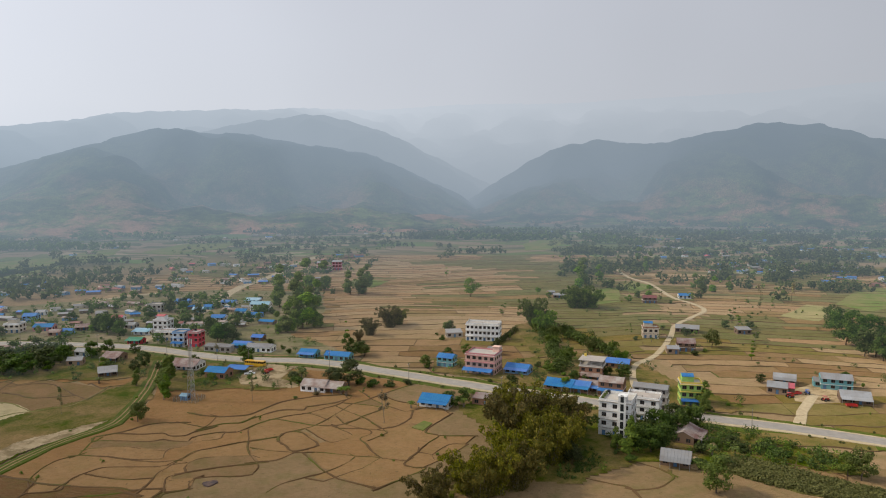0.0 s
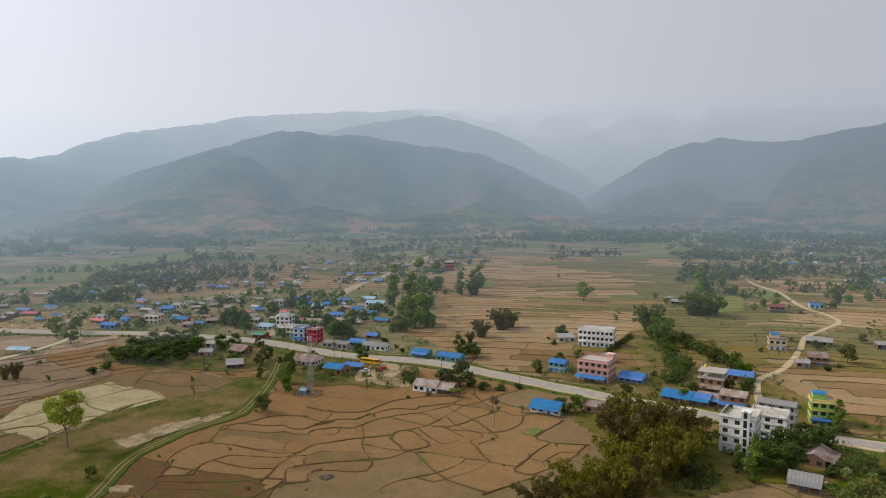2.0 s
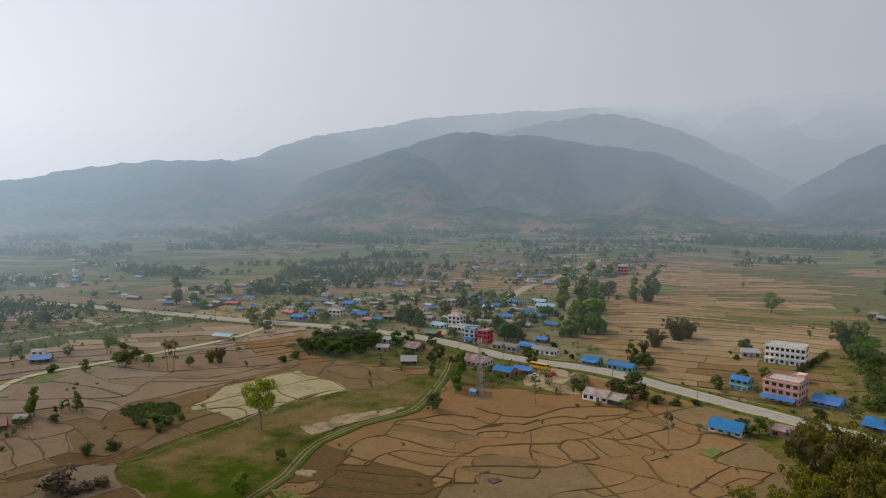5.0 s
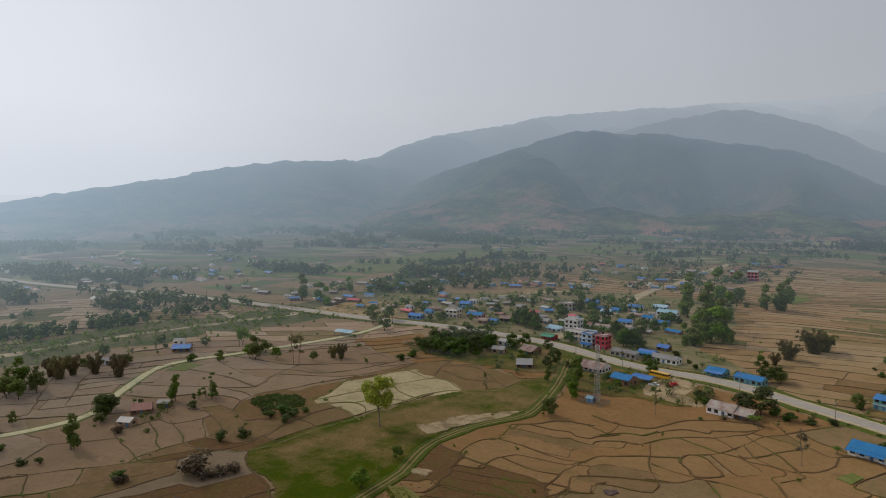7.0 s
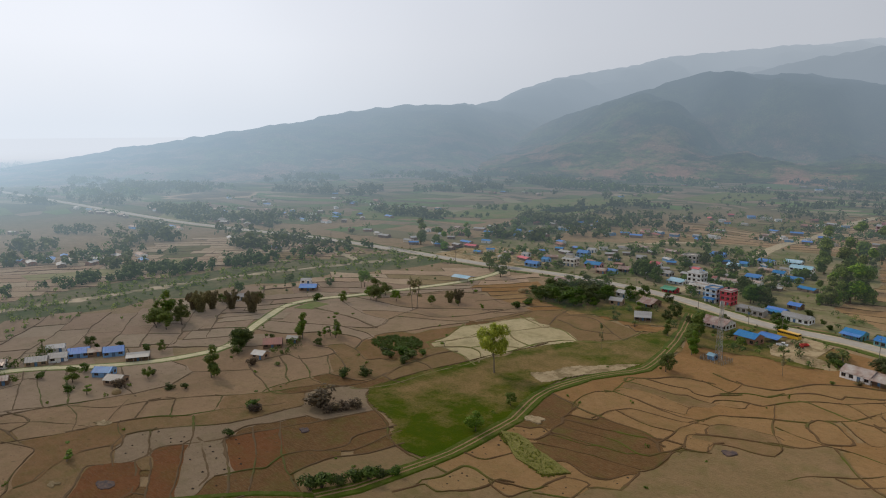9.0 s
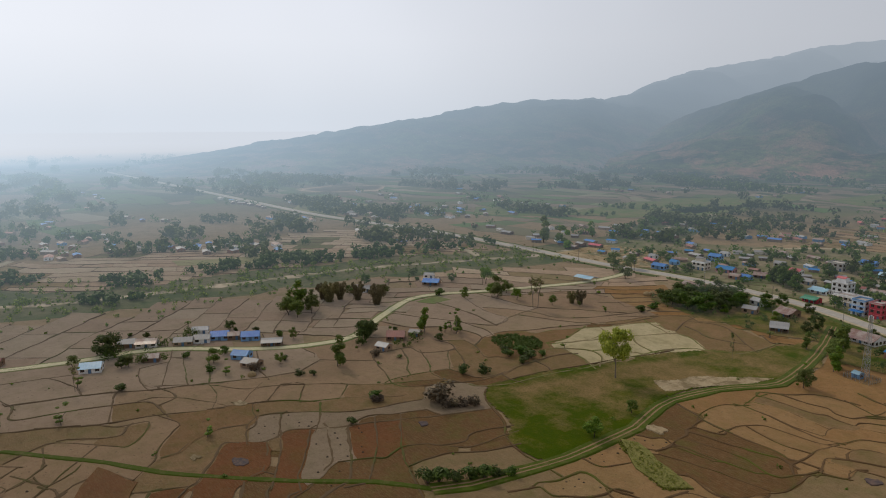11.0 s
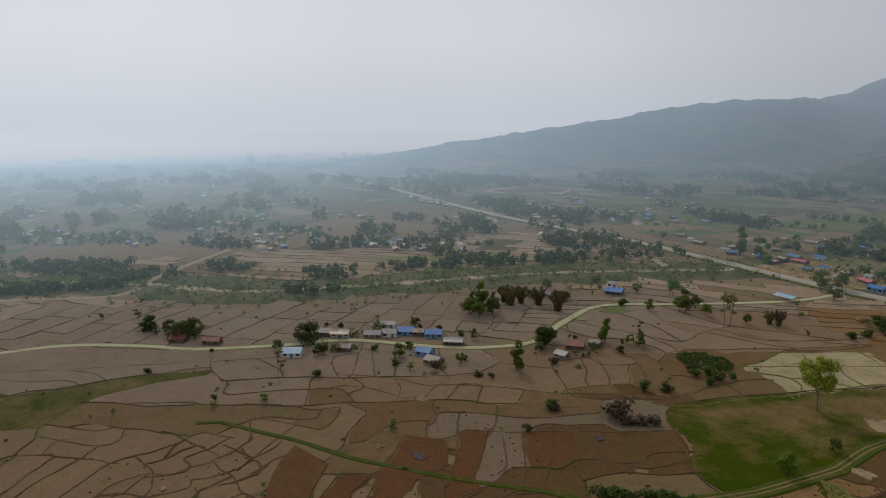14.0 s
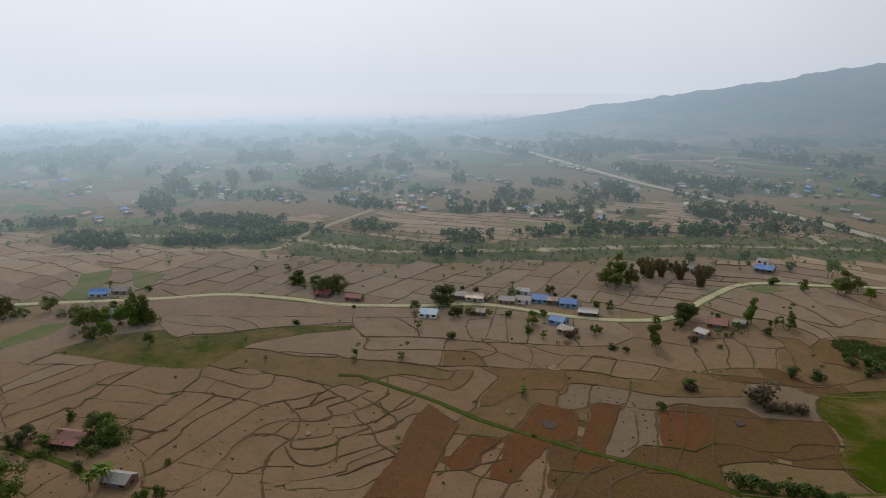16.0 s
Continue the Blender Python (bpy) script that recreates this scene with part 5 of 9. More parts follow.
def turf_sheet(name, label, poly, strokes, base_, mat, z=0.07, cell=1.0):
    """Grazed ground in small cells: how lush the grass is falls off from the wet strokes (line, half width, strength)."""
    me = bpy.data.meshes.new(name)
    xs, ys = [p[0] for p in poly], [p[1] for p in poly]
    idx, vs, fs, lush = {}, [], [], []

    def vert(i, j):
        if (i, j) not in idx:
            x, y = i * cell, j * cell
            g = base_
            for line, half, power in strokes:
                g = max(g, base_ + (power - base_) * max(0.0, min(1.0, 1.6 - off_line(x, y, line) / half)))
            idx[i, j] = len(vs)
            vs.append((x, y, z + 0.05 * noise.noise(Vector((x * 0.3, y * 0.3, 4)))))
            lush.append(g)
        return idx[i, j]

    for i in range(int(min(xs) / cell) - 2, int(max(xs) / cell) + 2):
        for j in range(int(min(ys) / cell) - 2, int(max(ys) / cell) + 2):
            cx, cy = wob(((i + 0.5) * cell, (j + 0.5) * cell), 3.0)
            if inside(cx, cy, poly):
                fs.append((vert(i, j), vert(i + 1, j), vert(i + 1, j + 1), vert(i, j + 1)))
    me.from_pydata(vs, [], fs)
    at = me.attributes.new("lush", "FLOAT", "POINT")
    at.data.foreach_set("value", lush)
    return tagged(hang(name, me, mat), label, "field", kind="structure")


km = Mat("grazed_turf", 0.98, 0, 0.03)
wet = km.nodes.new("ShaderNodeAttribute")
wet.attribute_name = "lush"
lush_ = km.nodes.new("ShaderNodeMath")
lush_.operation = "ADD"
km.links.new(wet.outputs["Fac"], lush_.inputs[0])
km.links.new(km.span(km.noise(0.05, 8, 0.72), 0.25, 0.75, -0.75, 0.75), lush_.inputs[1])
c = km.mix(km.span(km.noise(0.12, 5, 0.7), 0.35, 0.65), (0.30, 0.195, 0.082), (0.225, 0.152, 0.060))
green_ = km.mix(km.span(km.noise(0.16, 6, 0.7), 0.36, 0.66), (0.052, 0.084, 0.001), (0.096, 0.106, 0.002))
c = km.mix(km.span(lush_.outputs[0], 0.18, 0.95), c, green_)
c = km.mix(km.span(km.noise(0.5, 6, 0.75), 0.50, 0.74, 0, 0.5), c, (0.125, 0.105, 0.014))
c = km.mix(km.span(km.noise(1.6, 5, 0.75), 0.48, 0.72, 0, 0.75), c, (0.045, 0.062, 0.010))
c = km.mix(km.span(lush_.outputs[0], 0.75, 1.25, 0, 0.75), c, (0.045, 0.082, 0.001))
km.colour(c)
km.bump(km.noise(2.0, 6, 0.7), 0.8, 0.35)
kt = Mat("lush_turf", 0.95, 0, 0.1)
c = kt.mix(kt.span(kt.noise(0.06, 6, 0.65), 0.40, 0.62), (0.14, 0.19, 0.035), (0.23, 0.20, 0.075))
c = kt.mix(kt.span(kt.noise(0.5, 5, 0.7), 0.5, 0.75, 0, 0.6), c, (0.10, 0.135, 0.03))
kt.colour(c)
kt.bump(kt.noise(2.5, 5), 0.6, 0.2)
kt.distance()
kz = Mat("tall_crop", 0.9, 0, 0.15)
kz.colour(kz.mix(kz.span(kz.noise(1.2, 6, 0.7, kz.squash(0.4, 1.6, 1, -35)), 0.35, 0.7), (0.12, 0.125, 0.028), (0.21, 0.18, 0.055)))
kz.bump(kz.noise(2.0, 5, 0.7), 1.0, 0.6)
WET = [([(-137.2, 143.0), (-144.0, 158.3), (-147.2, 172.3)], 15, 0.92), ([(-154.8, 157.0), (-168.8, 160.4), (-177.6, 163.3)], 7, 0.8), ([(-183.7, 167.5), (-177.0, 193.6), (-174.3, 219.5), (-167.2, 238.1), (-158.7, 259.2)], 5, 0.8),
       ([(-132.2, 141.9), (-132.1, 162.4), (-130.7, 176.1), (-134.2, 205.4), (-128.3, 235.1), (-115.2, 263.1)], 6.5, 0.95), ([(-150.6, 210.2), (-150.3, 215.4)], 5, 0.7), ([(-145.1, 256.4), (-137.2, 282.9), (-131.4, 297.6)], 14, 0.55), ([(-146.5, 185.3), (-146.9, 197.5)], 6, 0.65)]
turf_sheet("meadow", "grazed meadow with green hollows and bare brown patches", MEADOW, WET, 0.22, km.m, 0.31)
turf_sheet("meadow_west", "thin green grass strip between dry fields", GRASS_WEST, [], 0.62, km.m)
lawn("meadow_far", "green grass strip beside the lane", GRASS_FAR, kt.m, 0.30)
lawn("crop_one", "young green crop behind the lane", CROP_ONE, kt.m, 0.32)
lawn("crop_two", "young green crop beside farm houses", CROP_TWO, kt.m, 0.32)
lawn("rust_field", "freshly turned rust-brown plot", RUST_PLOT, soil_rust, 0.34)
lawn("maize", "strip of standing green maize", MAIZE, kz.m, 0.40)
lawn("seedbed", "small bright green seedbed in a dry field", [(-10.4, 247.7), (-7.4, 254.0), (-3.7, 251.6), (-6.7, 244.3)], kt.m, 0.5)
lawn("weed_crop", "strip of weedy yellow-green crop", WEED_CROP, kz.m, 0.5)
ke = Mat("trodden_earth", 0.95, 0, 0.1)
c = ke.mix(ke.span(ke.noise(0.05, 6, 0.68), 0.36, 0.64), (0.32, 0.245, 0.145), (0.115, 0.14, 0.032))
c = ke.mix(ke.span(ke.noise(0.3, 6, 0.7), 0.45, 0.72, 0, 0.6), c, (0.21, 0.165, 0.095))
ke.colour(c)
ke.bump(ke.noise(1.5, 5, 0.7), 0.7, 0.3)
trodden = ke.distance().m
km.distance()
VILLAGE_SOUTH = [(-235, 371), (-160, 359), (-106, 336), (-62, 322), (-60, 300), (-70, 292), (-92, 296), (-116, 292), (-128, 318), (-150, 306), (-186, 308), (-222, 318)]
VILLAGE_NORTH = [(-330, 392), (-226, 388), (-164, 380), (-102, 357), (-58, 348), (-50, 362), (-88, 400), (-80, 470), (-95, 560), (-190, 570), (-290, 500), (-345, 470)]
ROADSIDE = [(-6, 322), (30, 302), (72, 284), (108, 262), (118, 272), (104, 300), (96, 340), (70, 352), (62, 400), (66, 440), (44, 430), (46, 350), (20, 344), (-6, 348)]
DITCH = [(91.1, 245.4), (106.3, 236.5), (132.3, 218.7), (127.2, 206.0), (112.6, 209.9), (101.4, 214.5), (90.2, 212.9), (81.8, 208.5), (82.2, 223.8)]
SHADE = [(0, 190), (26, 204), (40, 199), (50, 207), (62, 217), (84, 222), (98, 226), (112, 236), (64, 264), (22, 284), (4, 270), (22, 240), (8, 206)]
for name, label, poly, lush, z, mat in (("village_grass", "weedy green ground between houses and gardens south of the road", VILLAGE_SOUTH, 0.56, 0.34, km.m), ("village_ground", "trodden earth and thin grass between the bazaar houses", VILLAGE_NORTH, 0.34, 0.33, trodden), ("roadside_grass", "green weedy ground behind the roadside shops", ROADSIDE, 0.46, 0.33, km.m), ("shady_grass", "dark green grass under the bamboo", SHADE, 0.62, 0.33, km.m), ("ditch_grass", "rank green grass below the road", DITCH, 0.72, 0.34, km.m)):
    turf_sheet(name, label, poly, [], lush, mat, z, 1.5)
ks = Mat("pale_sand", 0.95, 0, 0.1)
c = ks.mix(ks.span(ks.noise(0.25, 6, 0.7), 0.35, 0.7), (0.47, 0.37, 0.225), (0.33, 0.24, 0.13))
ks.colour(ks.mix(ks.span(ks.noise(0.11, 7, 0.75), 0.47, 0.58, 0, 0.75), c, (0.16, 0.115, 0.05)))
ks.bump(ks.noise(1.5, 5), 0.5, 0.15)
sand = ks.m
turf_sheet("sand_patch", "bare pale sand beside the meadow", [(-149.4, 217.1), (-140.8, 234.6), (-130.0, 249.3), (-122.0, 254.6), (-128.5, 235.5), (-139.6, 212.4)], [], 0.0, sand, 0.40, 0.6)
lawn("yard", "dusty pale yard beside the road", [(-92.2, 313.6), (-85.2, 336.4), (-71.4, 329.1), (-71.1, 309.9), (-78.4, 299.4), (-87.4, 301.1)], sand, 0.48)
lawn("farm_yard", "pale earth yard of a farm", [(147.9, 294.4), (160.6, 302.8), (170.5, 294.4), (159.7, 275.2), (145.9, 274.5), (140.7, 277.4)], sand, 0.33)
lawn("bazaar_ground", "bare trodden sand beside the road", [(-346.6, 381.0), (-346.3, 432.5), (-305.5, 442.9), (-263.9, 402.6), (-279.8, 378.8), (-321.6, 376.3)], sand, 0.33)

# ---- road, lanes and river ----
ka = Mat("worn_asphalt", 0.9, 0, 0.2)
ka.colour(ka.mix(ka.span(ka.noise(0.3, 6, 0.7), 0.35, 0.7), (0.27, 0.25, 0.225), (0.36, 0.33, 0.285)))
ka.bump(ka.noise(4, 5), 0.3, 0.04)
ka.distance()
kd = Mat("road_dust", 0.95, 0, 0.1)
kd.colour(kd.mix(kd.span(kd.noise(0.5, 6, 0.7), 0.40, 0.75), (0.50, 0.41, 0.265), (0.35, 0.275, 0.165)))
kd.bump(kd.noise(2, 5), 0.5, 0.1)
kd.distance()
kl = Mat("lane_earth", 0.95, 0, 0.1)
kl.colour(kl.mix(kl.span(kl.noise(0.5, 6, 0.7), 0.40, 0.75), (0.68, 0.61, 0.37), (0.50, 0.44, 0.25)))
kl.bump(kl.noise(2, 5), 0.5, 0.1)
kl.distance()
kw = Mat("grassy_track", 0.95, 0, 0.1)
kw.colour(kw.mix(kw.span(kw.noise(0.35, 6, 0.7), 0.50, 0.72), (0.075, 0.105, 0.008), (0.17, 0.135, 0.045)))
kw.bump(kw.noise(2, 5), 0.6, 0.15)
bm = bmesh.new()
ribbon(bm, roads[0], 9.0, -9.0, 0.0, 0.24, 0, 3.5)
tagged(link("road_verge", bm, kw.distance().m), "weedy green and brown verge along the road", "verge", kind="structure")
bm = bmesh.new()
ribbon(bm, roads[0], 5.0, -5.0, 0.0, 0.45, 0, 0.9)
road = tagged(link("road", bm, kd.m), "dusty pale gravel shoulders of a country road", "road", kind="structure")
bm = bmesh.new()
ribbon(bm, roads[0], 3.4, -3.4, 0.40, 0.52, 0, 0.12)
tagged(link("carriageway", bm, ka.m, road), "grey dust-covered asphalt")
for name, label, line, half, w in (("lane", "pale earth lane between fields", roads[1], 1.8, 0.4), ("byway", "pale winding earth road", roads[2], 1.45, 0.5), ("farm_way", "pale earth drive", roads[3], 1.9, 0.5),
                                   ("track", "grassy cart track with bare ruts", roads[4], 2.6, 1.2), ("field_way", "grassy field path", roads[5], 0.8, 0.5), ("field_way", "grassy path to the garden house", smooth_line(HOUSE_WAY), 1.0, 0.6), ("north_way", "wide unpaved village road", roads[6], 4.0, 1.2), ("west_way", "earth road to a far village", roads[7], 2.2, 0.6),
                                   ("side_way", "sandy way down to the river", smooth_line(SIDE_WAY), 2.5, 1.0), ("east_way", "straight earth road through far fields", smooth_line(EAST_WAY), 2.0, 0.5)):
    bm = bmesh.new()
    ribbon(bm, line, half, -half, 0.0, 0.48 if name == "track" else 0.42 if name == "field_way" else 0.36, 0, w)
    tagged(link(name, bm, kw.m if "grassy" in label else kl.m if name == "lane" else kd.m), label, "road", kind="structure")
for sx in (0.85, -0.85):
    bm = bmesh.new()
    ribbon(bm, roads[4], sx + 0.26, sx - 0.26, 0.40, 0.50, 0, 0.35)
    tagged(link("cart_rut", bm, soil_fawn), "bare wheel rut of a grassy track", "road", kind="structure")
bm = bmesh.new()
ribbon(bm, roads[1], 2.9, -2.9, 0.0, 0.27, 0, 1.1)
tagged(link("lane_verge", bm, kt.m), "thin green verge along the earth lane", "verge", kind="structure")
lawn("crop_three", "small young green crop at the lane's bend", [(-297.1, 218.0), (-300.6, 233.1), (-290.3, 235.1), (-287.2, 222.9)], kt.m, 0.32)
lawn("green_field", "light green field beyond the river", [(-527.3, -189.8), (-534.9, -138.7), (-527.4, -70.1), (-556.3, -73.4), (-569.8, -181.3), (-563.7, -201.7)], kt.m, 0.3)
far_sand = Mat("far_bare_earth", 0.95, 0, 0.1)
far_sand.colour(far_sand.mix(far_sand.span(far_sand.noise(0.05, 6, 0.7), 0.35, 0.65), (0.62, 0.45, 0.29), (0.40, 0.29, 0.18)))
far_sand.distance()
ripe = Mat("ripening_crop", 0.95, 0, 0.1)
ripe.colour(ripe.mix(ripe.span(ripe.noise(0.04, 6, 0.7), 0.35, 0.65), (0.34, 0.29, 0.13), (0.25, 0.24, 0.09)))
ripe.distance()
for name, label, mat, poly in (
        ("quarry", "bare orange earth at the valley mouth", far_sand.m, [(6.6, 2095.8), (69.7, 2849.2), (123.2, 2363.8), (194.9, 2469.0), (130.9, 1882.1), (39.0, 1762.3)]),
        ("bare_strip", "long bare pale strip below the ridge", far_sand.m, [(-884.8, 447.8), (-898.3, 521.0), (-849.1, 569.0), (-807.7, 530.0), (-824.2, 460.4)]),
        ("bare_strip", "bare pale ground at the hill's foot", far_sand.m, [(-859.9, 435.9), (-895.0, 522.8), (-837.3, 565.7), (-789.4, 520.8), (-831.8, 449.0)]),
        ("ripe_field", "yellowish ripening field on the far plain", ripe.m, [(-681.7, 338.6), (-722.8, 371.1), (-673.2, 443.3), (-629.6, 407.8), (-628.1, 359.2)]),
        ("green_field", "light green field on the far plain", kt.m, [(-432.8, 647.2), (-446.2, 728.2), (-406.2, 781.5), (-383.3, 710.3), (-392.4, 640.2)]),
        ("green_field", "light green field on the far plain", kt.m, [(-491.1, 534.5), (-505.5, 683.0), (-466.5, 747.1), (-425.0, 741.5), (-405.9, 615.8), (-446.8, 562.8)]),
        ("ripe_field", "yellow-green strip field beside the river", ripe.m, [(-488.9, 152.4), (-471.7, 196.8), (-470.0, 251.3), (-451.2, 238.8), (-449.1, 187.1), (-471.2, 150.7)]),
        ("green_field", "light green field below the hill", kt.m, [(-461.0, 702.9), (-451.0, 783.5), (-438.4, 884.8), (-419.9, 929.8), (-391.5, 843.9), (-396.7, 751.2), (-402.7, 644.7)]),
        ("green_field", "light green field below the hill", kt.m, [(-372.2, 877.7), (-359.2, 997.3), (-298.7, 1034.9), (-283.4, 929.8), (-324.5, 843.9)]),
        ("ripe_field", "yellowish field below the hill", ripe.m, [(-134.5, 1179.0), (-28.1, 1479.4), (44.5, 1563.1), (6.2, 1304.6), (-83.4, 1119.1)]),
        ("green_field", "green field beside the winding road", kt.m, [(111.5, 997.3), (186.5, 1142.3), (189.0, 1054.7), (138.6, 914.3), (104.2, 899.3)]),
        ("green_field", "small green field beside far trees", kt.m, [(138.4, 576.3), (166.8, 622.5), (173.8, 595.3), (152.7, 552.8)]),
        ("green_field", "narrow green field among far trees", kt.m, [(272.7, 676.7), (327.8, 741.0), (353.6, 721.4), (308.2, 660.3)]),
        ("green_field", "small green field below the village", kt.m, [(-87.8, 598.6), (-73.1, 637.1), (-46.7, 622.5), (-57.6, 582.5)]),
        ("ripe_field", "yellowish field beside far trees", ripe.m, [(219.1, 459.0), (259.1, 501.6), (273.2, 483.6), (235.0, 440.2)]),
        ("green_field", "green field at the valley's side", kt.m, [(279.2, 501.6), (338.5, 576.3), (379.3, 582.5), (335.4, 501.6), (287.5, 475.1)])):
    lawn(name, label, poly, mat, 0.3)
for poly in ([(-584.2, 510.6), (-524.0, 574.1), (-476.6, 521.5), (-537.0, 468.8)],
             [(-504.8, 738.6), (-412.3, 858.9), (-375.0, 780.8), (-456.6, 667.6)],
             [(-476.3, 599.0), (-450.2, 647.9), (-411.7, 601.3), (-437.7, 549.9)],
             [(117.5, 565.9), (146.7, 587.5), (129.3, 516.4), (107.3, 499.8)]):
    lawn("green_field", "long light green field on the plain", poly, kt.m, 0.31)
kr = Mat("river_sand", 0.9, 0, 0.2)
kr.colour(kr.mix(kr.span(kr.noise(0.09, 5, 0.6), 0.42, 0.6), (0.31, 0.255, 0.18), (0.15, 0.135, 0.065)))
kr.distance()
kv = Mat("river_scrub_turf", 0.95, 0, 0.1)
c = kv.mix(kv.span(kv.noise(0.03, 6, 0.65), 0.38, 0.62), (0.085, 0.115, 0.032), (0.21, 0.175, 0.085))
kv.colour(kv.mix(kv.span(kv.noise(0.25, 5, 0.7), 0.45, 0.7, 0, 0.6), c, (0.065, 0.085, 0.028)))
kv.bump(kv.noise(0.8, 5, 0.7), 0.8, 0.5)
bm = bmesh.new()
ribbon(bm, smooth_line(RIVER, 14.0)[1:-1], 30, -30, 0.0, 0.05, 0, 14.0)
tagged(link("river_meadow", bm, kv.distance().m), "scrubby olive-green land on both banks of the dry river", "ground", kind="structure")
bm = bmesh.new()
ribbon(bm, river_line, 3.2, -3.2, 0.0, 0.14, 0, 5.0)
tagged(link("river", bm, kr.m), "dry sandy river bed with scrub", "river", kind="structure")


def heap_mesh():
    bm = bmesh.new()
    ring = [bm.verts.new((math.cos(a * 1.0472) * 0.55, math.sin(a * 1.0472) * 0.45, -0.05)) for a in range(6)]
    top = bm.verts.new((0.05, 0.02, 0.34))
    for a in range(6):
        bm.faces.new((ring[a], ring[(a + 1) % 6], top))
    me = bpy.data.meshes.new("dung_heap")
    bm.to_mesh(me)
    bm.free()
    return me


# Small dark heaps of dung wait in rows on some plots.
dung = plain_mat("dung", (0.055, 0.036, 0.022), 0.95, grain=4)
proto, hv, hf, rh = heap_mesh(), [], [], random.Random(15)
hco, hfa = [tuple(v.co) for v in proto.vertices], [tuple(p.vertices) for p in proto.polygons]
for cells in cell_plots:
    x, y = X0 + cells[:, 0].mean() * CELL, Y0 + cells[:, 1].mean() * CELL
    rows_here = 0.8 if y < 165 and -135 < x < -60 else 0.35 if -210 < x < -140 and y < 105 else 0.03
    if math.hypot(x, y) < 330 and x > -205 and rh.random() < rows_here:
        turn, mine = rh.uniform(0, 3), int(patch_of[cells[0][0], cells[0][1]])
        for i in range(-9, 10):
            for j in range(-9, 10):
                px, py = x + math.cos(turn) * i * 4.2 - math.sin(turn) * j * 4.2 + rh.gauss(0, 0.7), y + math.sin(turn) * i * 4.2 + math.cos(turn) * j * 4.2 + rh.gauss(0, 0.7)
                ci, cj = int((px - X0) / CELL), int((py - Y0) / CELL)
                if 0 <= ci < NX and 0 <= cj < NY and patch_of[ci, cj] == mine and not wall_[ci, cj] and rh.random() < 0.75:
                    k, s_ = len(hv), rh.uniform(0.6, 1.1)
                    hv += [(px + q[0] * s_, py + q[1] * s_, plot_top(x, y, "") + q[2] * s_) for q in hco]
                    hf += [tuple(k + i_ for i_ in f) for f in hfa]
me = bpy.data.meshes.new("dung_heaps")
me.from_pydata(hv, [], hf)
tagged(hang("dung_heaps", me, dung), "rows of small dark dung heaps on dry plots", "heap", kind="stuff")

# ---- trees and shrubs ----
leaf_brown = leaf_mat("leaves_brown", (0.095, 0.072, 0.036), (0.19, 0.14, 0.066))
leaf_gold = leaf_mat("leaves_gold", (0.25, 0.31, 0.018), (0.42, 0.45, 0.036))
leaf_dark = leaf_mat("leaves_dark", (0.042, 0.068, 0.009), (0.090, 0.125, 0.017), low=0.8)
leaf_mid = leaf_mat("leaves_mid", (0.080, 0.122, 0.014), (0.155, 0.195, 0.026), low=0.8)
leaf_fresh = leaf_mat("leaves_fresh", (0.09, 0.15, 0.02), (0.23, 0.29, 0.04))
leaf_bamboo = leaf_mat("leaves_bamboo", (0.112, 0.108, 0.012), (0.235, 0.19, 0.026), low=0.72)
leaf_maize = leaf_mat("leaves_maize", (0.125, 0.150, 0.022), (0.225, 0.235, 0.045), low=0.85)
leaf_weed = leaf_mat("leaves_weed", (0.115, 0.112, 0.020), (0.19, 0.17, 0.040))
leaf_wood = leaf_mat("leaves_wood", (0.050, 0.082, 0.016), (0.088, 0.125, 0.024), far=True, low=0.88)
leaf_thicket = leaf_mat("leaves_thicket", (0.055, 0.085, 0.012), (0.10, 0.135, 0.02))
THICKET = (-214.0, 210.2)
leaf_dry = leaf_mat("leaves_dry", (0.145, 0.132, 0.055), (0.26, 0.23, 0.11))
# Leaf copies for plants farther off, mostly lighter, with painted haze mixed in.
leaf_hazed = {m.name: leaf_mat(m.name + "_back", *cols, far=True) for m, cols in ((leaf_dark, ((0.055, 0.095, 0.013), (0.115, 0.16, 0.024))), (leaf_mid, ((0.10, 0.16, 0.016), (0.19, 0.25, 0.030))), (leaf_fresh, ((0.11, 0.17, 0.02), (0.27, 0.33, 0.045))), (leaf_bamboo, ((0.10, 0.105, 0.022), (0.28, 0.25, 0.055))), (leaf_dry, ((0.22, 0.17, 0.075), (0.40, 0.32, 0.15))))}
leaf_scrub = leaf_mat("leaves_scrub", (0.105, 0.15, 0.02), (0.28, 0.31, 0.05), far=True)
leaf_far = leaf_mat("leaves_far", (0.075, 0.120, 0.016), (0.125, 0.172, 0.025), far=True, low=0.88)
bark = bark_mat("bark", (0.13, 0.10, 0.075))
bark_pale = bark_mat("bark_pale", (0.24, 0.20, 0.15))
rng = np.random.default_rng(11)


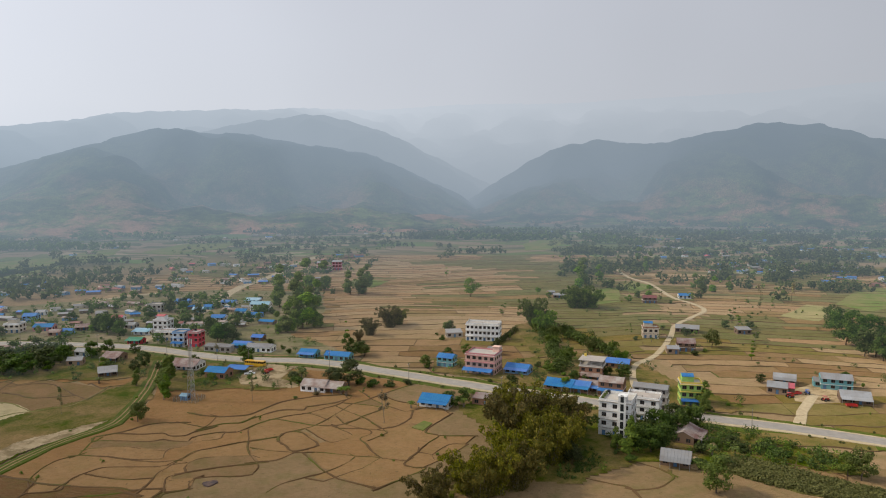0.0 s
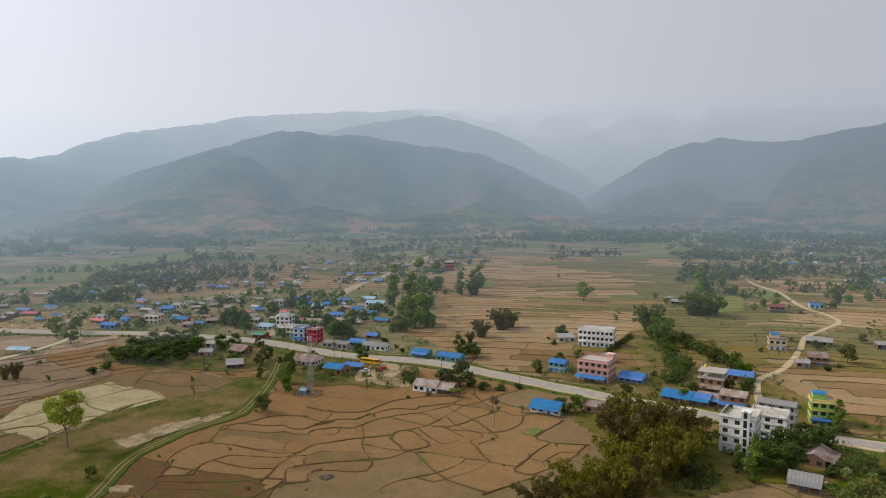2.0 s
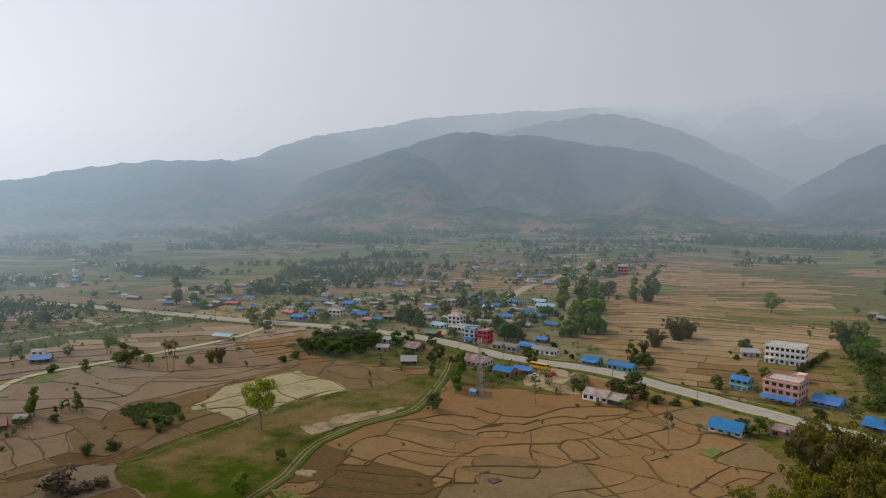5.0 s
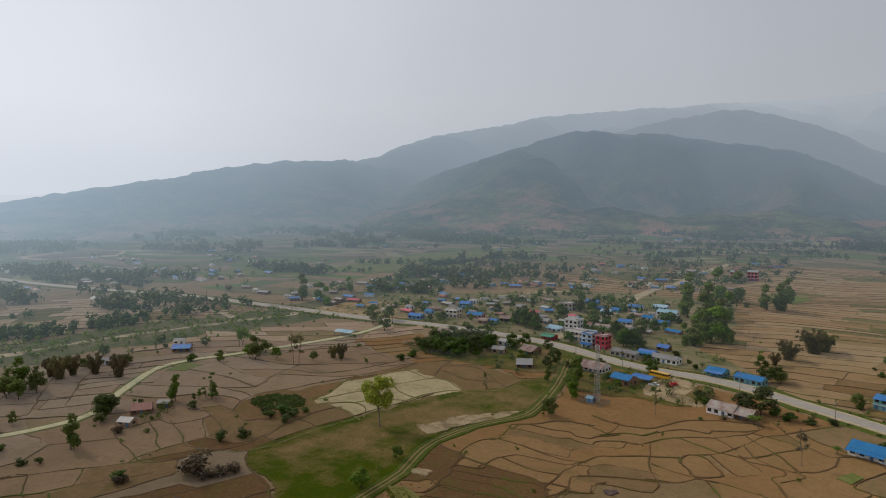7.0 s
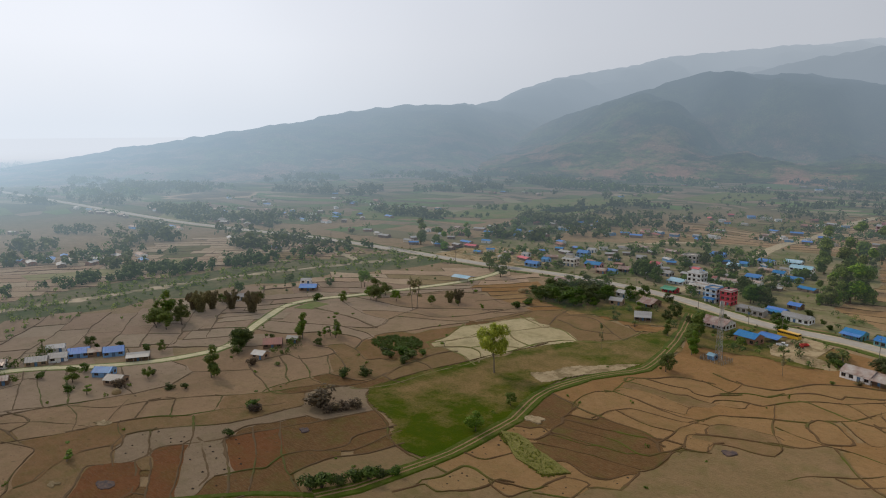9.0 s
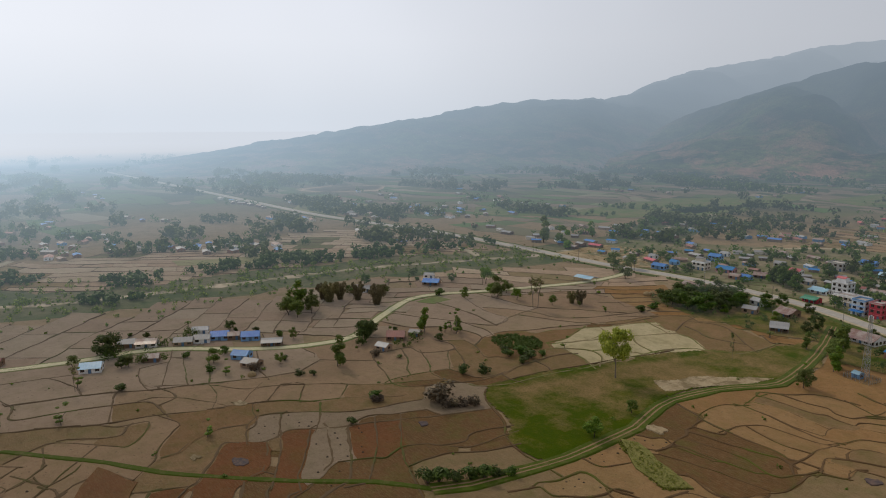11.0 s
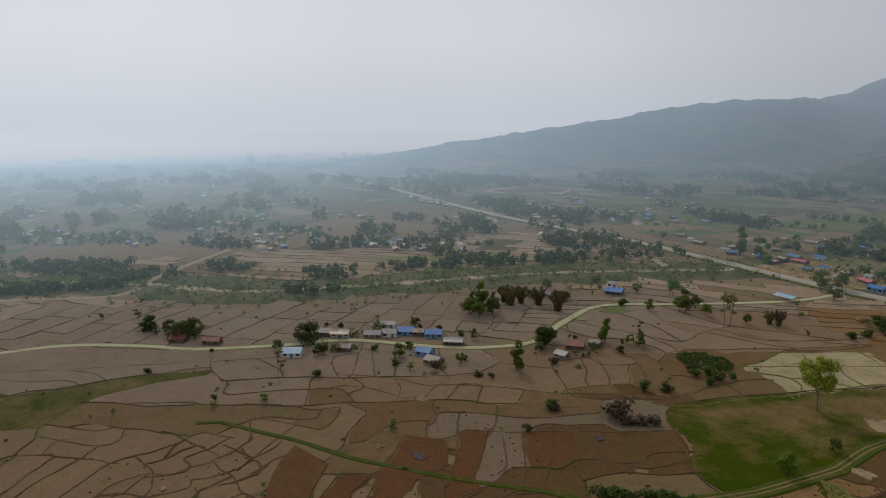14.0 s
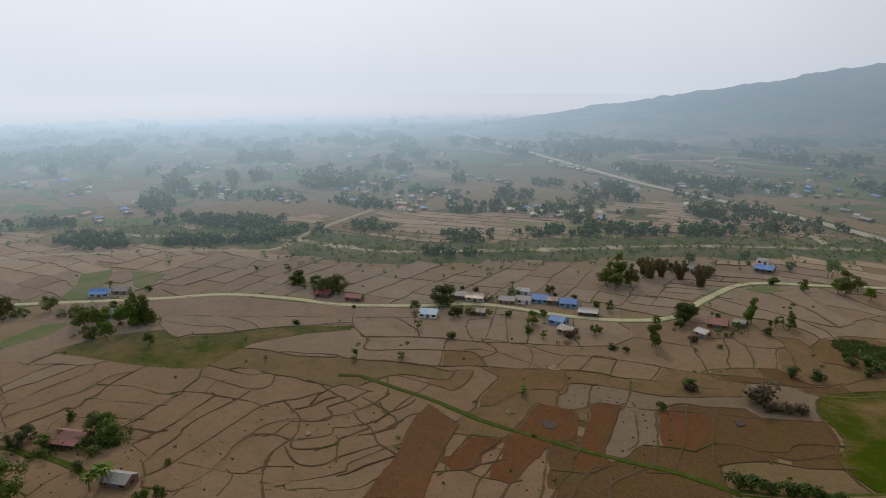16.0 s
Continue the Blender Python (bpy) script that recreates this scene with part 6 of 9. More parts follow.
def leaf_quads(centres, radii, counts, size, squash=0.8, top=0.15, droop=0.0, slim=1.0):
    """Corners and faces of many small bent leaf clumps on the skins of some balls."""
    vs, fs = [], []
    for c, r, n in zip(centres, radii, counts):
        d = rng.normal(size=(n, 3))
        d[:, 2] += top
        d /= np.linalg.norm(d, axis=1)[:, None]
        p = np.array(c) + d * (r * rng.uniform(0.55, 1.08, (n, 1))) * np.array([1, 1, squash])
        nrm = d + rng.normal(size=(n, 3)) * 0.32 + np.array([0, 0, 0.35])
        nrm /= np.linalg.norm(nrm, axis=1)[:, None]
        a = np.cross(nrm, rng.normal(size=(n, 3)))
        a /= np.linalg.norm(a, axis=1)[:, None] + 1e-9
        b = np.cross(nrm, a) * slim
        s = size * rng.uniform(0.55, 1.35, (n, 1))
        q = np.stack([p + a * s + b * s * 0.35, p + b * s * 0.9 - nrm * s * 0.3, p - a * s - b * s * 0.25, p - b * s * 0.8 + a * s * 0.2 - nrm * s * 0.25 - np.array([0, 0, droop]) * s], 1)
        vs.append(q.reshape(-1, 3))
    vs = np.concatenate(vs)
    fs = np.arange(len(vs)).reshape(-1, 4)
    return vs, fs


def leaf_mesh(name, vs, fs, mat):
    me = bpy.data.meshes.new(name)
    me.from_pydata(vs.tolist(), [], fs.tolist())
    me.materials.append(mat)
    return me


def limbs(bm, p, d, length, r, depth, tips, spread=0.6, n=6):
    """A tapered limb that forks."""
    q = p + d * length
    tube(bm, p, q, r, r * 0.68, n)
    if depth == 0:
        tips.append(q)
        return
    for _ in range(rndt.choice((2, 2, 3))):
        e = (d + Vector((rndt.uniform(-1, 1), rndt.uniform(-1, 1), rndt.uniform(-0.2, 0.7))) * spread).normalized()
        limbs(bm, q, e, length * rndt.uniform(0.55, 0.85), r * 0.62, depth - 1, tips, spread, max(4, n - 1))


rndt = random.Random(7)
# kind: trunk share, crown radius, limb depth, leaf size, leaves, leaf stuff, bark, label, category (all for a tree 10 m high)
KINDS = {
    "broad_tree": (0.14, 2.0, 3, 0.26, 1800, leaf_mid, bark, "broad leafy tree with a dense green crown", "tree"),
    "dark_tree": (0.10, 2.15, 3, 0.28, 1600, leaf_dark, bark, "dense dark green fruit tree", "tree"),
    "tall_tree": (0.16, 1.75, 3, 0.25, 1900, leaf_mid, bark_pale, "tall slender tree with a loose green crown", "tree"),
    "slim_tree": (0.22, 0.95, 2, 0.22, 560, leaf_mid, bark_pale, "young slim tree with thin foliage", "tree"),
    "fresh_tree": (0.34, 2.0, 3, 0.22, 4200, leaf_gold, bark_pale, "tree in fresh yellow-green leaf", "tree"),
    "bare_tree": (0.36, 0.8, 4, 0.22, 90, leaf_dry, bark_pale, "nearly leafless tree with thin branches", "tree"),
}


def grow(kind, x, y, rz):
    """A new tree of that kind, 10 m high."""
    share, rad, depth, size, count, leaf, wood, label, cat = KINDS[kind]
    tree = base(kind, x, y, -0.05, rz, label, cat)
    bm, tips = bmesh.new(), []
    foot = Vector((0, 0, 0))
    lean = Vector((rndt.uniform(-0.08, 0.08), rndt.uniform(-0.08, 0.08), 1)).normalized()
    limbs(bm, foot, lean, 10 * share, 0.24 if rad > 1 else 0.14, depth, tips, 0.62 if rad > 1.4 else 0.40)
    out_ = max(math.hypot(v.co.x, v.co.y) for v in bm.verts)
    for v in bm.verts:
        k_ = min(1.0, (3.0 if rad > 1.9 else 2.0) / out_)
        v.co.x, v.co.y, v.co.z = v.co.x * k_, v.co.y * k_, min(v.co.z, 8.6)
    link("trunk", bm, wood, tree)
    tips = tips or [Vector((0, 0, 8))]
    if rad > 1.9:
        balls = []
        for k in range(17):
            a, u = k * 2.4 + rndt.uniform(-0.5, 0.5), rndt.uniform(-0.85, 1.0)
            q = 3.3 * math.sqrt(max(0.05, 1 - u * u)) * rndt.uniform(0.45, 1.05)
            balls.append((math.cos(a) * q, math.sin(a) * q, 10 * share + 3.9 + u * 3.1))
        radii = [rndt.uniform(1.1, 2.0) for _ in balls]
    else:
        zs = [t.z for t in tips]
        lo, hi = min(zs), max(max(zs), min(zs) + 0.5)
        far_tip = max(math.hypot(t.x, t.y) for t in tips) or 1
        spread_ = min(1.2, (2.1 if rad > 1.2 else 1.2) / far_tip)
        balls = [(t.x * spread_, t.y * spread_, 10 * share * 1.15 + (9.2 - 10 * share * 1.15) * (t.z - lo) / (hi - lo)) for t in tips]
        radii = [rad * rndt.uniform(0.55, 1.0) * (1.05 - 0.35 * (b[2] / 10)) for b in balls]
    w = np.array(radii) ** 2
    counts = np.maximum(6, (count * w / w.sum()).astype(int))
    hang("crown", leaf_mesh("crown", *leaf_quads(balls, radii, counts, size), leaf), leaf, tree)
    return tree


def grow_bamboo(x, y, rz, leaf, label, fine=1.0):
    tree = base("bamboo_clump", x, y, -0.05, rz, label, "bamboo")
    bm, balls, radii = bmesh.new(), [], []
    for _ in range(30):
        a, r, h = rndt.uniform(0, 6.28), rndt.uniform(0.1, 1.3), rndt.uniform(5.0, 10)
        out = rndt.uniform(0.8, 3.2)
        p = Vector((math.cos(a) * r, math.sin(a) * r, 0))
        m = p + Vector((math.cos(a) * out * 0.35, math.sin(a) * out * 0.35, h * 0.62))
        q = p + Vector((math.cos(a) * out, math.sin(a) * out, h * 0.97))
        e = q + Vector((math.cos(a) * 0.9, math.sin(a) * 0.9, -0.6))
        tube(bm, p, m, 0.06, 0.05, 4)
        tube(bm, m, q, 0.05, 0.02, 4)
        for k in (0.16, 0.36, 0.52, 0.64, 0.75, 0.85, 0.94, 1.02, 1.1):
            c = p.lerp(m, k / 0.62) if k < 0.62 else m.lerp(q, (k - 0.62) / 0.38) if k <= 1 else e
            balls.append(tuple(c))
            radii.append(rndt.uniform(0.7, 1.15) * (1.2 - 0.5 * k))
    link("cane", bm, bark_pale, tree)
    hang("crown", leaf_mesh("crown", *leaf_quads(balls, radii, [int(13 * fine)] * len(balls), 0.30 / math.sqrt(fine), 1.2, 0.0, 1.6, 0.32), leaf), leaf, tree)
    return tree


def grow_bush(x, y, rz, leaf, label):
    bush = base("shrub", x, y, -0.03, rz, label, "shrub")
    bm = bmesh.new()
    balls = []
    for _ in range(9):
        a, r = rndt.uniform(0, 6.28), rndt.uniform(0, 3.6)
        c = Vector((math.cos(a) * r, math.sin(a) * r, rndt.uniform(2.5, 7.0)))
        tube(bm, (c.x * 0.2, c.y * 0.2, 0), c, 0.16, 0.06, 4)
        balls.append(tuple(c))
    link("stem", bm, bark, bush)
    hang("crown", leaf_mesh("crown", *leaf_quads(balls, [rndt.uniform(2.0, 3.0) for _ in balls], [64] * len(balls), 0.56, 0.85), leaf), leaf, bush)
    return bush


def grow_banana(x, y, rz):
    plant_ = base("banana_plant", x, y, -0.03, rz, "banana plants with long arching leaves", "plant")
    bm, lv = bmesh.new(), bmesh.new()
    for _ in range(3):
        p = Vector((rndt.uniform(-1.5, 1.5), rndt.uniform(-1.5, 1.5), 0))
        top = p + Vector((0, 0, rndt.uniform(4.5, 6)))
        tube(bm, p, top, 0.35, 0.22, 5)
        for k in range(8):
            a = k * 0.785 + rndt.uniform(-0.3, 0.3)
            d = Vector((math.cos(a), math.sin(a), 0))
            s = Vector((-d.y, d.x, 0)) * 0.55
            pts = [top, top + d * 1.5 + Vector((0, 0, 2.4)), top + d * 3.1 + Vector((0, 0, 2.5)), top + d * 4.4 + Vector((0, 0, 0.8))]
            row = [(lv.verts.new(q + s * f), lv.verts.new(q - s * f)) for q, f in zip(pts, (0.3, 1.0, 1.0, 0.15))]
            for u, v in zip(row, row[1:]):
                lv.faces.new((u[0], u[1], v[1], v[0]))
    link("stem", bm, bark_pale, plant_)
    link("foliage", lv, leaf_mid, plant_)
    return plant_


made_plants = {}


def plant(kind, x, y, h, wide=1.0, variants=3):
    """Sets a plant of that kind and height; each kind has a few shapes that repeat at other turns and sizes."""
    back = math.hypot(x, y) > 400
    key = (kind, rndt.randrange(variants), back)
    rz = rndt.uniform(0, 360)
    if key not in made_plants:
        if kind in KINDS:
            ob = grow(kind, x, y, rz)
        elif kind == "bamboo":
            ob = grow_bamboo(x, y, rz, leaf_bamboo, "large clump of yellowish feathery bamboo", 2.2)
        elif kind == "green_bamboo":
            ob = grow_bamboo(x, y, rz, leaf_mid, "clump of green feathery bamboo")
        elif kind == "dry_bamboo":
            ob = grow_bamboo(x, y, rz, leaf_dry, "withered brown bamboo clump")
        elif kind == "banana":
            ob = grow_banana(x, y, rz)
        elif kind == "dry_shrub":
            ob = grow_bush(x, y, rz, leaf_brown, "dry brown shrub in a field")
        elif kind == "fresh_shrub":
            ob = grow_bush(x, y, rz, leaf_fresh, "low bright green leafy shrub")
        else:
            ob = grow_bush(x, y, rz, leaf_dark, "low leafy green shrub")
        made_plants[key] = ob
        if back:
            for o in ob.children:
                if o.data.materials[0].name in leaf_hazed:
                    o.data.materials[0] = leaf_hazed[o.data.materials[0].name]
    else:
        ob = copy_thing(made_plants[key], pose(x, y, made_plants[key].location.z, 0, 0, rz))
    s = h * 1.2 / 10
    ob.scale = (s * wide, s * wide, s)
    return ob


def plants(kind, rows, wide=1.0, lush=1.0):
    for (x, y), h in rows:
        plant(kind, x, y, h * lush, wide * rndt.uniform(0.9, 1.1))


plants("broad_tree", [((21.0, 536.4), 13), ((141.3, 369.0), 9.5), ((76.9, 193.7), 10), ((122.6, 202.1), 9), ((120.1, 204.9), 7), ((-111.3, 253.7), 7.5), ((-132.3, 162.8), 6), ((-136.2, 186.6), 4.5)], 1.05)
plants("fresh_tree", [((-160.2, 208.8), 15.5)], 0.78)
plants("dark_tree", [((-40.4, 299.4), 11), ((-47.5, 302.8), 7), ((-208.2, 317.0), 9), ((-198.4, 315.8), 10), ((-190.8, 317.6), 10), ((-185.0, 325.6), 10), ((-184.2, 338.0), 9), ((-214.2, 335.1), 9), ((-208.9, 341.7), 10), ((-202.1, 349.3), 10), ((-196.8, 357.7), 9), ((-216.4, 321.0), 7), ((-208.4, 322.9), 8), ((-199.9, 325.1), 8), ((-193.9, 331.9), 9), ((-191.8, 342.6), 8), ((-187.2, 348.7), 7)], 1.3)
plants("dark_tree", [((-174.1, 347.4), 8), ((-171.0, 358.8), 7), ((-140.1, 330.2), 7), ((-141.2, 320.6), 6), ((-123.0, 383.6), 10), ((-119.4, 389.1), 9), ((-133.6, 403.8), 9), ((-192.6, 403.8), 11), ((-188.5, 406.9), 10), ((-201.4, 410.0), 9), ((-226.9, 431.4), 8), ((-186.1, 447.5), 9), ((-182.5, 471.0), 9), ((-154.9, 447.5), 9), ((-177.6, 483.6), 8), ((-122.8, 414.7), 9), ((-119.0, 431.4), 8), ((-157.0, 431.4), 7)], 1.0)
plants("dark_tree", [((227.3, 406.9), 13), ((215.3, 375.5), 14), ((229.3, 392.0), 15), ((210.8, 350.8), 13), ((216.4, 350.8), 13), ((214.6, 341.8), 13), ((239.7, 392.0), 13), ((238.7, 431.4), 12), ((236.9, 365.2), 13), ((217.9, 331.2), 12), ((-305.2, 67.7), 10), ((-310.1, 65.5), 8), ((-352.8, 3.0), 8), ((-343.0, 20.6), 7.5), ((-259.1, 161.5), 9), ((-258.3, 160.4), 9), ((-263.4, 166.9), 7)], 1.05)
plants("tall_tree", [((-113.3, 490.2), 16), ((-95.1, 449.4), 17), ((-83.5, 419.6), 15), ((-89.5, 406.9), 11), ((-110.5, 567.3), 18), ((-95.5, 567.3), 17), ((-87.9, 490.2), 14), ((-125.4, 552.8), 16), ((-71.7, 547.3), 13), ((-60.3, 547.3), 14), ((-62.0, 588.8), 13), ((-77.7, 422.9), 13), ((-103.9, 501.6), 16), ((-87.9, 459.0), 14), ((-96.7, 406.9), 9)], 1.2, 1.22)
plants("tall_tree", [((115.1, 598.6), 17), ((126.9, 644.7), 16), ((212.9, 731.1), 13), ((214.3, 783.5), 13), ((194.2, 685.2), 13), ((201.5, 547.3), 12), ((214.9, 558.5), 11), ((228.0, 564.3), 10), ((146.8, 531.2), 10), ((153.2, 520.9), 10), ((205.1, 576.3), 11), ((-399.8, 421.5), 15), ((-366.2, 408.5), 13), ((-374.9, 454.4), 11), ((-353.8, 398.3), 12), ((-381.8, 404.2), 15)], 1.2)
plants("dark_tree", [((36.5, 222.5), 11), ((40.5, 224.9), 10), ((31.7, 214.6), 11), ((40.0, 214.6), 7), ((27.0, 204.9), 8), ((30.5, 240.5), 9)], 0.85)
plants("tall_tree", [((59.4, 222.5), 10), ((56.8, 226.3), 7), ((63.1, 229.9), 9), ((-311.2, -65.5), 12), ((-306.0, -61.7), 12), ((-305.7, -66.7), 11), ((-320.9, 156.0), 10), ((-324.2, 163.7), 13), ((-318.7, 167.2), 9), ((-237.1, 134.2), 11), ((-251.6, 188.0), 10), ((101.1, 271.6), 9), ((98.5, 261.5), 8), ((-116.4, 293.4), 12), ((-119.9, 307.0), 10), ((-243.2, 200.6), 7)], 1.15)
plants("dark_tree", [((63.5, 224.9), 9), ((67.2, 223.9), 9), ((72.0, 225.9), 9), ((81.1, 239.4), 9), ((88.1, 245.0), 9), ((73.7, 237.7), 10), ((82.2, 249.1), 8), ((69.1, 235.0), 8), ((8.0, 274.5), 6), ((4.8, 270.2), 5), ((29.0, 296.0), 6), ((73.3, 311.7), 6), ((80.4, 309.9), 7), ((-44.9, 350.8), 8), ((-41.2, 355.5), 7), ((-50.5, 371.6), 7)], 1.0)
plants("slim_tree", [((215.0, 501.6), 7), ((220.0, 490.2), 7), ((228.8, 488.0), 7), ((178.9, 436.6), 9), ((170.5, 410.0), 9), ((182.1, 419.6), 9), ((169.3, 382.2), 10), ((158.4, 357.9), 9), ((151.3, 344.0), 9), ((-220.6, 278.7), 6), ((-235.9, 277.1), 6), ((-247.0, 303.4), 7), ((-244.6, 192.4), 7), ((-245.7, 195.4), 7), ((-241.0, 198.3), 10), ((-245.6, 199.1), 8), ((-111.8, 256.4), 8), ((-54.8, 392.0), 9), ((3.1, 652.4), 9), ((39.0, 459.0), 8)], 1.5)
plants("slim_tree", [((-248.5, 20.6), 6), ((-243.8, 37.2), 6), ((-207.0, 70.5), 5.5), ((-255.9, 96.2), 6), ((-381.4, -1.2), 8), ((-276.7, 48.9), 7), ((-236.8, 135.1), 9), ((-194.2, 196.4), 5), ((-157.7, 287.3), 5), ((-196.4, 221.1), 5), ((-352.2, 3.3), 9), ((-382.8, -0.3), 8), ((-384.4, -17.5), 6), ((-252.4, 21.3), 6), ((-247.4, 38.3), 6), ((-207.7, 71.1), 5), ((-256.6, -12.1), 4), ((-412.7, -66.4), 5), ((-254.9, 95.8), 6), ((-198.4, 127.5), 6), ((-183.6, 144.8), 8)], 1.9)
plants("bare_tree", [((225.1, 501.6), 14), ((250.5, 508.7), 15), ((-250.5, 257.5), 15), ((-21.3, 252.1), 11), ((-109.9, 341.8), 8), ((-75.9, 278.1), 9), ((-248.2, 258.6), 15), ((-143.6, 261.9), 8), ((-272.7, 47.3), 9)], 1.0)
plants("bamboo", [((15.3, 194.4), 12), ((19.9, 210.3), 13), ((23.1, 229.3), 15.5), ((28.1, 239.7), 15.5), ((35.3, 237.1), 14), ((41.5, 232.4), 12), ((26.7, 209.0), 13), ((33.0, 214.6), 13), ((39.0, 219.2), 11), ((10.3, 190.1), 11), ((6.5, 194.4), 10), ((-3.7, 185.6), 9), ((-0.6, 188.0), 8), ((-31.9, 422.9), 11), ((-27.3, 431.4), 9), ((-41.5, 400.8), 9), ((21.2, 197.0), 11), ((31.4, 224.9), 13), ((36.9, 224.9), 12)], 1.25)
plants("green_bamboo", [((55.3, 427.9), 15), ((58.1, 406.9), 12), ((96.5, 490.2), 14), ((89.8, 490.2), 12), ((103.2, 490.2), 12), ((62.4, 392.0), 7), ((57.6, 372.7), 6), ((60.5, 341.8), 6), ((76.7, 362.7), 6), ((84.8, 356.7), 6), ((86.4, 339.6), 5.5), ((43.7, 237.7), 11), ((40.8, 243.3), 11), ((-63.6, 552.8), 10)], 1.3)
plants("dry_bamboo", [((-306.3, 198.5), 10), ((-320.4, 195.5), 9), ((-326.3, 181.5), 10), ((-327.2, 188.9), 9), ((-240.3, 281.9), 7), ((-244.0, 279.9), 6), ((-333.4, 181.6), 8), ((-46.1, 384.9), 6)], 0.85)
plants("shrub", [((-35.1, 301.1), 3.5), ((-29.9, 297.7), 3.5), ((-22.6, 297.7), 3), ((-15.6, 301.1), 2.5), ((1.4, 280.3), 4), ((94.4, 228.8), 3.5), ((96.9, 224.9), 3.5), ((102.4, 224.9), 3.5), ((105.5, 222.0), 3), ((83.1, 223.4), 4), ((77.7, 210.3), 3.5), ((109.4, 219.2), 2.5), ((-66.1, 309.9), 4), ((-62.2, 302.8), 3.5), ((-202.8, 195.0), 3.5), ((-201.5, 199.8), 4), ((-196.2, 200.7), 3.5), ((-194.4, 194.1), 3), ((-208.7, 197.7), 3), ((-195.3, 206.1), 2.5)], 1.5)
plants("shrub", [((-142.0, 106.0), 4), ((-140.9, 109.0), 5), ((-136.3, 115.9), 4), ((-134.9, 120.0), 4.5), ((-131.5, 126.6), 3), ((-133.5, 123.4), 3), ((-137.6, 112.1), 3.5), ((-199.4, 127.0), 3.5), ((-186.8, 110.2), 2.5), ((-262.7, 60.4), 3), ((-262.6, 92.7), 3), ((-237.6, 117.8), 2.5), ((-233.7, 121.9), 2.5), ((-294.0, 0.2), 2.5), ((-195.0, 173.8), 4), ((-199.5, 166.5), 4), ((-301.1, 236.4), 4), ((-210.0, 293.2), 4), ((-210.4, 304.0), 4), ((-155.9, 327.0), 4)], 1.3)
plants("dry_shrub", [((-183.8, 143.4), 7), ((-177.6, 144.7), 3), ((-175.6, 147.5), 3.5), ((-174.0, 150.6), 3), ((-178.2, 141.9), 3), ((-238.0, 152.6), 3.5), ((-252.5, 106.4), 4), ((-196.8, 126.3), 3), ((88.2, 229.9), 3), ((-51.9, 286.4), 2)], 1.4)
plants("broad_tree", [((-308.7, -86.0), 9), ((-307.2, -79.6), 9), ((-309.0, -71.8), 8), ((-293.9, -80.5), 6), ((-291.7, -73.7), 7), ((-336.1, -106.4), 7), ((-329.5, -122.5), 9), ((-209.3, -59.4), 6.5), ((-207.1, -55.9), 7), ((-202.5, -53.8), 6), ((-204.2, -72.6), 4), ((-173.2, -72.3), 13), ((-334.8, 14.8), 8), ((-333.3, 21.4), 9), ((-282.0, -56.4), 5)], 1.1)
plants("broad_tree", [((-305.7, 274.7), 9), ((-290.4, 268.7), 8), ((-287.0, 242.5), 6), ((-282.5, 363.8), 11), ((-261.7, 348.2), 10), ((-278.2, 376.3), 9), ((-248.2, 269.4), 5), ((-281.8, 268.7), 7), ((-280.7, 256.6), 7), ((-275.5, 255.5), 8), ((-267.3, 262.4), 6), ((-309.8, 154.4), 8), ((-316.0, 152.8), 9), ((-311.8, 163.4), 9), ((51.4, 294.4), 5)], 1.1)
plants("dark_tree", [((-131.1, 396.2), 11), ((-122.1, 386.3), 10), ((-115.7, 385.3), 9), ((-198.5, 409.9), 10), ((-183.9, 399.7), 9), ((-94.3, 338.4), 7), ((4.1, 406.5), 7), ((-165.9, 411.1), 7)], 1.05)
plants("tall_tree", [((-91.3, 409.1), 15), ((-86.6, 419.0), 16), ((-83.0, 428.9), 14), ((-112.7, 286.0), 10), ((-112.0, 280.0), 9), ((-131.1, 299.2), 7), ((109.4, 580.4), 15), ((118.8, 591.2), 15), ((137.2, 616.0), 13)], 1.15)
plants("banana", [((-62.3, 309.9), 4.5), ((85.9, 220.1), 4), ((92.7, 220.1), 3.5), ((23.6, 288.8), 4), ((-64.5, 315.9), 4), ((-179.3, -51.6), 6), ((-178.3, -54.3), 5), ((-41.5, 286.4), 3.5)], 1.0)


def mass(name, label, places, h0, h1, leaf, per=60, size=0.95, squash=0.9):
    """Many small far trees or bushes in one mesh that nobody could count."""
    vs, fs, tv = [], [], bmesh.new()
    for x, y in places:
        h = rndt.uniform(h0, h1)
        k = rndt.randint(2, 4)
        cs, rs = [], []
        for _ in range(k):
            r = h * rndt.uniform(0.24, 0.46)
            cs.append((x + rndt.uniform(-0.36, 0.36) * h, y + rndt.uniform(-0.36, 0.36) * h, max(r * 0.75, h * rndt.uniform(0.22, 0.72))))
            rs.append(r)
        v, f = leaf_quads(cs, rs, [max(5, per // k)] * k, size * (0.5 + h / 16), squash)
        fs.append(f + sum(len(a) for a in vs))
        vs.append(v)
    me = leaf_mesh(name, np.concatenate(vs), np.concatenate(fs), leaf)
    return tagged(new(name, me), label, "trees", kind="stuff")


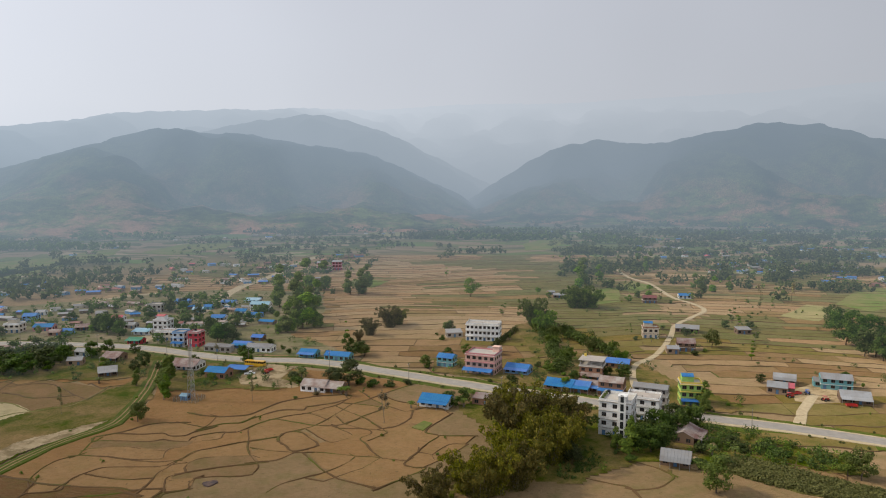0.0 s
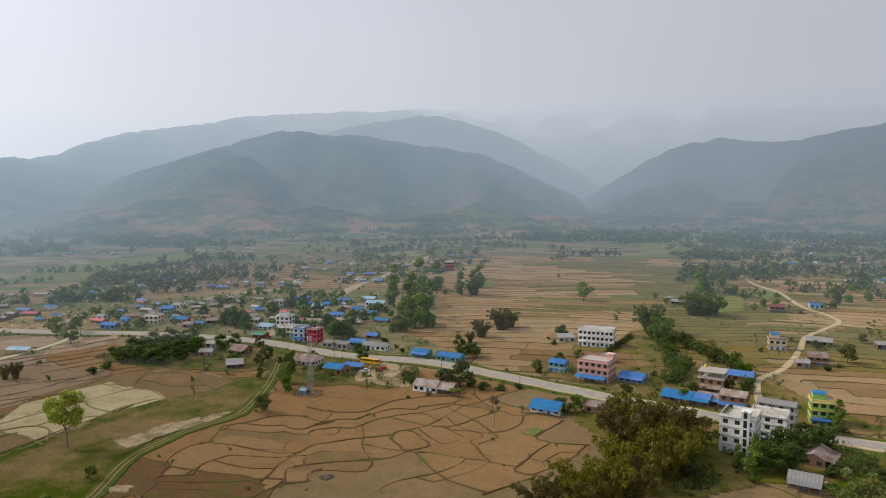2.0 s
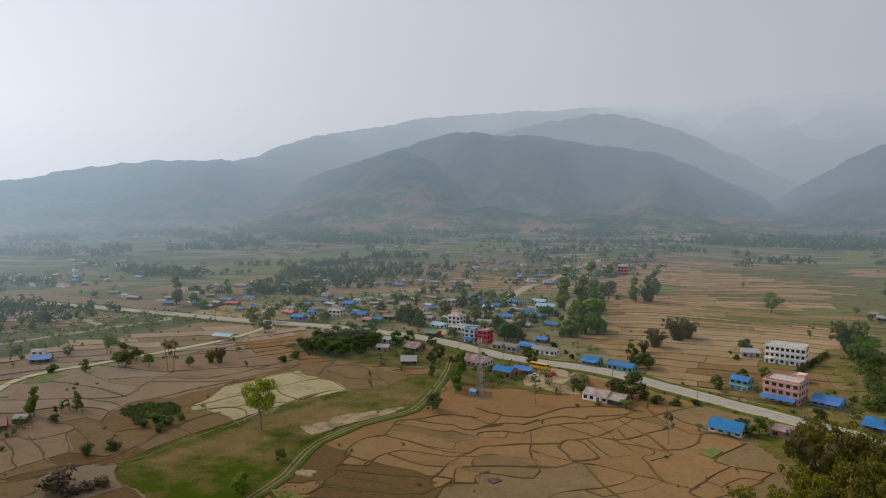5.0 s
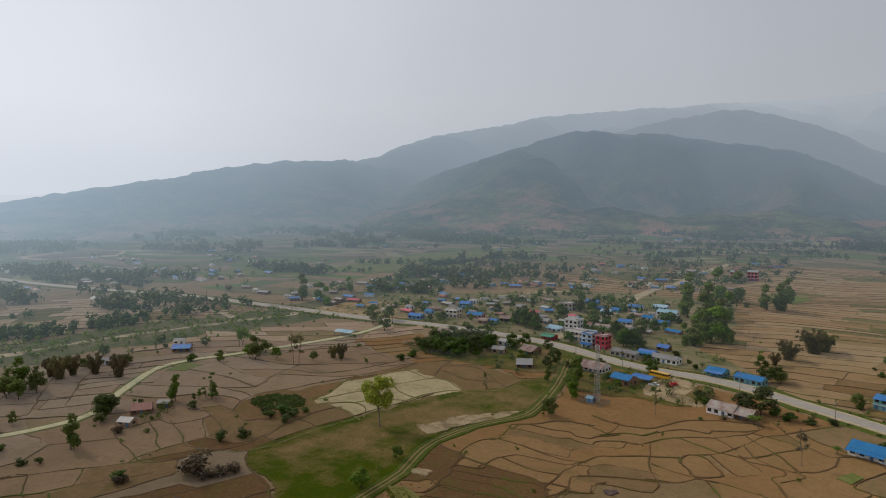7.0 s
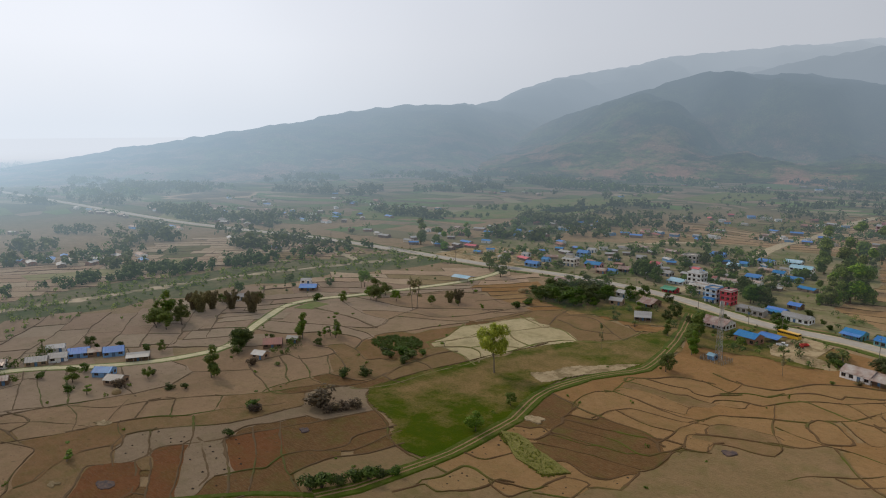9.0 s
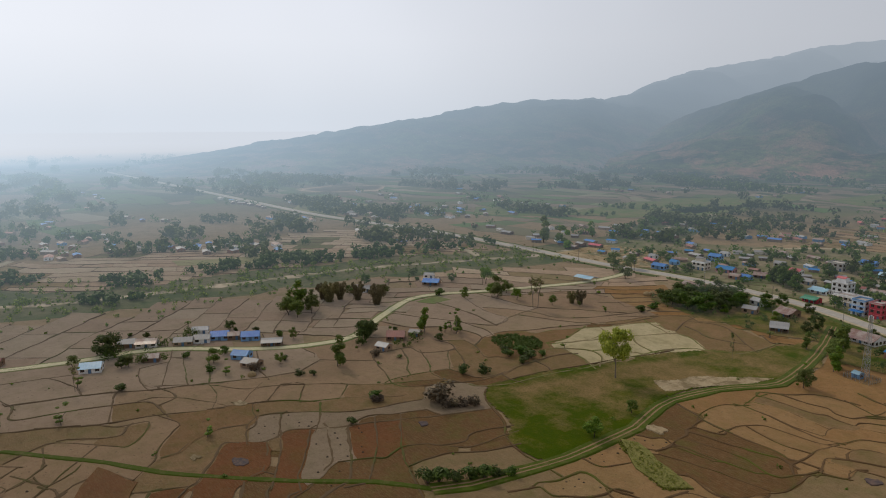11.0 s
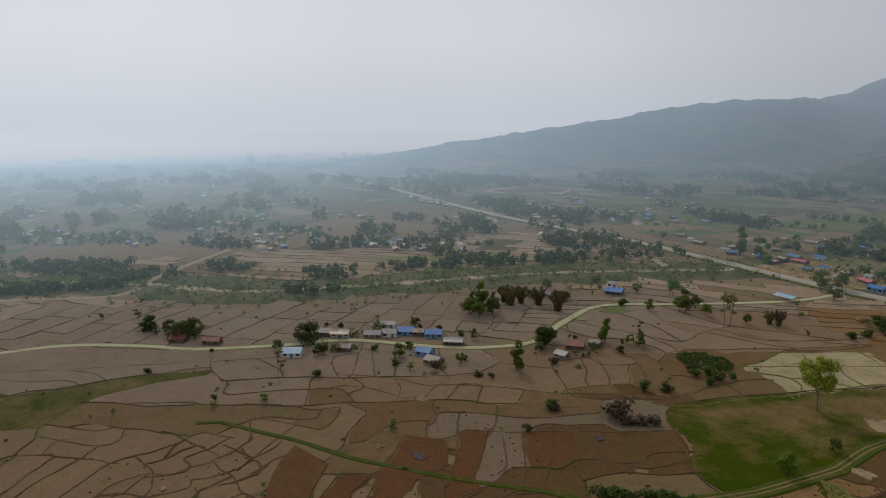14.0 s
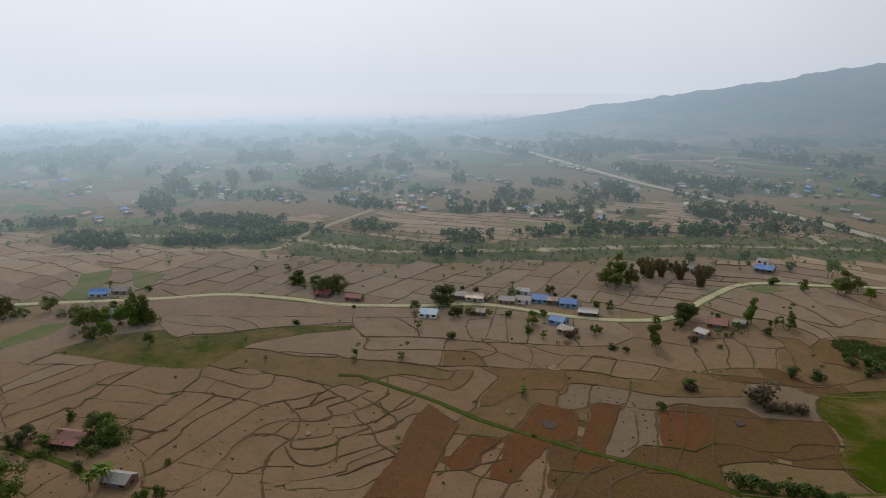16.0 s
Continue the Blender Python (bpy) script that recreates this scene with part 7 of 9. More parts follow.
def lines_of(n, r0, r1, a0, a1, long0, long1, keep=lambda x, y: True, seed=1):
    """Hedgerows and copses: short lines of places, mostly across the valley."""
    g, out = random.Random(seed), []
    for _ in range(n):
        r, a = math.sqrt(g.uniform(r0 * r0, r1 * r1)), radians(g.uniform(a0, a1))
        x, y, le, t = -r * math.sin(a), r * math.cos(a), g.uniform(long0, long1), g.gauss(0.1, 0.5)
        k = int(le / 5.5) + 1
        for i in range(k):
            px, py = x + math.cos(t) * i * 5.5 + g.gauss(0, 2.5), y + math.sin(t) * i * 5.5 + g.gauss(0, 2.5)
            if keep(px, py) and off_line(px, py, ROAD) > 11 and off_line(px, py, BYWAY) > 5 and off_line(px, py, LANE) > 5 and off_line(px, py, WEST_WAY) > 4:
                out.append((px, py))
    return out


BARE = [(-78, 362), (75, 312), (119, 412), (106, 588), (75, 800), (-50, 800), (-88, 600), (-75, 475)]
open_field = lambda x, y: not inside(x, y, BARE)


def wooded(x, y):
    """Woods keep to bands and leave wide open fields between them."""
    near_village = 0.2 if 400 < math.hypot(x, y) < 980 and 12 < math.degrees(math.atan2(-x, y)) < 52 else 0.0
    return open_field(x, y) and noise.noise(Vector((x * 0.0045, y * 0.0095, 3.0))) + 0.35 * noise.noise(Vector((x * 0.02, y * 0.02, 1.0))) > 0.02 + near_village


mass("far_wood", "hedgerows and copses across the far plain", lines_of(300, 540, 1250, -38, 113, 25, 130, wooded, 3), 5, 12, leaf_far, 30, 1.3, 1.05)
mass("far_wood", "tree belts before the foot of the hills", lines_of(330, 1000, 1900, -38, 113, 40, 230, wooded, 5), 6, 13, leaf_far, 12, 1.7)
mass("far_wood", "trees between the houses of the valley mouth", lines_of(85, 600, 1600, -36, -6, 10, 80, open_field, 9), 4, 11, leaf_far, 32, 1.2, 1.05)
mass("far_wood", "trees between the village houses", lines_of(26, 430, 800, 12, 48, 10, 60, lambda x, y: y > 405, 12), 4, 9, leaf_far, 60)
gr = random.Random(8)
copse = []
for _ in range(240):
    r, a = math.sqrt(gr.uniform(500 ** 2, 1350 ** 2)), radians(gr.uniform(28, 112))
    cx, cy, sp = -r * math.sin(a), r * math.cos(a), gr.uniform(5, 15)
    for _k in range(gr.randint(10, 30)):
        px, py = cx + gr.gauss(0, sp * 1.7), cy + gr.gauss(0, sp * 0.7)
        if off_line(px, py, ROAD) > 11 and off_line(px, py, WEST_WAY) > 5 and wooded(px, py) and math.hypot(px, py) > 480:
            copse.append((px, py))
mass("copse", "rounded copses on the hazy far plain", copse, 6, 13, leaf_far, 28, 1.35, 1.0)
thicket = []
for k in range(420):
    a, q = gr.uniform(0, 6.283), math.sqrt(gr.random())
    thicket.append((THICKET[0] + math.cos(a) * q * 12, THICKET[1] + math.sin(a) * q * 10))
mass("thicket", "low dense green thicket on a field", thicket, 0.7, 1.9, leaf_thicket, 60, 0.3)
river_scrub = []
for p in river_line:
    for _ in range(11):
        q = p + Vector((gr.gauss(0, 22), gr.gauss(0, 20), 0))
        if off_line(q.x, q.y, ROAD) > 9 and q.y < 370:
            river_scrub.append((q.x, q.y))
mass("scrub", "green scrub and young trees along the dry river", river_scrub, 1.0, 4.5, leaf_scrub, 36, 0.6)
banks = []
for (x0, y0), (x1, y1), n, sp in (((-491.6, -137.1), (-461.5, -100.6), 60, 7), ((-465.1, -70.1), (-464.0, -16.6), 70, 7), ((-535.0, -76.3), (-530.7, -25.8), 60, 9), ((-474.1, -9.5), (-480.6, 15.5), 46, 7), ((-513.6, -43.3), (-512.7, -9.5), 46, 8), ((-543.3, -173.3), (-538.8, -153.8), 24, 5), ((-482.2, 52.9), (-481.2, 66.6), 20, 6), ((-401.8, 84.9), (-397.9, 101.2), 14, 6),
                                  ((-447.2, 104.9), (-429.6, 114.5), 20, 8), ((-437.9, 159.9), (-439.8, 231.1), 50, 7), ((-423.4, 211.4), (-417.7, 288.6), 34, 6), ((-429.4, 258.9), (-406.1, 363.3), 40, 9), ((-612, 40), (-560, 75), 34, 10), ((-560, 130), (-500, 240), 60, 11), ((-700, -90), (-640, -40), 40, 14), ((-660, -20), (-610, 10), 26, 10), ((-735, 40), (-650, 80), 46, 14), ((-640, 110), (-590, 150), 30, 10)):
    for _ in range(n):
        k = gr.random()
        banks.append((x0 + (x1 - x0) * k + gr.gauss(0, sp), y0 + (y1 - y0) * k + gr.gauss(0, sp)))
mass("river_wood", "dark green tree belts along the river banks", [p for p in banks if off_line(*p, WEST_WAY) > 5], 3, 8.5, leaf_wood, 56, 1.0, 1.0)
yards = []
for x, y, n, sp in ((-329.4, -94.3, 16, 3.5), (-319.6, -85.9, 14, 3), (-322.0, -74.0, 18, 3.5), (-309.3, -63.7, 16, 3), (-303.5, -76.3, 6, 1.5), (-293.0, -79.8, 3, 0.8), (-330.5, -122.0, 22, 4), (-352.9, 2.8, 12, 2.2), (-338.7, 20.6, 12, 2.2), (-338.0, 11.0, 5, 1.5), (-304.0, 65.7, 16, 2.6), (-305.0, 88.0, 9, 3), (-291.0, 76.0, 8, 4), (-308.0, 103.0, 8, 4), (-328.3, 160.8, 16, 4), (-241.0, 172.0, 5, 2), (-204.4, -56.4, 18, 2.6), (-199.1, -59, 12, 2.5), (-201.2, -70.8, 12, 2.6)):
    for _ in range(n):
        yards.append((x + gr.gauss(0, sp), y + gr.gauss(0, sp)))
mass("yard_trees", "dense dark fruit trees and bushes round the lane houses", [p for p in yards if off_line(*p, LANE) > 4], 2, 6, leaf_thicket, 110, 0.34)
def belt(line, step, wide, seed):
    """Places along a hedge line, a few at every step."""
    g, out = random.Random(seed), []
    for a, b in zip(line, line[1:]):
        n = max(1, int(math.hypot(b[0] - a[0], b[1] - a[1]) / step))
        for k in range(n):
            for _ in range(3):
                out.append((a[0] + (b[0] - a[0]) * k / n + g.gauss(0, wide), a[1] + (b[1] - a[1]) * k / n + g.gauss(0, wide)))
    return [p for p in out if off_line(*p, ROAD) > 8]


mass("hedge", "dark green tree hedge between dry fields behind the shops", belt([(57.1, 423.7), (58.4, 402.7), (58.9, 379.0), (57.9, 357.5), (57.3, 336.7), (51.6, 322.2), (59.5, 319.1)], 4.0, 2.2, 61) + belt([(71.0, 414.5), (72.7, 386.8), (77.0, 377.2), (80.4, 364.8), (84.5, 352.8), (88.1, 346.7)], 3.2, 2.6, 62), 3, 7.5, leaf_thicket, 110, 0.42)
mass("hedge", "clipped dark hedge beside the white house", belt([(26.9, 372.0), (32.5, 384.4), (42.9, 414.9)], 1.5, 0.7, 63), 2, 3.6, leaf_dark, 60, 0.3)
verge = []
for p in roads[0]:
    for s in (1, -1):
        if -400 < p.x < 165 and gr.random() < 0.7:
            verge.append((p.x + gr.uniform(-2, 2), p.y + s * gr.uniform(6.5, 11)))
mass("verge_weeds", "low weeds and bushes on the road verge", verge, 0.6, 2.0, leaf_mid, 26, 0.55)
weeds = []
for k in range(170):
    r, a = gr.uniform(150, 540), radians(gr.uniform(-34, 110))
    x, y = -r * math.sin(a), r * math.cos(a)
    if off_line(x, y, ROAD) > 9 and off_line(x, y, LANE) > 4:
        weeds.append((x, y))
mass("field_weeds", "scattered small bushes on the field bunds", weeds, 0.5, 1.8, leaf_mid, 22, 0.5)


def sown(poly, n, seed, inset=0.0):
    """Places spread over a strip."""
    g, out = random.Random(seed), []
    xs, ys = [p[0] for p in poly], [p[1] for p in poly]
    while len(out) < n:
        x, y = g.uniform(min(xs), max(xs)), g.uniform(min(ys), max(ys))
        if inside(*wob((x, y), 2.0), poly):
            out.append((x, y))
    return out


mass("maize_plants", "standing maize plants with long leaves", sown(MAIZE, 3000, 5), 1.0, 1.8, leaf_maize, 8, 0.5, 1.7)
mass("crop_plants", "weedy yellow-green crop plants", sown(WEED_CROP, 900, 6), 0.3, 0.75, leaf_weed, 9, 0.42, 1.2)


def clumps(poly, n, per, seed):
    """Loose groups of trees spread over a stretch of land."""
    g, out = random.Random(seed), []
    for cx, cy in sown(poly, n, seed):
        for _ in range(g.randint(2, per)):
            px, py = cx + g.gauss(0, 11), cy + g.gauss(0, 6)
            if off_line(px, py, ROAD) > 11 and off_line(px, py, BYWAY) > 5 and off_line(px, py, NORTH_WAY) > 7:
                out.append((px, py))
    return out


GROVE_NORTH = [(-178.3, 552.8), (-73.1, 685.2), (-74.4, 997.3), (-216.1, 1218.1), (-383.3, 1064.9), (-295.0, 693.9)]
GROVE_EAST = [(126.4, 644.7), (221.3, 595.3), (326.2, 526.0), (657.4, 1015.7), (509.0, 1245.6), (298.7, 1274.4), (148.6, 1064.9)]
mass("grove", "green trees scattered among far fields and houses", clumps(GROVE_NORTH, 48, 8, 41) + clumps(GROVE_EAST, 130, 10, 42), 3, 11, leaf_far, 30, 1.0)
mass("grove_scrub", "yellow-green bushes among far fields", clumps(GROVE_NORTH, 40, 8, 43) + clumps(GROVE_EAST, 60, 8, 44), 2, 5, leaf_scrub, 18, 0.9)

# ---- houses ----
PAINT = {
    "white": (0.87, 0.86, 0.83), "beige": (0.70, 0.61, 0.48), "pink": (0.74, 0.50, 0.41), "teal": (0.16, 0.38, 0.40), "blue": (0.20, 0.38, 0.62), "green": (0.36, 0.60, 0.16), "brick": (0.30, 0.16, 0.10),
    "concrete": (0.42, 0.39, 0.35), "red": (0.52, 0.06, 0.08), "mud": (0.34, 0.24, 0.16), "wood": (0.20, 0.13, 0.085), "yellow": (0.66, 0.50, 0.10), "rose": (0.58, 0.26, 0.27)}
ROOF = {"blue": (0.018, 0.135, 0.42), "grey": (0.25, 0.255, 0.26), "rust": (0.19, 0.10, 0.075), "red": (0.50, 0.06, 0.09), "pale": (0.30, 0.31, 0.32), "green": (0.05, 0.24, 0.14), "sky": (0.25, 0.44, 0.56), "slab": (0.40, 0.37, 0.33), "thatch": (0.33, 0.24, 0.13), "tile": (0.26, 0.10, 0.075)}
near_paint = {k: plain_mat("plaster_" + k, v, 0.9, grain=0.9, dirt=0.45) for k, v in PAINT.items()}
def roof_mat(name, col, rough, fade, far=False):
    """Tin sheets, each laid at its own age: faded and rusted strips, streaks down the slope."""
    k = Mat(name, rough, 0.0, 0.35)
    c = k.mix(k.span(k.noise(0.22, 4, 0.6), 0.38, 0.66), col, fade)
    c = k.mix(k.span(k.noise(0.9, 6, 0.7), 0.5, 0.78, 0, 0.5), c, tuple(v * 0.62 for v in col))
    c = k.mix(k.span(k.noise(3.0, 5, 0.75), 0.52, 0.8, 0, 0.3), c, (0.24, 0.19, 0.15))
    k.colour(k.hue(c, h=k.span(k.chance(), 0, 1, 0.485, 0.51), s=k.span(k.chance(), 0, 1, 1.06, 0.88), v=k.span(k.chance(), 0, 1, 0.8, 1.15)))
    # far=True emits painted haze over the tin.
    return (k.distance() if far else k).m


FADE = {"blue": (0.035, 0.185, 0.44), "grey": (0.24, 0.225, 0.21), "rust": (0.34, 0.30, 0.27), "red": (0.40, 0.10, 0.11), "pale": (0.24, 0.23, 0.22), "green": (0.09, 0.25, 0.18), "sky": (0.36, 0.50, 0.58), "slab": (0.50, 0.44, 0.37), "thatch": (0.26, 0.19, 0.10), "tile": (0.19, 0.085, 0.065)}
near_roofing = {k: roof_mat("sheet_" + k, v, 0.5 if k not in ("slab", "thatch") else 0.95, FADE[k]) for k, v in ROOF.items()}
# The same paints and sheets with haze emission mixed in, for far houses.
hazed_paint = {k: plain_mat("hazed_plaster_" + k, v, 0.9, grain=0.5, far=True) for k, v in PAINT.items()}
hazed_roofing = {k: roof_mat("hazed_sheet_" + k, v, 0.7, FADE[k], True) for k, v in ROOF.items()}
glass = Mat("dark_window", 0.12, 0, 0.5).colour((0.03, 0.033, 0.035)).m
frame_wood = plain_mat("window_wood", (0.16, 0.09, 0.055), 0.6, grain=3)
trim_white = plain_mat("trim_white", (0.70, 0.69, 0.66), 0.7)
door_blue = plain_mat("shutter", (0.10, 0.20, 0.34), 0.5, grain=3)
tank_black = Mat("tank_plastic", 0.4).colour((0.015, 0.015, 0.017)).m
steel = plain_mat("grey_steel", (0.38, 0.39, 0.40), 0.45, 0.6)
cache = {}


def wall_run(bm, a, b, z0, z1, holes, inn=0.16):
    """One wall from a to b seen from outside (outside to the right of a->b), with real openings (s0, s1, zb, zt) and their reveals."""
    a, b = Vector((*a, 0)), Vector((*b, 0))
    d = (b - a).normalized()
    le = (b - a).length
    n = Vector((d.y, -d.x, 0))
    ss = sorted({0.0, le, *[h[0] for h in holes], *[h[1] for h in holes]})
    zz = sorted({z0, z1, *[h[2] for h in holes], *[h[3] for h in holes]})
    grid = {}

    def vert(s, z):
        if (s, z) not in grid:
            grid[s, z] = bm.verts.new(a + d * s + Vector((0, 0, z)))
        return grid[s, z]

    for s0, s1 in zip(ss, ss[1:]):
        for q0, q1 in zip(zz, zz[1:]):
            sm, zm = (s0 + s1) / 2, (q0 + q1) / 2
            if not any(h[0] < sm < h[1] and h[2] < zm < h[3] for h in holes):
                bm.faces.new((vert(s0, q0), vert(s1, q0), vert(s1, q1), vert(s0, q1)))
    for s0, s1, q0, q1 in holes:
        out = [a + d * s + Vector((0, 0, z)) for s, z in ((s0, q0), (s1, q0), (s1, q1), (s0, q1))]
        vo, vi = [bm.verts.new(p) for p in out], [bm.verts.new(p - n * inn) for p in out]
        for i in range(4):
            bm.faces.new((vo[i], vi[i], vi[(i + 1) % 4], vo[(i + 1) % 4]))


def window_at(parent, a, b, s0, s1, zb, zt, wood, door=False, inn=0.16):
    """A window or door in its opening: frame, and its pane or leaf as a part of the frame."""
    a, b = Vector((*a, 0)), Vector((*b, 0))
    d = (b - a).normalized()
    ang = math.degrees(math.atan2(d.y, d.x))
    w, h = round(s1 - s0, 2), round(zt - zb, 2)
    key = (w, h, door, wood.name)
    if key not in cache:
        bm = bmesh.new()
        t = 0.09
        xs = [0, t, w - t, w] if door else [0, t, w / 2 - 0.04, w / 2 + 0.04, w - t, w]
        zs = [0, h - t, h] if door else [0, t, h - t, h]
        grid = {(i, j): bm.verts.new((xx, 0.02, zz)) for i, xx in enumerate(xs) for j, zz in enumerate(zs)}
        for i in range(len(xs) - 1):
            for j in range(len(zs) - 1):
                hole = (i == 1 and j == 0) if door else (i in (1, 3) and j == 1)
                if not hole:
                    bm.faces.new((grid[i, j], grid[i + 1, j], grid[i + 1, j + 1], grid[i, j + 1]))
        out = bmesh.ops.extrude_face_region(bm, geom=bm.faces[:])
        bmesh.ops.translate(bm, vec=(0, 0.1, 0), verts=[g for g in out["geom"] if isinstance(g, bmesh.types.BMVert)])
        bmesh.ops.recalc_face_normals(bm, faces=bm.faces)
        me = bpy.data.meshes.new("frame")
        bm.to_mesh(me)
        bm.free()
        bm = bmesh.new()
        box(bm, t, 0.06, 0 if door else t, w - t, 0.09, h - t)
        mp = bpy.data.meshes.new("pane")
        bm.to_mesh(mp)
        bm.free()
        cache[key] = (me, mp)
    me, mp = cache[key]
    ob = hang("door" if door else "window", me, wood, parent)
    o = a + d * s0
    ob.matrix_basis = pose(o.x, o.y, zb, 0, 0, ang)
    hang("leaf" if door else "pane", mp, door_blue if door else glass, ob)
    return ob


def sheet(rows, t, ribs):
    """A closed tin sheet through rows of (y, z) lines along x; rows: list of (x list, y, z). The top is pressed into ribs."""
    bm = bmesh.new()
    top, low = [], []
    for xs, y, z in rows:
        top.append([bm.verts.new((x, y, z + t + (0.09 if ribs and i % 3 == 1 else 0))) for i, x in enumerate(xs)])
        low.append([bm.verts.new((x, y, z)) for x in (xs[0], xs[-1])])
    for a, b in zip(top, top[1:]):
        for i in range(len(a) - 1):
            bm.faces.new((a[i], a[i + 1], b[i + 1], b[i]))
    for a, b in zip(low, low[1:]):
        bm.faces.new((b[0], b[1], a[1], a[0]))
    for k in range(len(rows) - 1):
        bm.faces.new((low[k][0], top[k][0], top[k + 1][0], low[k + 1][0]))
        bm.faces.new((low[k + 1][1], top[k + 1][-1], top[k][-1], low[k][1]))
    bm.faces.new((low[0][0], low[0][1], *top[0][::-1]))
    bm.faces.new((low[-1][1], low[-1][0], *top[-1]))
    bmesh.ops.recalc_face_normals(bm, faces=bm.faces)
    return bm


def columns(hx, ribs):
    if not ribs:
        return [-hx, hx]
    n = max(2, int(2 * hx / 0.95))
    xs = []
    for i in range(n):
        x = -hx + 2 * hx * (i + 0.5) / n
        xs += [x - 0.11, x, x + 0.11]
    return xs


def roof_gable(w, d, z, rise, over, ribs=True):
    hx, hy = w / 2 + over, d / 2 + over
    drop = rise * over / (d / 2)
    xs = columns(hx, ribs)
    return sheet([(xs, -hy, z - drop), (xs, 0, z + rise), (xs, hy, z - drop)], 0.07, ribs)


def roof_shed(w, d, z, rise, over, ribs=True):
    hx, hy = w / 2 + over, d / 2 + over
    xs = columns(hx, ribs)
    return sheet([(xs, -hy, z), (xs, hy, z + rise)], 0.07, ribs)


def house(x, y, rz, w, d, storeys, wall, roof, kind="gable", label="", win=2.6, high=2.9, rise=None, sides=True, trim="", awning="", extra=(), rail=False, name="house"):
    """A house at x, y with its long side w along rz. kind: gable, shed, flat or frame (bare concrete storeys). extra: stair room, tank, rods, tin room."""
    if y > 370 and (x < 0 or y > 480):
        w, d, high = w * 0.74, d * 0.8, high * 0.86
    ob = base(name, x, y, 0.0, rz, label, "house")
    H = storeys * high
    bm = bmesh.new()
    hx, hy = w / 2, d / 2
    paint, roofing = (hazed_paint, hazed_roofing) if math.hypot(x, y) > 430 else (near_paint, near_roofing)
    corners = [(-hx, -hy), (hx, -hy), (hx, hy), (-hx, hy)]
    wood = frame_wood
    openings = []
    for i in range(4):
        a, b = corners[i], corners[(i + 1) % 4]
        le = w if i % 2 == 0 else d
        n = max(1, int(le / win)) if (i % 2 == 0 or sides) else 0
        holes = []
        for s in range(storeys):
            for k in range(n):
                c = le * (k + 0.5) / n
                door = s == 0 and i == 0 and (k == n // 2 or storeys > 1 and k % 2 == 0)
                half = 0.6 if door else min(0.8, le / n * 0.31)
                holes.append((c - half, c + half, s * high + (0.03 if door else 0.85), s * high + (2.1 if door else min(2.3, high - 0.35)), door))
        wall_run(bm, a, b, 0, H, [h[:4] for h in holes])
        openings += [(a, b, h) for h in holes]
    if kind == "gable":
        rise = rise or d * 0.22
        for sx in (-hx, hx):
            v = [bm.verts.new(p) for p in ((sx, -hy, H), (sx, hy, H), (sx, 0, H + rise))]
            bm.faces.new(v if sx > 0 else v[::-1])
    elif kind == "shed":
        rise = rise or d * 0.16
        over = 0.45
        k0, k1 = rise * over / (d + 2 * over), rise * (d + over) / (d + 2 * over)
        v = {p: bm.verts.new(p) for p in ((-hx, -hy, H), (hx, -hy, H), (-hx, hy, H), (hx, hy, H), (-hx, -hy, H + k0), (hx, -hy, H + k0), (-hx, hy, H + k1), (hx, hy, H + k1))}
        for q in (((-hx, -hy, H), (hx, -hy, H), (hx, -hy, H + k0), (-hx, -hy, H + k0)), ((hx, hy, H), (-hx, hy, H), (-hx, hy, H + k1), (hx, hy, H + k1)), ((hx, -hy, H), (hx, hy, H), (hx, hy, H + k1), (hx, -hy, H + k0)), ((-hx, hy, H), (-hx, -hy, H), (-hx, -hy, H + k0), (-hx, hy, H + k1))):
            bm.faces.new([v[p] for p in q])
    link("wall", bm, paint[wall], ob)
    for a, b, h in openings:
        window_at(ob, a, b, *h[:4], wood, h[4])
    if kind == "gable":
        link("roof", roof_gable(w, d, H, rise, 0.55), roofing[roof], ob)
    elif kind == "shed":
        link("roof", roof_shed(w, d, H, rise, 0.45), roofing[roof], ob)
    else:
        bm = bmesh.new()
        box(bm, -hx - 0.35, -hy - 0.35, H - 0.02, hx + 0.35, hy + 0.35, H + 0.16)
        link("roof", bm, roofing["slab"], ob)
        bm = bmesh.new()
        t, q = 0.14, 0.85
        for x0, y0, x1, y1 in ((-hx, -hy, hx, -hy + t), (-hx, hy - t, hx, hy), (-hx, -hy + t, -hx + t, hy - t), (hx - t, -hy + t, hx, hy - t)):
            box(bm, x0, y0, H + 0.16, x1, y1, H + q)
        link("parapet", bm, paint[trim or wall], ob)
    for s in range(1, storeys + (kind == "flat")):
        bm = bmesh.new()
        z = s * high
        for x0, y0, x1, y1 in ((-hx - 0.3, -hy - 0.9 if rail else -hy - 0.22, hx + 0.3, -hy), (-hx - 0.22, hy, hx + 0.22, hy + 0.22), (hx, -hy, hx + 0.22, hy), (-hx - 0.22, -hy, -hx, hy)):
            box(bm, x0, y0, z - 0.14, x1, y1, z - 0.025)
        link("ledge", bm, paint[trim] if trim else trim_white if wall != "white" else roofing["slab"], ob)
        if rail and s < storeys:
            bm = bmesh.new()
            box(bm, -hx - 0.3, -hy - 0.9, z + 0.75, hx + 0.3, -hy - 0.84, z + 0.82)
            for k in range(int(w / 0.6) + 1):
                xx = -hx - 0.25 + k * 0.6
                box(bm, xx, -hy - 0.89, z - 0.03, xx + 0.06, -hy - 0.85, z + 0.76)
            link("balcony_rail", bm, paint[trim] if trim else trim_white, ob)
    if not awning and kind == "gable" and storeys == 1 and w >= 8 and int(abs(x) * 3) % 3:
        awning = roof
    if awning:
        bm = roof_shed(w + 0.6, 2.6, 0, 0.55, 0.1)
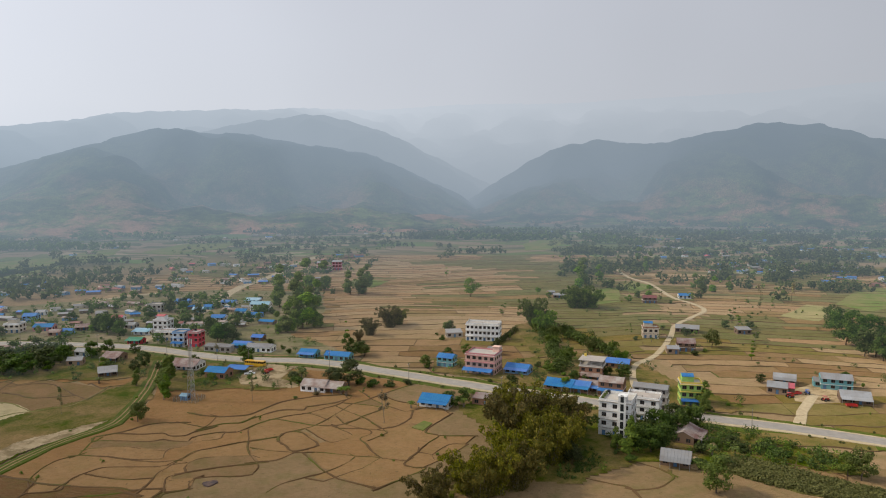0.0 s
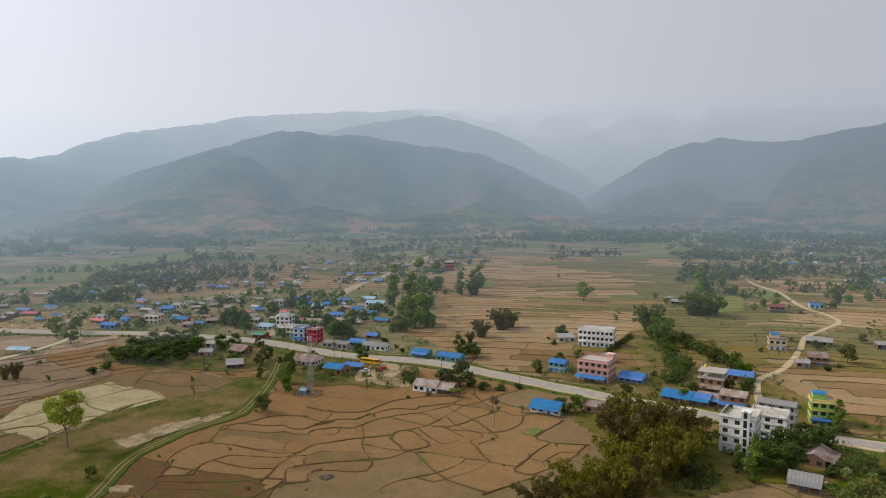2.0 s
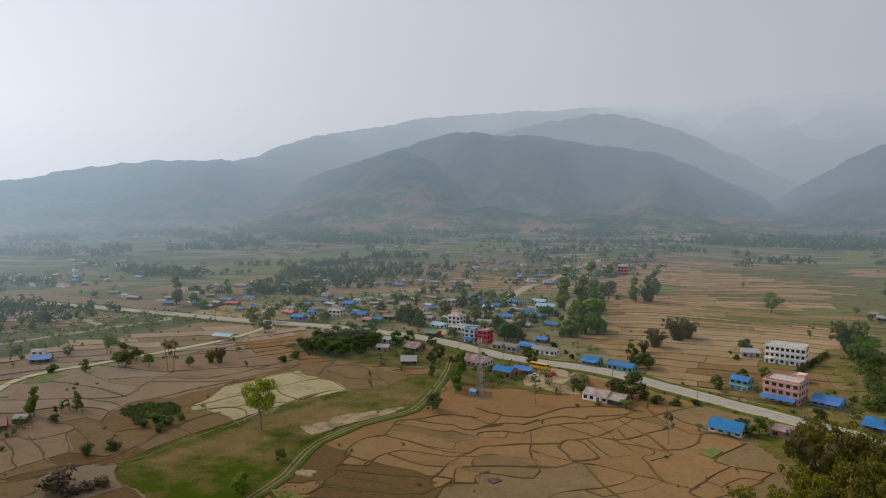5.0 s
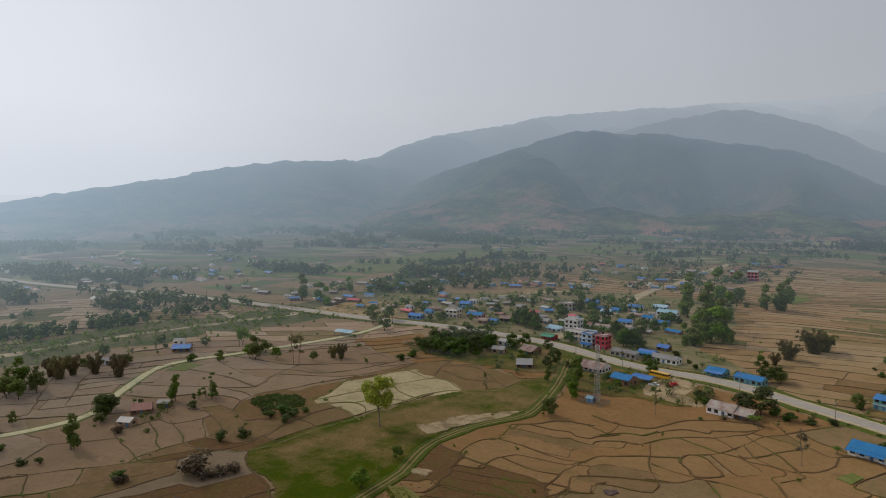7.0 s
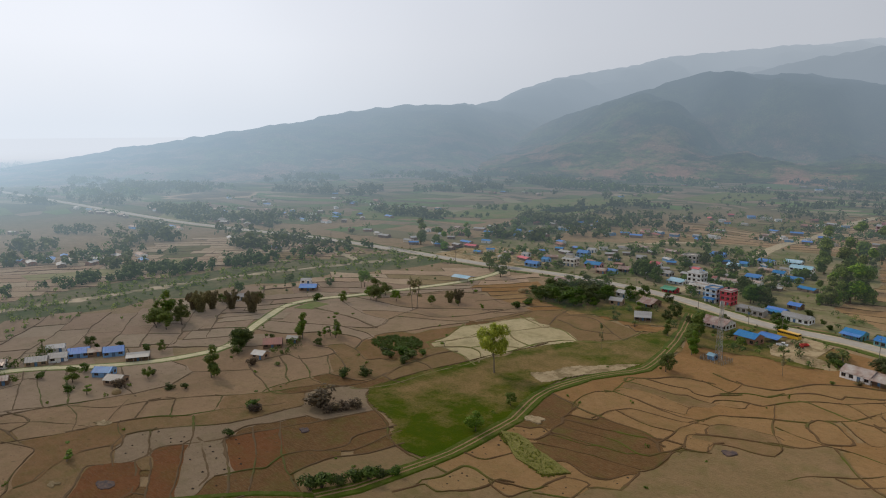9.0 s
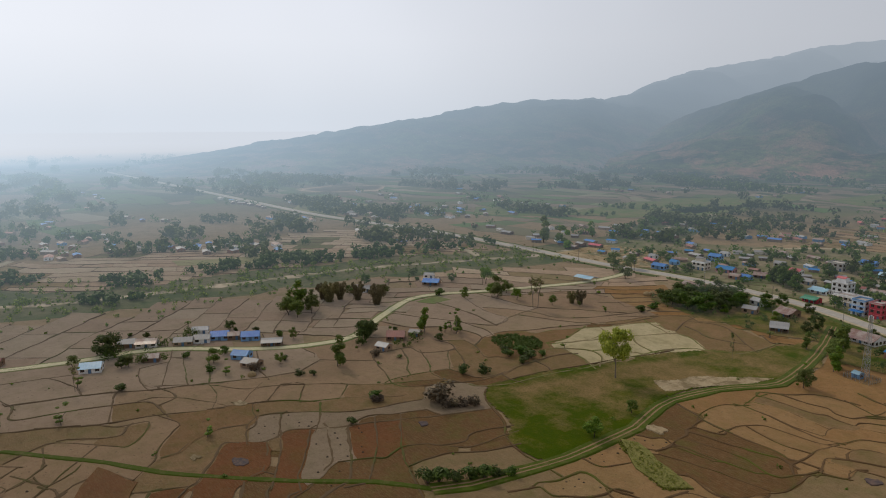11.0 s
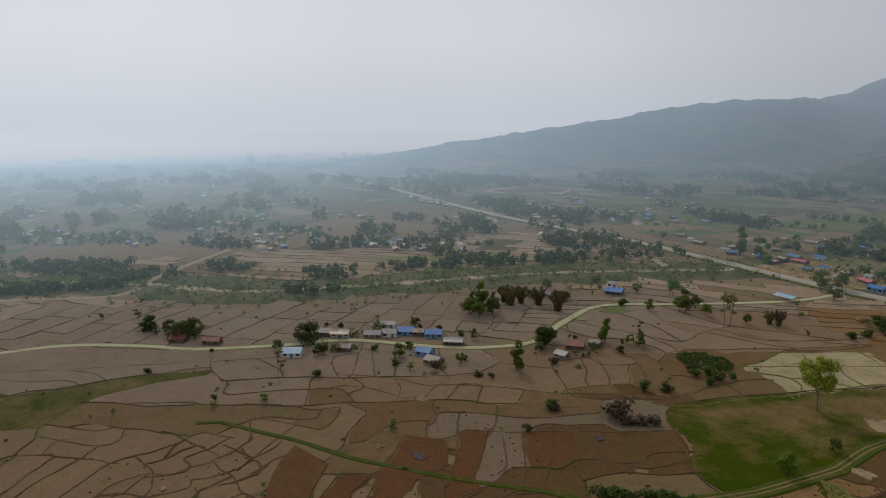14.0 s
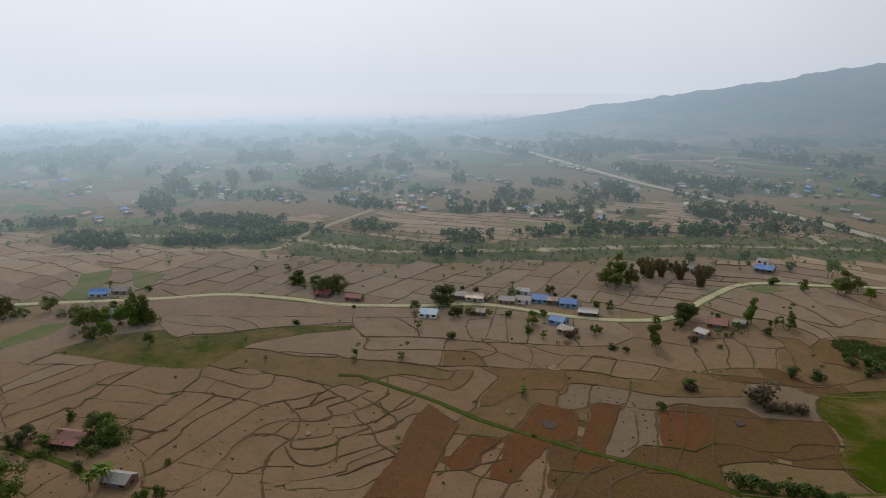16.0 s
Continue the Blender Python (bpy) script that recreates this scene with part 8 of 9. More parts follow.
        aw = link("awning", bm, roofing[awning], ob)
        aw.location = (0, -hy - 1.3, 2.45)
        for k in range(4):
            bm = bmesh.new()
            xx = -hx + 0.2 + (w - 0.4) * k / 3
            tube(bm, (xx, -hy - 2.4, 0), (xx, -hy - 2.4, 2.5), 0.06, 0.06, 5)
            link("post", bm, steel, ob)
    if "stair" in extra:
        bm = bmesh.new()
        box(bm, hx - 3.4, hy - 3.6, H + 0.1, hx - 0.4, hy - 0.4, H + 2.5)
        box(bm, hx - 3.7, hy - 3.9, H + 2.5, hx - 0.1, hy - 0.1, H + 2.65)
        link("stair_room", bm, paint[wall], ob)
    if "tower" in extra:
        bm = bmesh.new()
        box(bm, hx * 0.22, -hy - 0.7, 0, hx * 0.22 + 2.6, -hy + 3.2, H + 2.5)
        box(bm, hx * 0.22 - 0.25, -hy - 0.95, H + 2.5, hx * 0.22 + 2.85, -hy + 3.45, H + 2.66)
        link("stair_tower", bm, paint[wall], ob)
        for s in range(storeys + 1):
            bm = bmesh.new()
            box(bm, hx * 0.22 + 0.75, -hy - 0.76, s * high + 0.5, hx * 0.22 + 1.85, -hy - 0.68, s * high + high - 0.12)
            link("stair_window", bm, glass, ob, "tall dark stair window")
    if "planter" in extra:
        bm = bmesh.new()
        box(bm, -hx + 0.3, -hy + 0.4, H + 0.16, -hx + 1.8, hy - 0.6, H + 0.6)
        link("planter", bm, paint["concrete"], ob)
        cs = [(-hx + 1.05, -hy + 0.9 + 1.0 * k, H + 0.8) for k in range(int(d - 2))]
        hang("roof_plants", leaf_mesh("roof_plants", *leaf_quads(cs, [0.6] * len(cs), [26] * len(cs), 0.2), leaf_mid), leaf_mid, ob, "green plants in a roof planter")
    if "opentop" in extra:
        for px in (-hx + 0.3, 0, hx - 0.3):
            for py in (-hy + 0.3, hy - 0.3):
                bm = bmesh.new()
                box(bm, px - 0.17, py - 0.17, H + 0.1, px + 0.17, py + 0.17, H + 2.7)
                link("column", bm, paint["concrete"], ob)
        bm = bmesh.new()
        box(bm, -hx - 0.5, -hy - 0.5, H + 2.7, hx + 0.5, hy + 0.5, H + 2.9)
        link("top_slab", bm, roofing["slab"], ob, "bare concrete roof slab")
        bm = bmesh.new()
        tube(bm, (-hx + 1.2, hy - 1.2, H + 2.9), (-hx + 1.2, hy - 1.2, H + 4.1), 0.6, 0.5, 10)
        link("water_tank", bm, paint["yellow"], ob, "yellow plastic water tank")
        bm = roof_shed(w * 0.9, 3.6, 0, 0.9, 0.1)
        link("lean_to_roof", bm, roofing["rust"], ob).location = (0, -hy - 1.8, high - 0.5)
    if "tin" in extra:
        bm = bmesh.new()
        box(bm, -hx + 0.8, -hy * 0.2, H + 0.16, hx * 0.3, hy - 0.5, H + 2.4)
        link("roof_room", bm, paint[wall], ob)
        bm = roof_gable(w * 0.62, d * 0.6, 0, 0.7, 0.3)
        t_ = link("tin_roof", bm, roofing["red" if "red" in extra else "blue" if "bluetin" in extra else "grey"], ob)
        t_.location = (-hx + 0.8 + w * 0.27, hy * 0.4 - 0.25, H + 2.4)
    if "tank" in extra:
        bm = bmesh.new()
        tube(bm, (-hx + 1.6, hy - 1.5, H + 0.16), (-hx + 1.6, hy - 1.5, H + 1.3), 0.6, 0.6, 10)
        tube(bm, (-hx + 1.6, hy - 1.5, H + 1.3), (-hx + 1.6, hy - 1.5, H + 1.5), 0.6, 0.25, 10)
        link("water_tank", bm, tank_black, ob, "black plastic water tank")
    if "rods" in extra:
        for k in range(6):
            bm = bmesh.new()
            xx, yy = -hx + 0.3 + (w - 0.6) * (k % 3) / 2, (-hy + 0.3) if k < 3 else hy - 0.3
            box(bm, xx - 0.15, yy - 0.15, H + 0.1, xx + 0.15, yy + 0.15, H + 1.5)
            link("column_stub", bm, paint["concrete"], ob)
    return ob


def canopy(x, y, rz, w, d, roof, label):
    """An open shed: a tin roof on posts."""
    roofing = hazed_roofing if math.hypot(x, y) > 430 else near_roofing
    ob = base("open_shed", x, y, 0, rz, label, "shed")
    link("roof", roof_gable(w, d, 2.7, 0.8, 0.4), roofing[roof], ob)
    for sx in (-1, 0, 1):
        for sy in (-1, 1):
            bm = bmesh.new()
            tube(bm, (sx * w * 0.48, sy * d * 0.47, 0), (sx * w * 0.48, sy * d * 0.47, 2.75), 0.08, 0.07, 6)
            link("post", bm, frame_wood, ob)
    return ob


# Along the road, from the east.
house(61.0, 243.3, -24, 11, 11, 4, "white", "slab", "flat", "white four-storey concrete house with flat roof", 3.4, 3.05, extra=("tower", "planter", "tank"))
house(74.6, 259.0, -24, 12, 9, 3, "white", "slab", "flat", "white three-storey wing with an unfinished roof terrace", 3.2, 2.7, extra=("rods",))
house(80.5, 270.5, -24, 13, 6, 3, "concrete", "grey", "gable", "tall grey shed with a long tin roof", 3.0, 2.9, rise=0.9)
house(97.5, 275.9, -10, 8, 7.5, 3, "green", "blue", "flat", "narrow lime green three-storey house with blue awning", 2.2, 2.9, trim="yellow", awning="blue", extra=("tin", "bluetin"), rail=True)
house(66.9, 313.6, -22, 10, 9, 2, "brick", "slab", "flat", "half-finished brick house with an open concrete top storey", 3.2, 2.9, trim="concrete", extra=("opentop",))
house(82.3, 331.2, -22, 12, 7, 1, "brick", "blue", "gable", "low brick house with blue tin roof")
house(61.7, 294.4, -24, 9, 7, 1, "brick", "rust", "gable", "brick shop with rusty tin roof", awning="blue")
house(69.9, 288.8, -24, 10, 7, 2, "brick", "rust", "gable", "two-storey brick shop with rusty roof", awning="blue")
house(50.0, 296.0, -26, 12, 7, 1, "wood", "blue", "gable", "long roadside shop with blue tin roof", awning="blue")
house(57.8, 292.8, -26, 9, 7, 1, "brick", "blue", "gable", "brick roadside shop with blue tin roof", awning="blue")
house(34.7, 321.2, -24, 11, 7, 1, "blue", "blue", "gable", "blue timber house with blue tin roof")
house(18.8, 323.1, -22, 14, 11, 3, "pink", "slab", "flat", "pink three-storey house with balconies and blue awning", 2.6, 3.0, trim="rose", extra=("stair",), rail=True)
canopy(15.8, 316.2, -22, 14, 4.5, "blue", "deep blue tin porch before the pink house")
house(1.9, 333.3, -22, 8, 6, 2, "teal", "blue", "gable", "teal two-storey shop with blue tin roof", high=2.4)
house(22.6, 390.5, -12, 18.5, 9.5, 3, "white", "slab", "flat", "large white three-storey house with rooftop posts", 2.2, 3.05, trim="white", extra=("rods",), rail=True)
house(6.1, 397.8, 10, 9, 6, 1, "concrete", "grey", "shed", "low grey shed with tin roof")
house(26.0, 355.5, -12, 7, 5, 1, "concrete", "slab", "flat", "small bare concrete annex")
house(-2.4, 273.0, -20, 12, 7, 1, "white", "blue", "gable", "white roadside house with bright blue tin roof", high=3.2)
house(15.6, 275.2, -20, 7, 5, 1, "brick", "rust", "shed", "small brick shed with rusty sheet roof")
house(-53.3, 294.4, -14, 11, 8, 1, "white", "rust", "gable", "old white house with rusty patched roof")
house(-45.5, 292.8, -14, 9, 6, 1, "wood", "rust", "gable", "timber outbuilding with rusty roof")
house(-66.7, 350.8, -16, 9, 6, 1, "teal", "blue", "gable", "teal timber house with blue tin roof")
house(-51.2, 345.1, -16, 13, 6, 1, "teal", "blue", "gable", "long teal house with bright blue roof")
house(-100.3, 313.6, -14, 10, 7, 1, "brick", "blue", "gable", "brick house with blue tin roof", high=3.4)
canopy(-93.3, 321.2, -14, 10, 7, "blue", "open shed with blue tin roof on posts")
house(-119.5, 329.1, -12, 13, 8, 1, "white", "rust", "gable", "white house with brown tin roof", high=3.0)
house(-115.6, 362.7, -12, 15, 4, 1, "concrete", "grey", "shed", "low grey shed along the road", sides=False)
house(-105.4, 370.3, -12, 13, 7, 1, "blue", "blue", "gable", "blue painted house with blue tin roof")
house(-101.6, 387.7, -12, 9, 6, 1, "wood", "blue", "gable", "timber house with blue tin roof")
house(-94.0, 362.7, -12, 14, 6, 1, "white", "pale", "gable", "white house with pale tin roof")
# The bazaar north of the road.
house(-131.2, 374.2, -8, 8, 9, 3, "red", "slab", "flat", "red three-storey shop house with pink bands", 2.6, 3.0, trim="rose", extra=("tank",))
house(-139.6, 375.6, -8, 9, 9, 3, "white", "slab", "flat", "white shop house with blue awning and balconies", 2.6, 2.9, trim="blue", awning="blue", rail=True)
house(-149.5, 389.1, -8, 22, 9, 2, "beige", "slab", "flat", "long beige two-storey house with balcony", 2.6, 3.0, trim="white", extra=("rods",), rail=True)
house(-161.4, 406.9, -8, 12, 9, 3, "white", "slab", "flat", "white three-storey house with red tin roof room", 2.6, 3.0, extra=("tin", "red"))
house(-165.9, 380.8, -8, 11, 6, 1, "red", "green", "gable", "small red shop with green roof")
house(-171.5, 403.8, -8, 13, 7, 1, "white", "sky", "gable", "white shop with pale blue tin roof")
house(-186.2, 421.2, -8, 9, 7, 1, "concrete", "grey", "gable", "shop with a grey tin roof")
house(-192.4, 475.1, -5, 13, 9, 2, "concrete", "slab", "flat", "unfinished grey concrete house", trim="concrete", extra=("rods",))
house(-141.4, 445.7, -4, 12, 7, 1, "white", "blue", "gable", "white school block with blue tin roof")
house(-151.6, 501.6, -4, 14, 7, 1, "white", "blue", "gable", "white school block with blue gable roof")
house(-133.1, 466.9, -4, 10, 7, 1, "white", "blue", "gable", "white classroom with blue tin roof")
house(-123.5, 479.4, -4, 18, 8, 2, "white", "sky", "gable", "long white two-storey school with pale blue roof")
house(-121.0, 455.1, -4, 13, 6, 1, "blue", "blue", "gable", "blue school hall with blue roof")
house(-136.9, 511.1, -4, 15, 7, 1, "white", "sky", "gable", "white hall with pale blue roof")
house(-163.6, 473.1, -4, 10, 7, 1, "teal", "sky", "gable", "teal house with pale tin roof")
house(-185.8, 506.3, -4, 13, 7, 1, "blue", "blue", "gable", "blue house with blue tin roof")
house(-160.2, 483.6, -4, 7, 6, 1, "teal", "blue", "gable", "small teal house with blue roof")
house(-204.2, 443.8, -4, 10, 7, 1, "white", "red", "gable", "house with a bright red tin roof")
house(-222.0, 459.0, 12, 9, 7, 1, "concrete", "grey", "gable", "house with weathered grey tin roof")
house(-211.8, 416.3, 20, 13, 7, 1, "wood", "rust", "gable", "long timber house with rusty roof")
house(-215.0, 403.8, 4, 8, 6, 1, "blue", "blue", "gable", "small blue house with tin roof")
house(-220.5, 400.8, 4, 9, 6, 1, "brick", "rust", "gable", "brick shop with rusty roof")
house(-234.3, 414.7, 4, 15, 8, 1, "rose", "blue", "gable", "pink shop house with long blue roof", high=3.2)
house(-256.9, 440.2, 4, 11, 8, 2, "blue", "blue", "gable", "blue two-storey house with blue tin roof", high=2.5)
house(-263.2, 462.9, 4, 8, 6, 1, "white", "pale", "gable", "white house with pale roof")
house(-249.1, 410.0, 2, 12, 9, 2, "beige", "slab", "flat", "beige two-storey house with white balcony", trim="white", extra=("tin",), rail=True)
house(-267.0, 391.3, 2, 13, 7, 1, "blue", "blue", "gable", "light blue shop house with blue roof", high=3.0)
house(-268.4, 409.5, 2, 7, 6, 1, "blue", "blue", "gable", "small blue shed with blue roof")
house(-289.8, 416.4, 0, 7, 6, 1, "white", "grey", "gable", "small white house with grey roof")
house(-221.3, 358.3, 0, 13, 6, 1, "mud", "rust", "gable", "long mud house with rusty roof")
canopy(-273.6, 325.7, 6, 12, 7, "sky", "open shed with pale blue tin roof")
house(-160.8, 344.0, -10, 9, 7, 1, "wood", "rust", "gable", "timber house with rusty tin roof")
house(-151.9, 317.3, 25, 8, 6, 1, "wood", "grey", "gable", "small farm shed with grey tin roof")
house(-180.6, 353.1, -10, 7, 5, 1, "white", "pale", "gable", "small white house under trees")
house(-175.5, 335.4, 10, 7, 5, 1, "mud", "grey", "gable", "small mud house with tin roof")
# East of the byway and beyond.
house(116.5, 396.3, -10, 8.5, 8, 2, "beige", "slab", "flat", "pale two-storey house with blue roof room", trim="brick", extra=("tin", "bluetin"))
house(181.2, 531.2, -6, 12, 7, 1, "white", "blue", "gable", "white house with bright blue roof")
house(149.1, 511.1, -6, 13, 8, 2, "wood", "tile", "gable", "two-storey timber house with red-brown roof", high=2.4)
house(142.2, 410.0, -20, 13, 7, 1, "wood", "grey", "gable", "timber farm house with grey tin roof")
house(126.1, 365.2, -14, 9, 8, 2, "wood", "rust", "gable", "old two-storey timber farm house", high=2.3)
house(117.3, 359.1, -8, 6, 5, 1, "mud", "pale", "gable", "small farm shed with pale tin roof")
house(172.5, 405.3, 0, 8, 5, 1, "wood", "grey", "shed", "small field shed with grey roof")
house(138.9, 290.3, -25, 8, 6, 1, "mud", "pale", "shed", "farm shed with pale tin roof")
house(148.7, 304.6, -25, 9, 6, 1, "wood", "pale", "gable", "farm house with pale tin roof")
house(142.9, 289.5, -25, 5, 5, 1, "wood", "red", "shed", "lean-to with reddish tin roof")
house(166.2, 296.0, -20, 12, 7, 2, "teal", "pale", "gable", "two-storey teal house with pale roof", high=2.5)
house(161.7, 299.4, -20, 6, 5, 1, "teal", "pale", "gable", "small annex with pale roof")
house(163.6, 277.4, -20, 11, 8, 1, "wood", "pale", "gable", "open-sided barn with pale tin roof")
house(87.4, 533.8, 0, 12, 6, 1, "wood", "pale", "gable", "farm sheds with pale roof")
house(83.5, 547.3, 20, 7, 5, 1, "mud", "grey", "gable", "small farm shed with grey roof")
house(82.7, 236.1, 60, 11, 7, 1, "wood", "rust", "gable", "timber barn with rusty striped roof")
house(72.6, 215.5, -22, 9, 7, 1, "wood", "grey", "gable", "field barn with grey tin roof")
# Hamlet along the lane.
for (x, y), rz, w, d, wall, roof, label in (
    ((-315.0, 76.8), 62, 8, 6, "wood", "pale", "timber house with pale tin roof"), ((-310.5, 83.5), 62, 10, 6, "white", "rust", "white house with faded tin roof"), ((-302.6, 96.4), 62, 9, 6, "mud", "pale", "mud house with pale tin roof"),
    ((-301.4, 104.0), 62, 8, 6, "white", "grey", "white house with grey tin roof"), ((-314.5, 108.1), 62, 8, 5, "white", "pale", "white house behind the lane"), ((-301.1, 112.0), 62, 9, 7, "blue", "blue", "blue house with blue tin roof"),
    ((-297.3, 116.8), 62, 6, 5, "wood", "rust", "small timber shed with rusty roof"), ((-292.3, 122.4), 62, 9, 7, "blue", "blue", "house with bright blue tin roof"), ((-292.2, 57.2), 66, 9, 7, "white", "sky", "white house with blue-white tin roof"),
    ((-289.3, 79.0), 62, 7, 5, "wood", "rust", "old timber shed under trees"), ((-278.4, 126.0), 60, 10, 5, "wood", "grey", "long shed with grey tin roof"), ((-270.3, 108.8), 40, 8, 6, "blue", "blue", "blue-roofed house below the lane"),
    ((-258.4, 107.9), 30, 8, 6, "mud", "grey", "mud house with grey tin roof"), ((-252.0, 172.6), 50, 9, 8, "wood", "tile", "timber hut with red-brown roof"), ((-243.0, 160.0), 20, 6.5, 5, "mud", "pale", "small hut with pale tin roof"),
    ((-250.1, 181.9), 30, 6, 4, "wood", "grey", "dark shed under trees"), ((-332.1, 14.5), 60, 8, 7, "wood", "tile", "timber house with red tile roof"), ((-322.4, 27.8), 60, 9, 5, "wood", "tile", "long timber barn with red roof"),
    ((-356.7, -89.7), 80, 10, 7, "white", "blue", "white house with blue roof"), ((-358.5, -80.7), 80, 8, 6, "concrete", "grey", "grey house with tin roof"), ((-322.9, -76.7), 60, 7, 6, "white", "grey", "white house among trees"),
    ((-205.8, -65.3), 66, 12, 7, "wood", "tile", "timber house with red-brown roof in a garden"), ((-179.5, -47.7), 64, 9, 5.5, "wood", "grey", "field shed with grey tin roof"), ((-324.6, 248.9), 40, 11, 7, "mud", "blue", "farm house with blue tin roof"),
    ((-339.4, 258.6), 40, 7, 5, "white", "pale", "white shed with pale roof"), ((-334.7, 208.8), 60, 8, 6, "white", "grey", "pale house between bamboo clumps"), ((-341.0, 207.5), 60, 6, 5, "mud", "rust", "mud hut between bamboo clumps")):
    house(x, y, rz, w * 0.88, d * 0.9, 1, wall, roof, "gable", label, high=2.3)

# The two red towers of an office far up the valley road.
house(-119.3, 693.9, 2, 9, 9, 3, "rose", "slab", "flat", "red and white three-storey office wing", 2.4, 3.3, trim="white", extra=("stair",))
house(-104.6, 702.9, 2, 12, 11, 3, "red", "slab", "flat", "red three-storey office block with white bands", 2.4, 3.3, trim="white")
house(-110.9, 689.5, 2, 9, 8, 2, "rose", "slab", "flat", "low red office annex")

# ---- gardens: bushes and small trees close to the houses ----
gg = random.Random(31)
FARM = [(130, 268), (176, 262), (176, 300), (146, 302)]
taken = [(o.location.x, o.location.y) for o in scene.objects if o.name.startswith(("house", "open_shed"))]
for hx_, hy_ in taken:
    for _ in range(gg.choice((2, 3, 3, 4))):
        a, r = gg.uniform(0, 6.283), gg.uniform(9.5, 15)
        x, y = hx_ + math.cos(a) * r, hy_ + math.sin(a) * r
        if off_line(x, y, ROAD) < 8 or off_line(x, y, LANE) < 4 or off_line(x, y, BYWAY) < 4.5 or inside(x, y, FARM) or any((x - p) ** 2 + (y - q) ** 2 < 80 for p, q in taken):
            continue
        kind, h = gg.choice((("shrub", 2.2), ("shrub", 3.0), ("dark_tree", 4.5), ("dark_tree", 5.5), ("broad_tree", 5.0), ("fresh_shrub", 1.8), ("banana", 3.4), ("slim_tree", 6.0)))
        plant(kind, x, y, h * gg.uniform(0.8, 1.2), gg.uniform(0.95, 1.35))

bushes = [p for poly, n, seed in ((VILLAGE_SOUTH, 150, 51), (VILLAGE_NORTH, 210, 52), (ROADSIDE, 90, 53), (SHADE, 60, 54), (DITCH, 110, 55)) for p in sown(poly, n, seed)]
bushes = [p for p in bushes if off_line(*p, ROAD) > 8 and off_line(*p, BYWAY) > 5 and off_line(*p, NORTH_WAY) > 7 and off_line(*p, TRACK) > 4 and all((p[0] - a) ** 2 + (p[1] - b) ** 2 > 56 for a, b in taken)]
mass("garden_bushes", "leafy bushes and small trees in the village gardens", bushes[::2], 1.5, 5.5, leaf_hazed["leaves_dark"], 90, 0.36)
mass("garden_bushes", "fresh green bushes in the village gardens", bushes[1::2], 1.0, 4.0, leaf_hazed["leaves_mid"], 80, 0.32)

under = [p for p in sown([(34, 206), (44, 207), (50, 216), (50, 226), (40, 226)], 60, 61)]
east_bushes = [p for p in sown([(90, 300), (190, 270), (260, 420), (200, 560), (110, 520), (70, 400)], 80, 62) if off_line(*p, BYWAY) > 5 and all((p[0] - a) ** 2 + (p[1] - b) ** 2 > 70 for a, b in taken)]
mass("field_bushes", "scattered bushes between the eastern fields", east_bushes, 0.8, 3.6, leaf_hazed["leaves_mid"], 60, 0.36)
mass("undergrowth", "dark green undergrowth beside the bamboo", under, 0.8, 2.6, leaf_dark, 70, 0.3)

# ---- far houses ----
gh = random.Random(21)
far_label = {"blue": "small far house with blue tin roof", "grey": "small far house with grey tin roof", "pale": "small far house with pale tin roof", "rust": "small far house with rusty roof", "red": "small far house with red roof", "tile": "small far house with brown tile roof"}


def far_house(x, y, group, blue=6):
    """A far cottage: walls with door and window openings, a gable roof."""
    roof = gh.choices(list(far_label), (blue, 6, 5, 5, 0.6, 4))[0]
    wall = gh.choice(("white", "mud", "beige", "wood", "blue", "brick", "mud", "wood"))
    w, d = gh.choice(((9, 6), (12, 7), (7, 5.5)))
    key = ("far", w, roof, wall)
    rz = gh.gauss(0, 25)
    if key in cache and len(far_places) - near_count > 290:
        m = pose(x, y, 0, 0, 0, rz) @ Matrix.Diagonal((0.82, 0.78, 0.78, 1))
        for o in cache[key].children:
            k = len(rest["v"])
            rest["v"] += [tuple(m @ v.co) for v in o.data.vertices]
            rest["f"] += [tuple(k + i for i in p.vertices) for p in o.data.polygons]
            mat = o.data.materials[0]
            if mat not in rest["m"]:
                rest["m"].append(mat)
            rest["i"] += [rest["m"].index(mat)] * len(o.data.polygons)
        return None
    if key in cache:
        return tagged(copy_thing(cache[key], pose(x, y, 0, 0, 0, rz)), group=group)
    ob = base("cottage", x, y, 0, rz, far_label[roof], "house", group)
    ob.scale = (0.82, 0.78, 0.78)
    bm = bmesh.new()
    hx, hy, H = w / 2, d / 2, 2.7
    c = [(-hx, -hy), (hx, -hy), (hx, hy), (-hx, hy)]
    for i in range(4):
        le = w if i % 2 == 0 else d
        wall_run(bm, c[i], c[(i + 1) % 4], 0, H, [(le * 0.2, le * 0.2 + 1.2, 0.9, 2.0), (le * 0.62, le * 0.62 + 1.1, 0.02, 2.0)])
    for sx in (-hx, hx):
        v = [bm.verts.new(p) for p in ((sx, -hy, H), (sx, hy, H), (sx, 0, H + d * 0.15))]
        bm.faces.new(v if sx > 0 else v[::-1])
    link("wall", bm, hazed_paint[wall], ob)
    link("roof", roof_gable(w, d, H, d * 0.15, 0.4, False), hazed_roofing[roof], ob)
    cache[key] = ob
    return ob


def hamlet(group, spots, n, spread, blue=6):
    for cx, cy in spots:
        for _ in range(n):
            for _try in range(6):
                x, y = cx + gh.gauss(0, spread * 1.6), cy + gh.gauss(0, spread * 0.6)
                if off_line(x, y, ROAD) > 13 and off_line(x, y, BYWAY) > 7 and all((x - a) ** 2 + (y - b) ** 2 > 144 for a, b in far_places):
                    far_places.append((x, y))
                    far_house(x, y, group, blue)
                    break


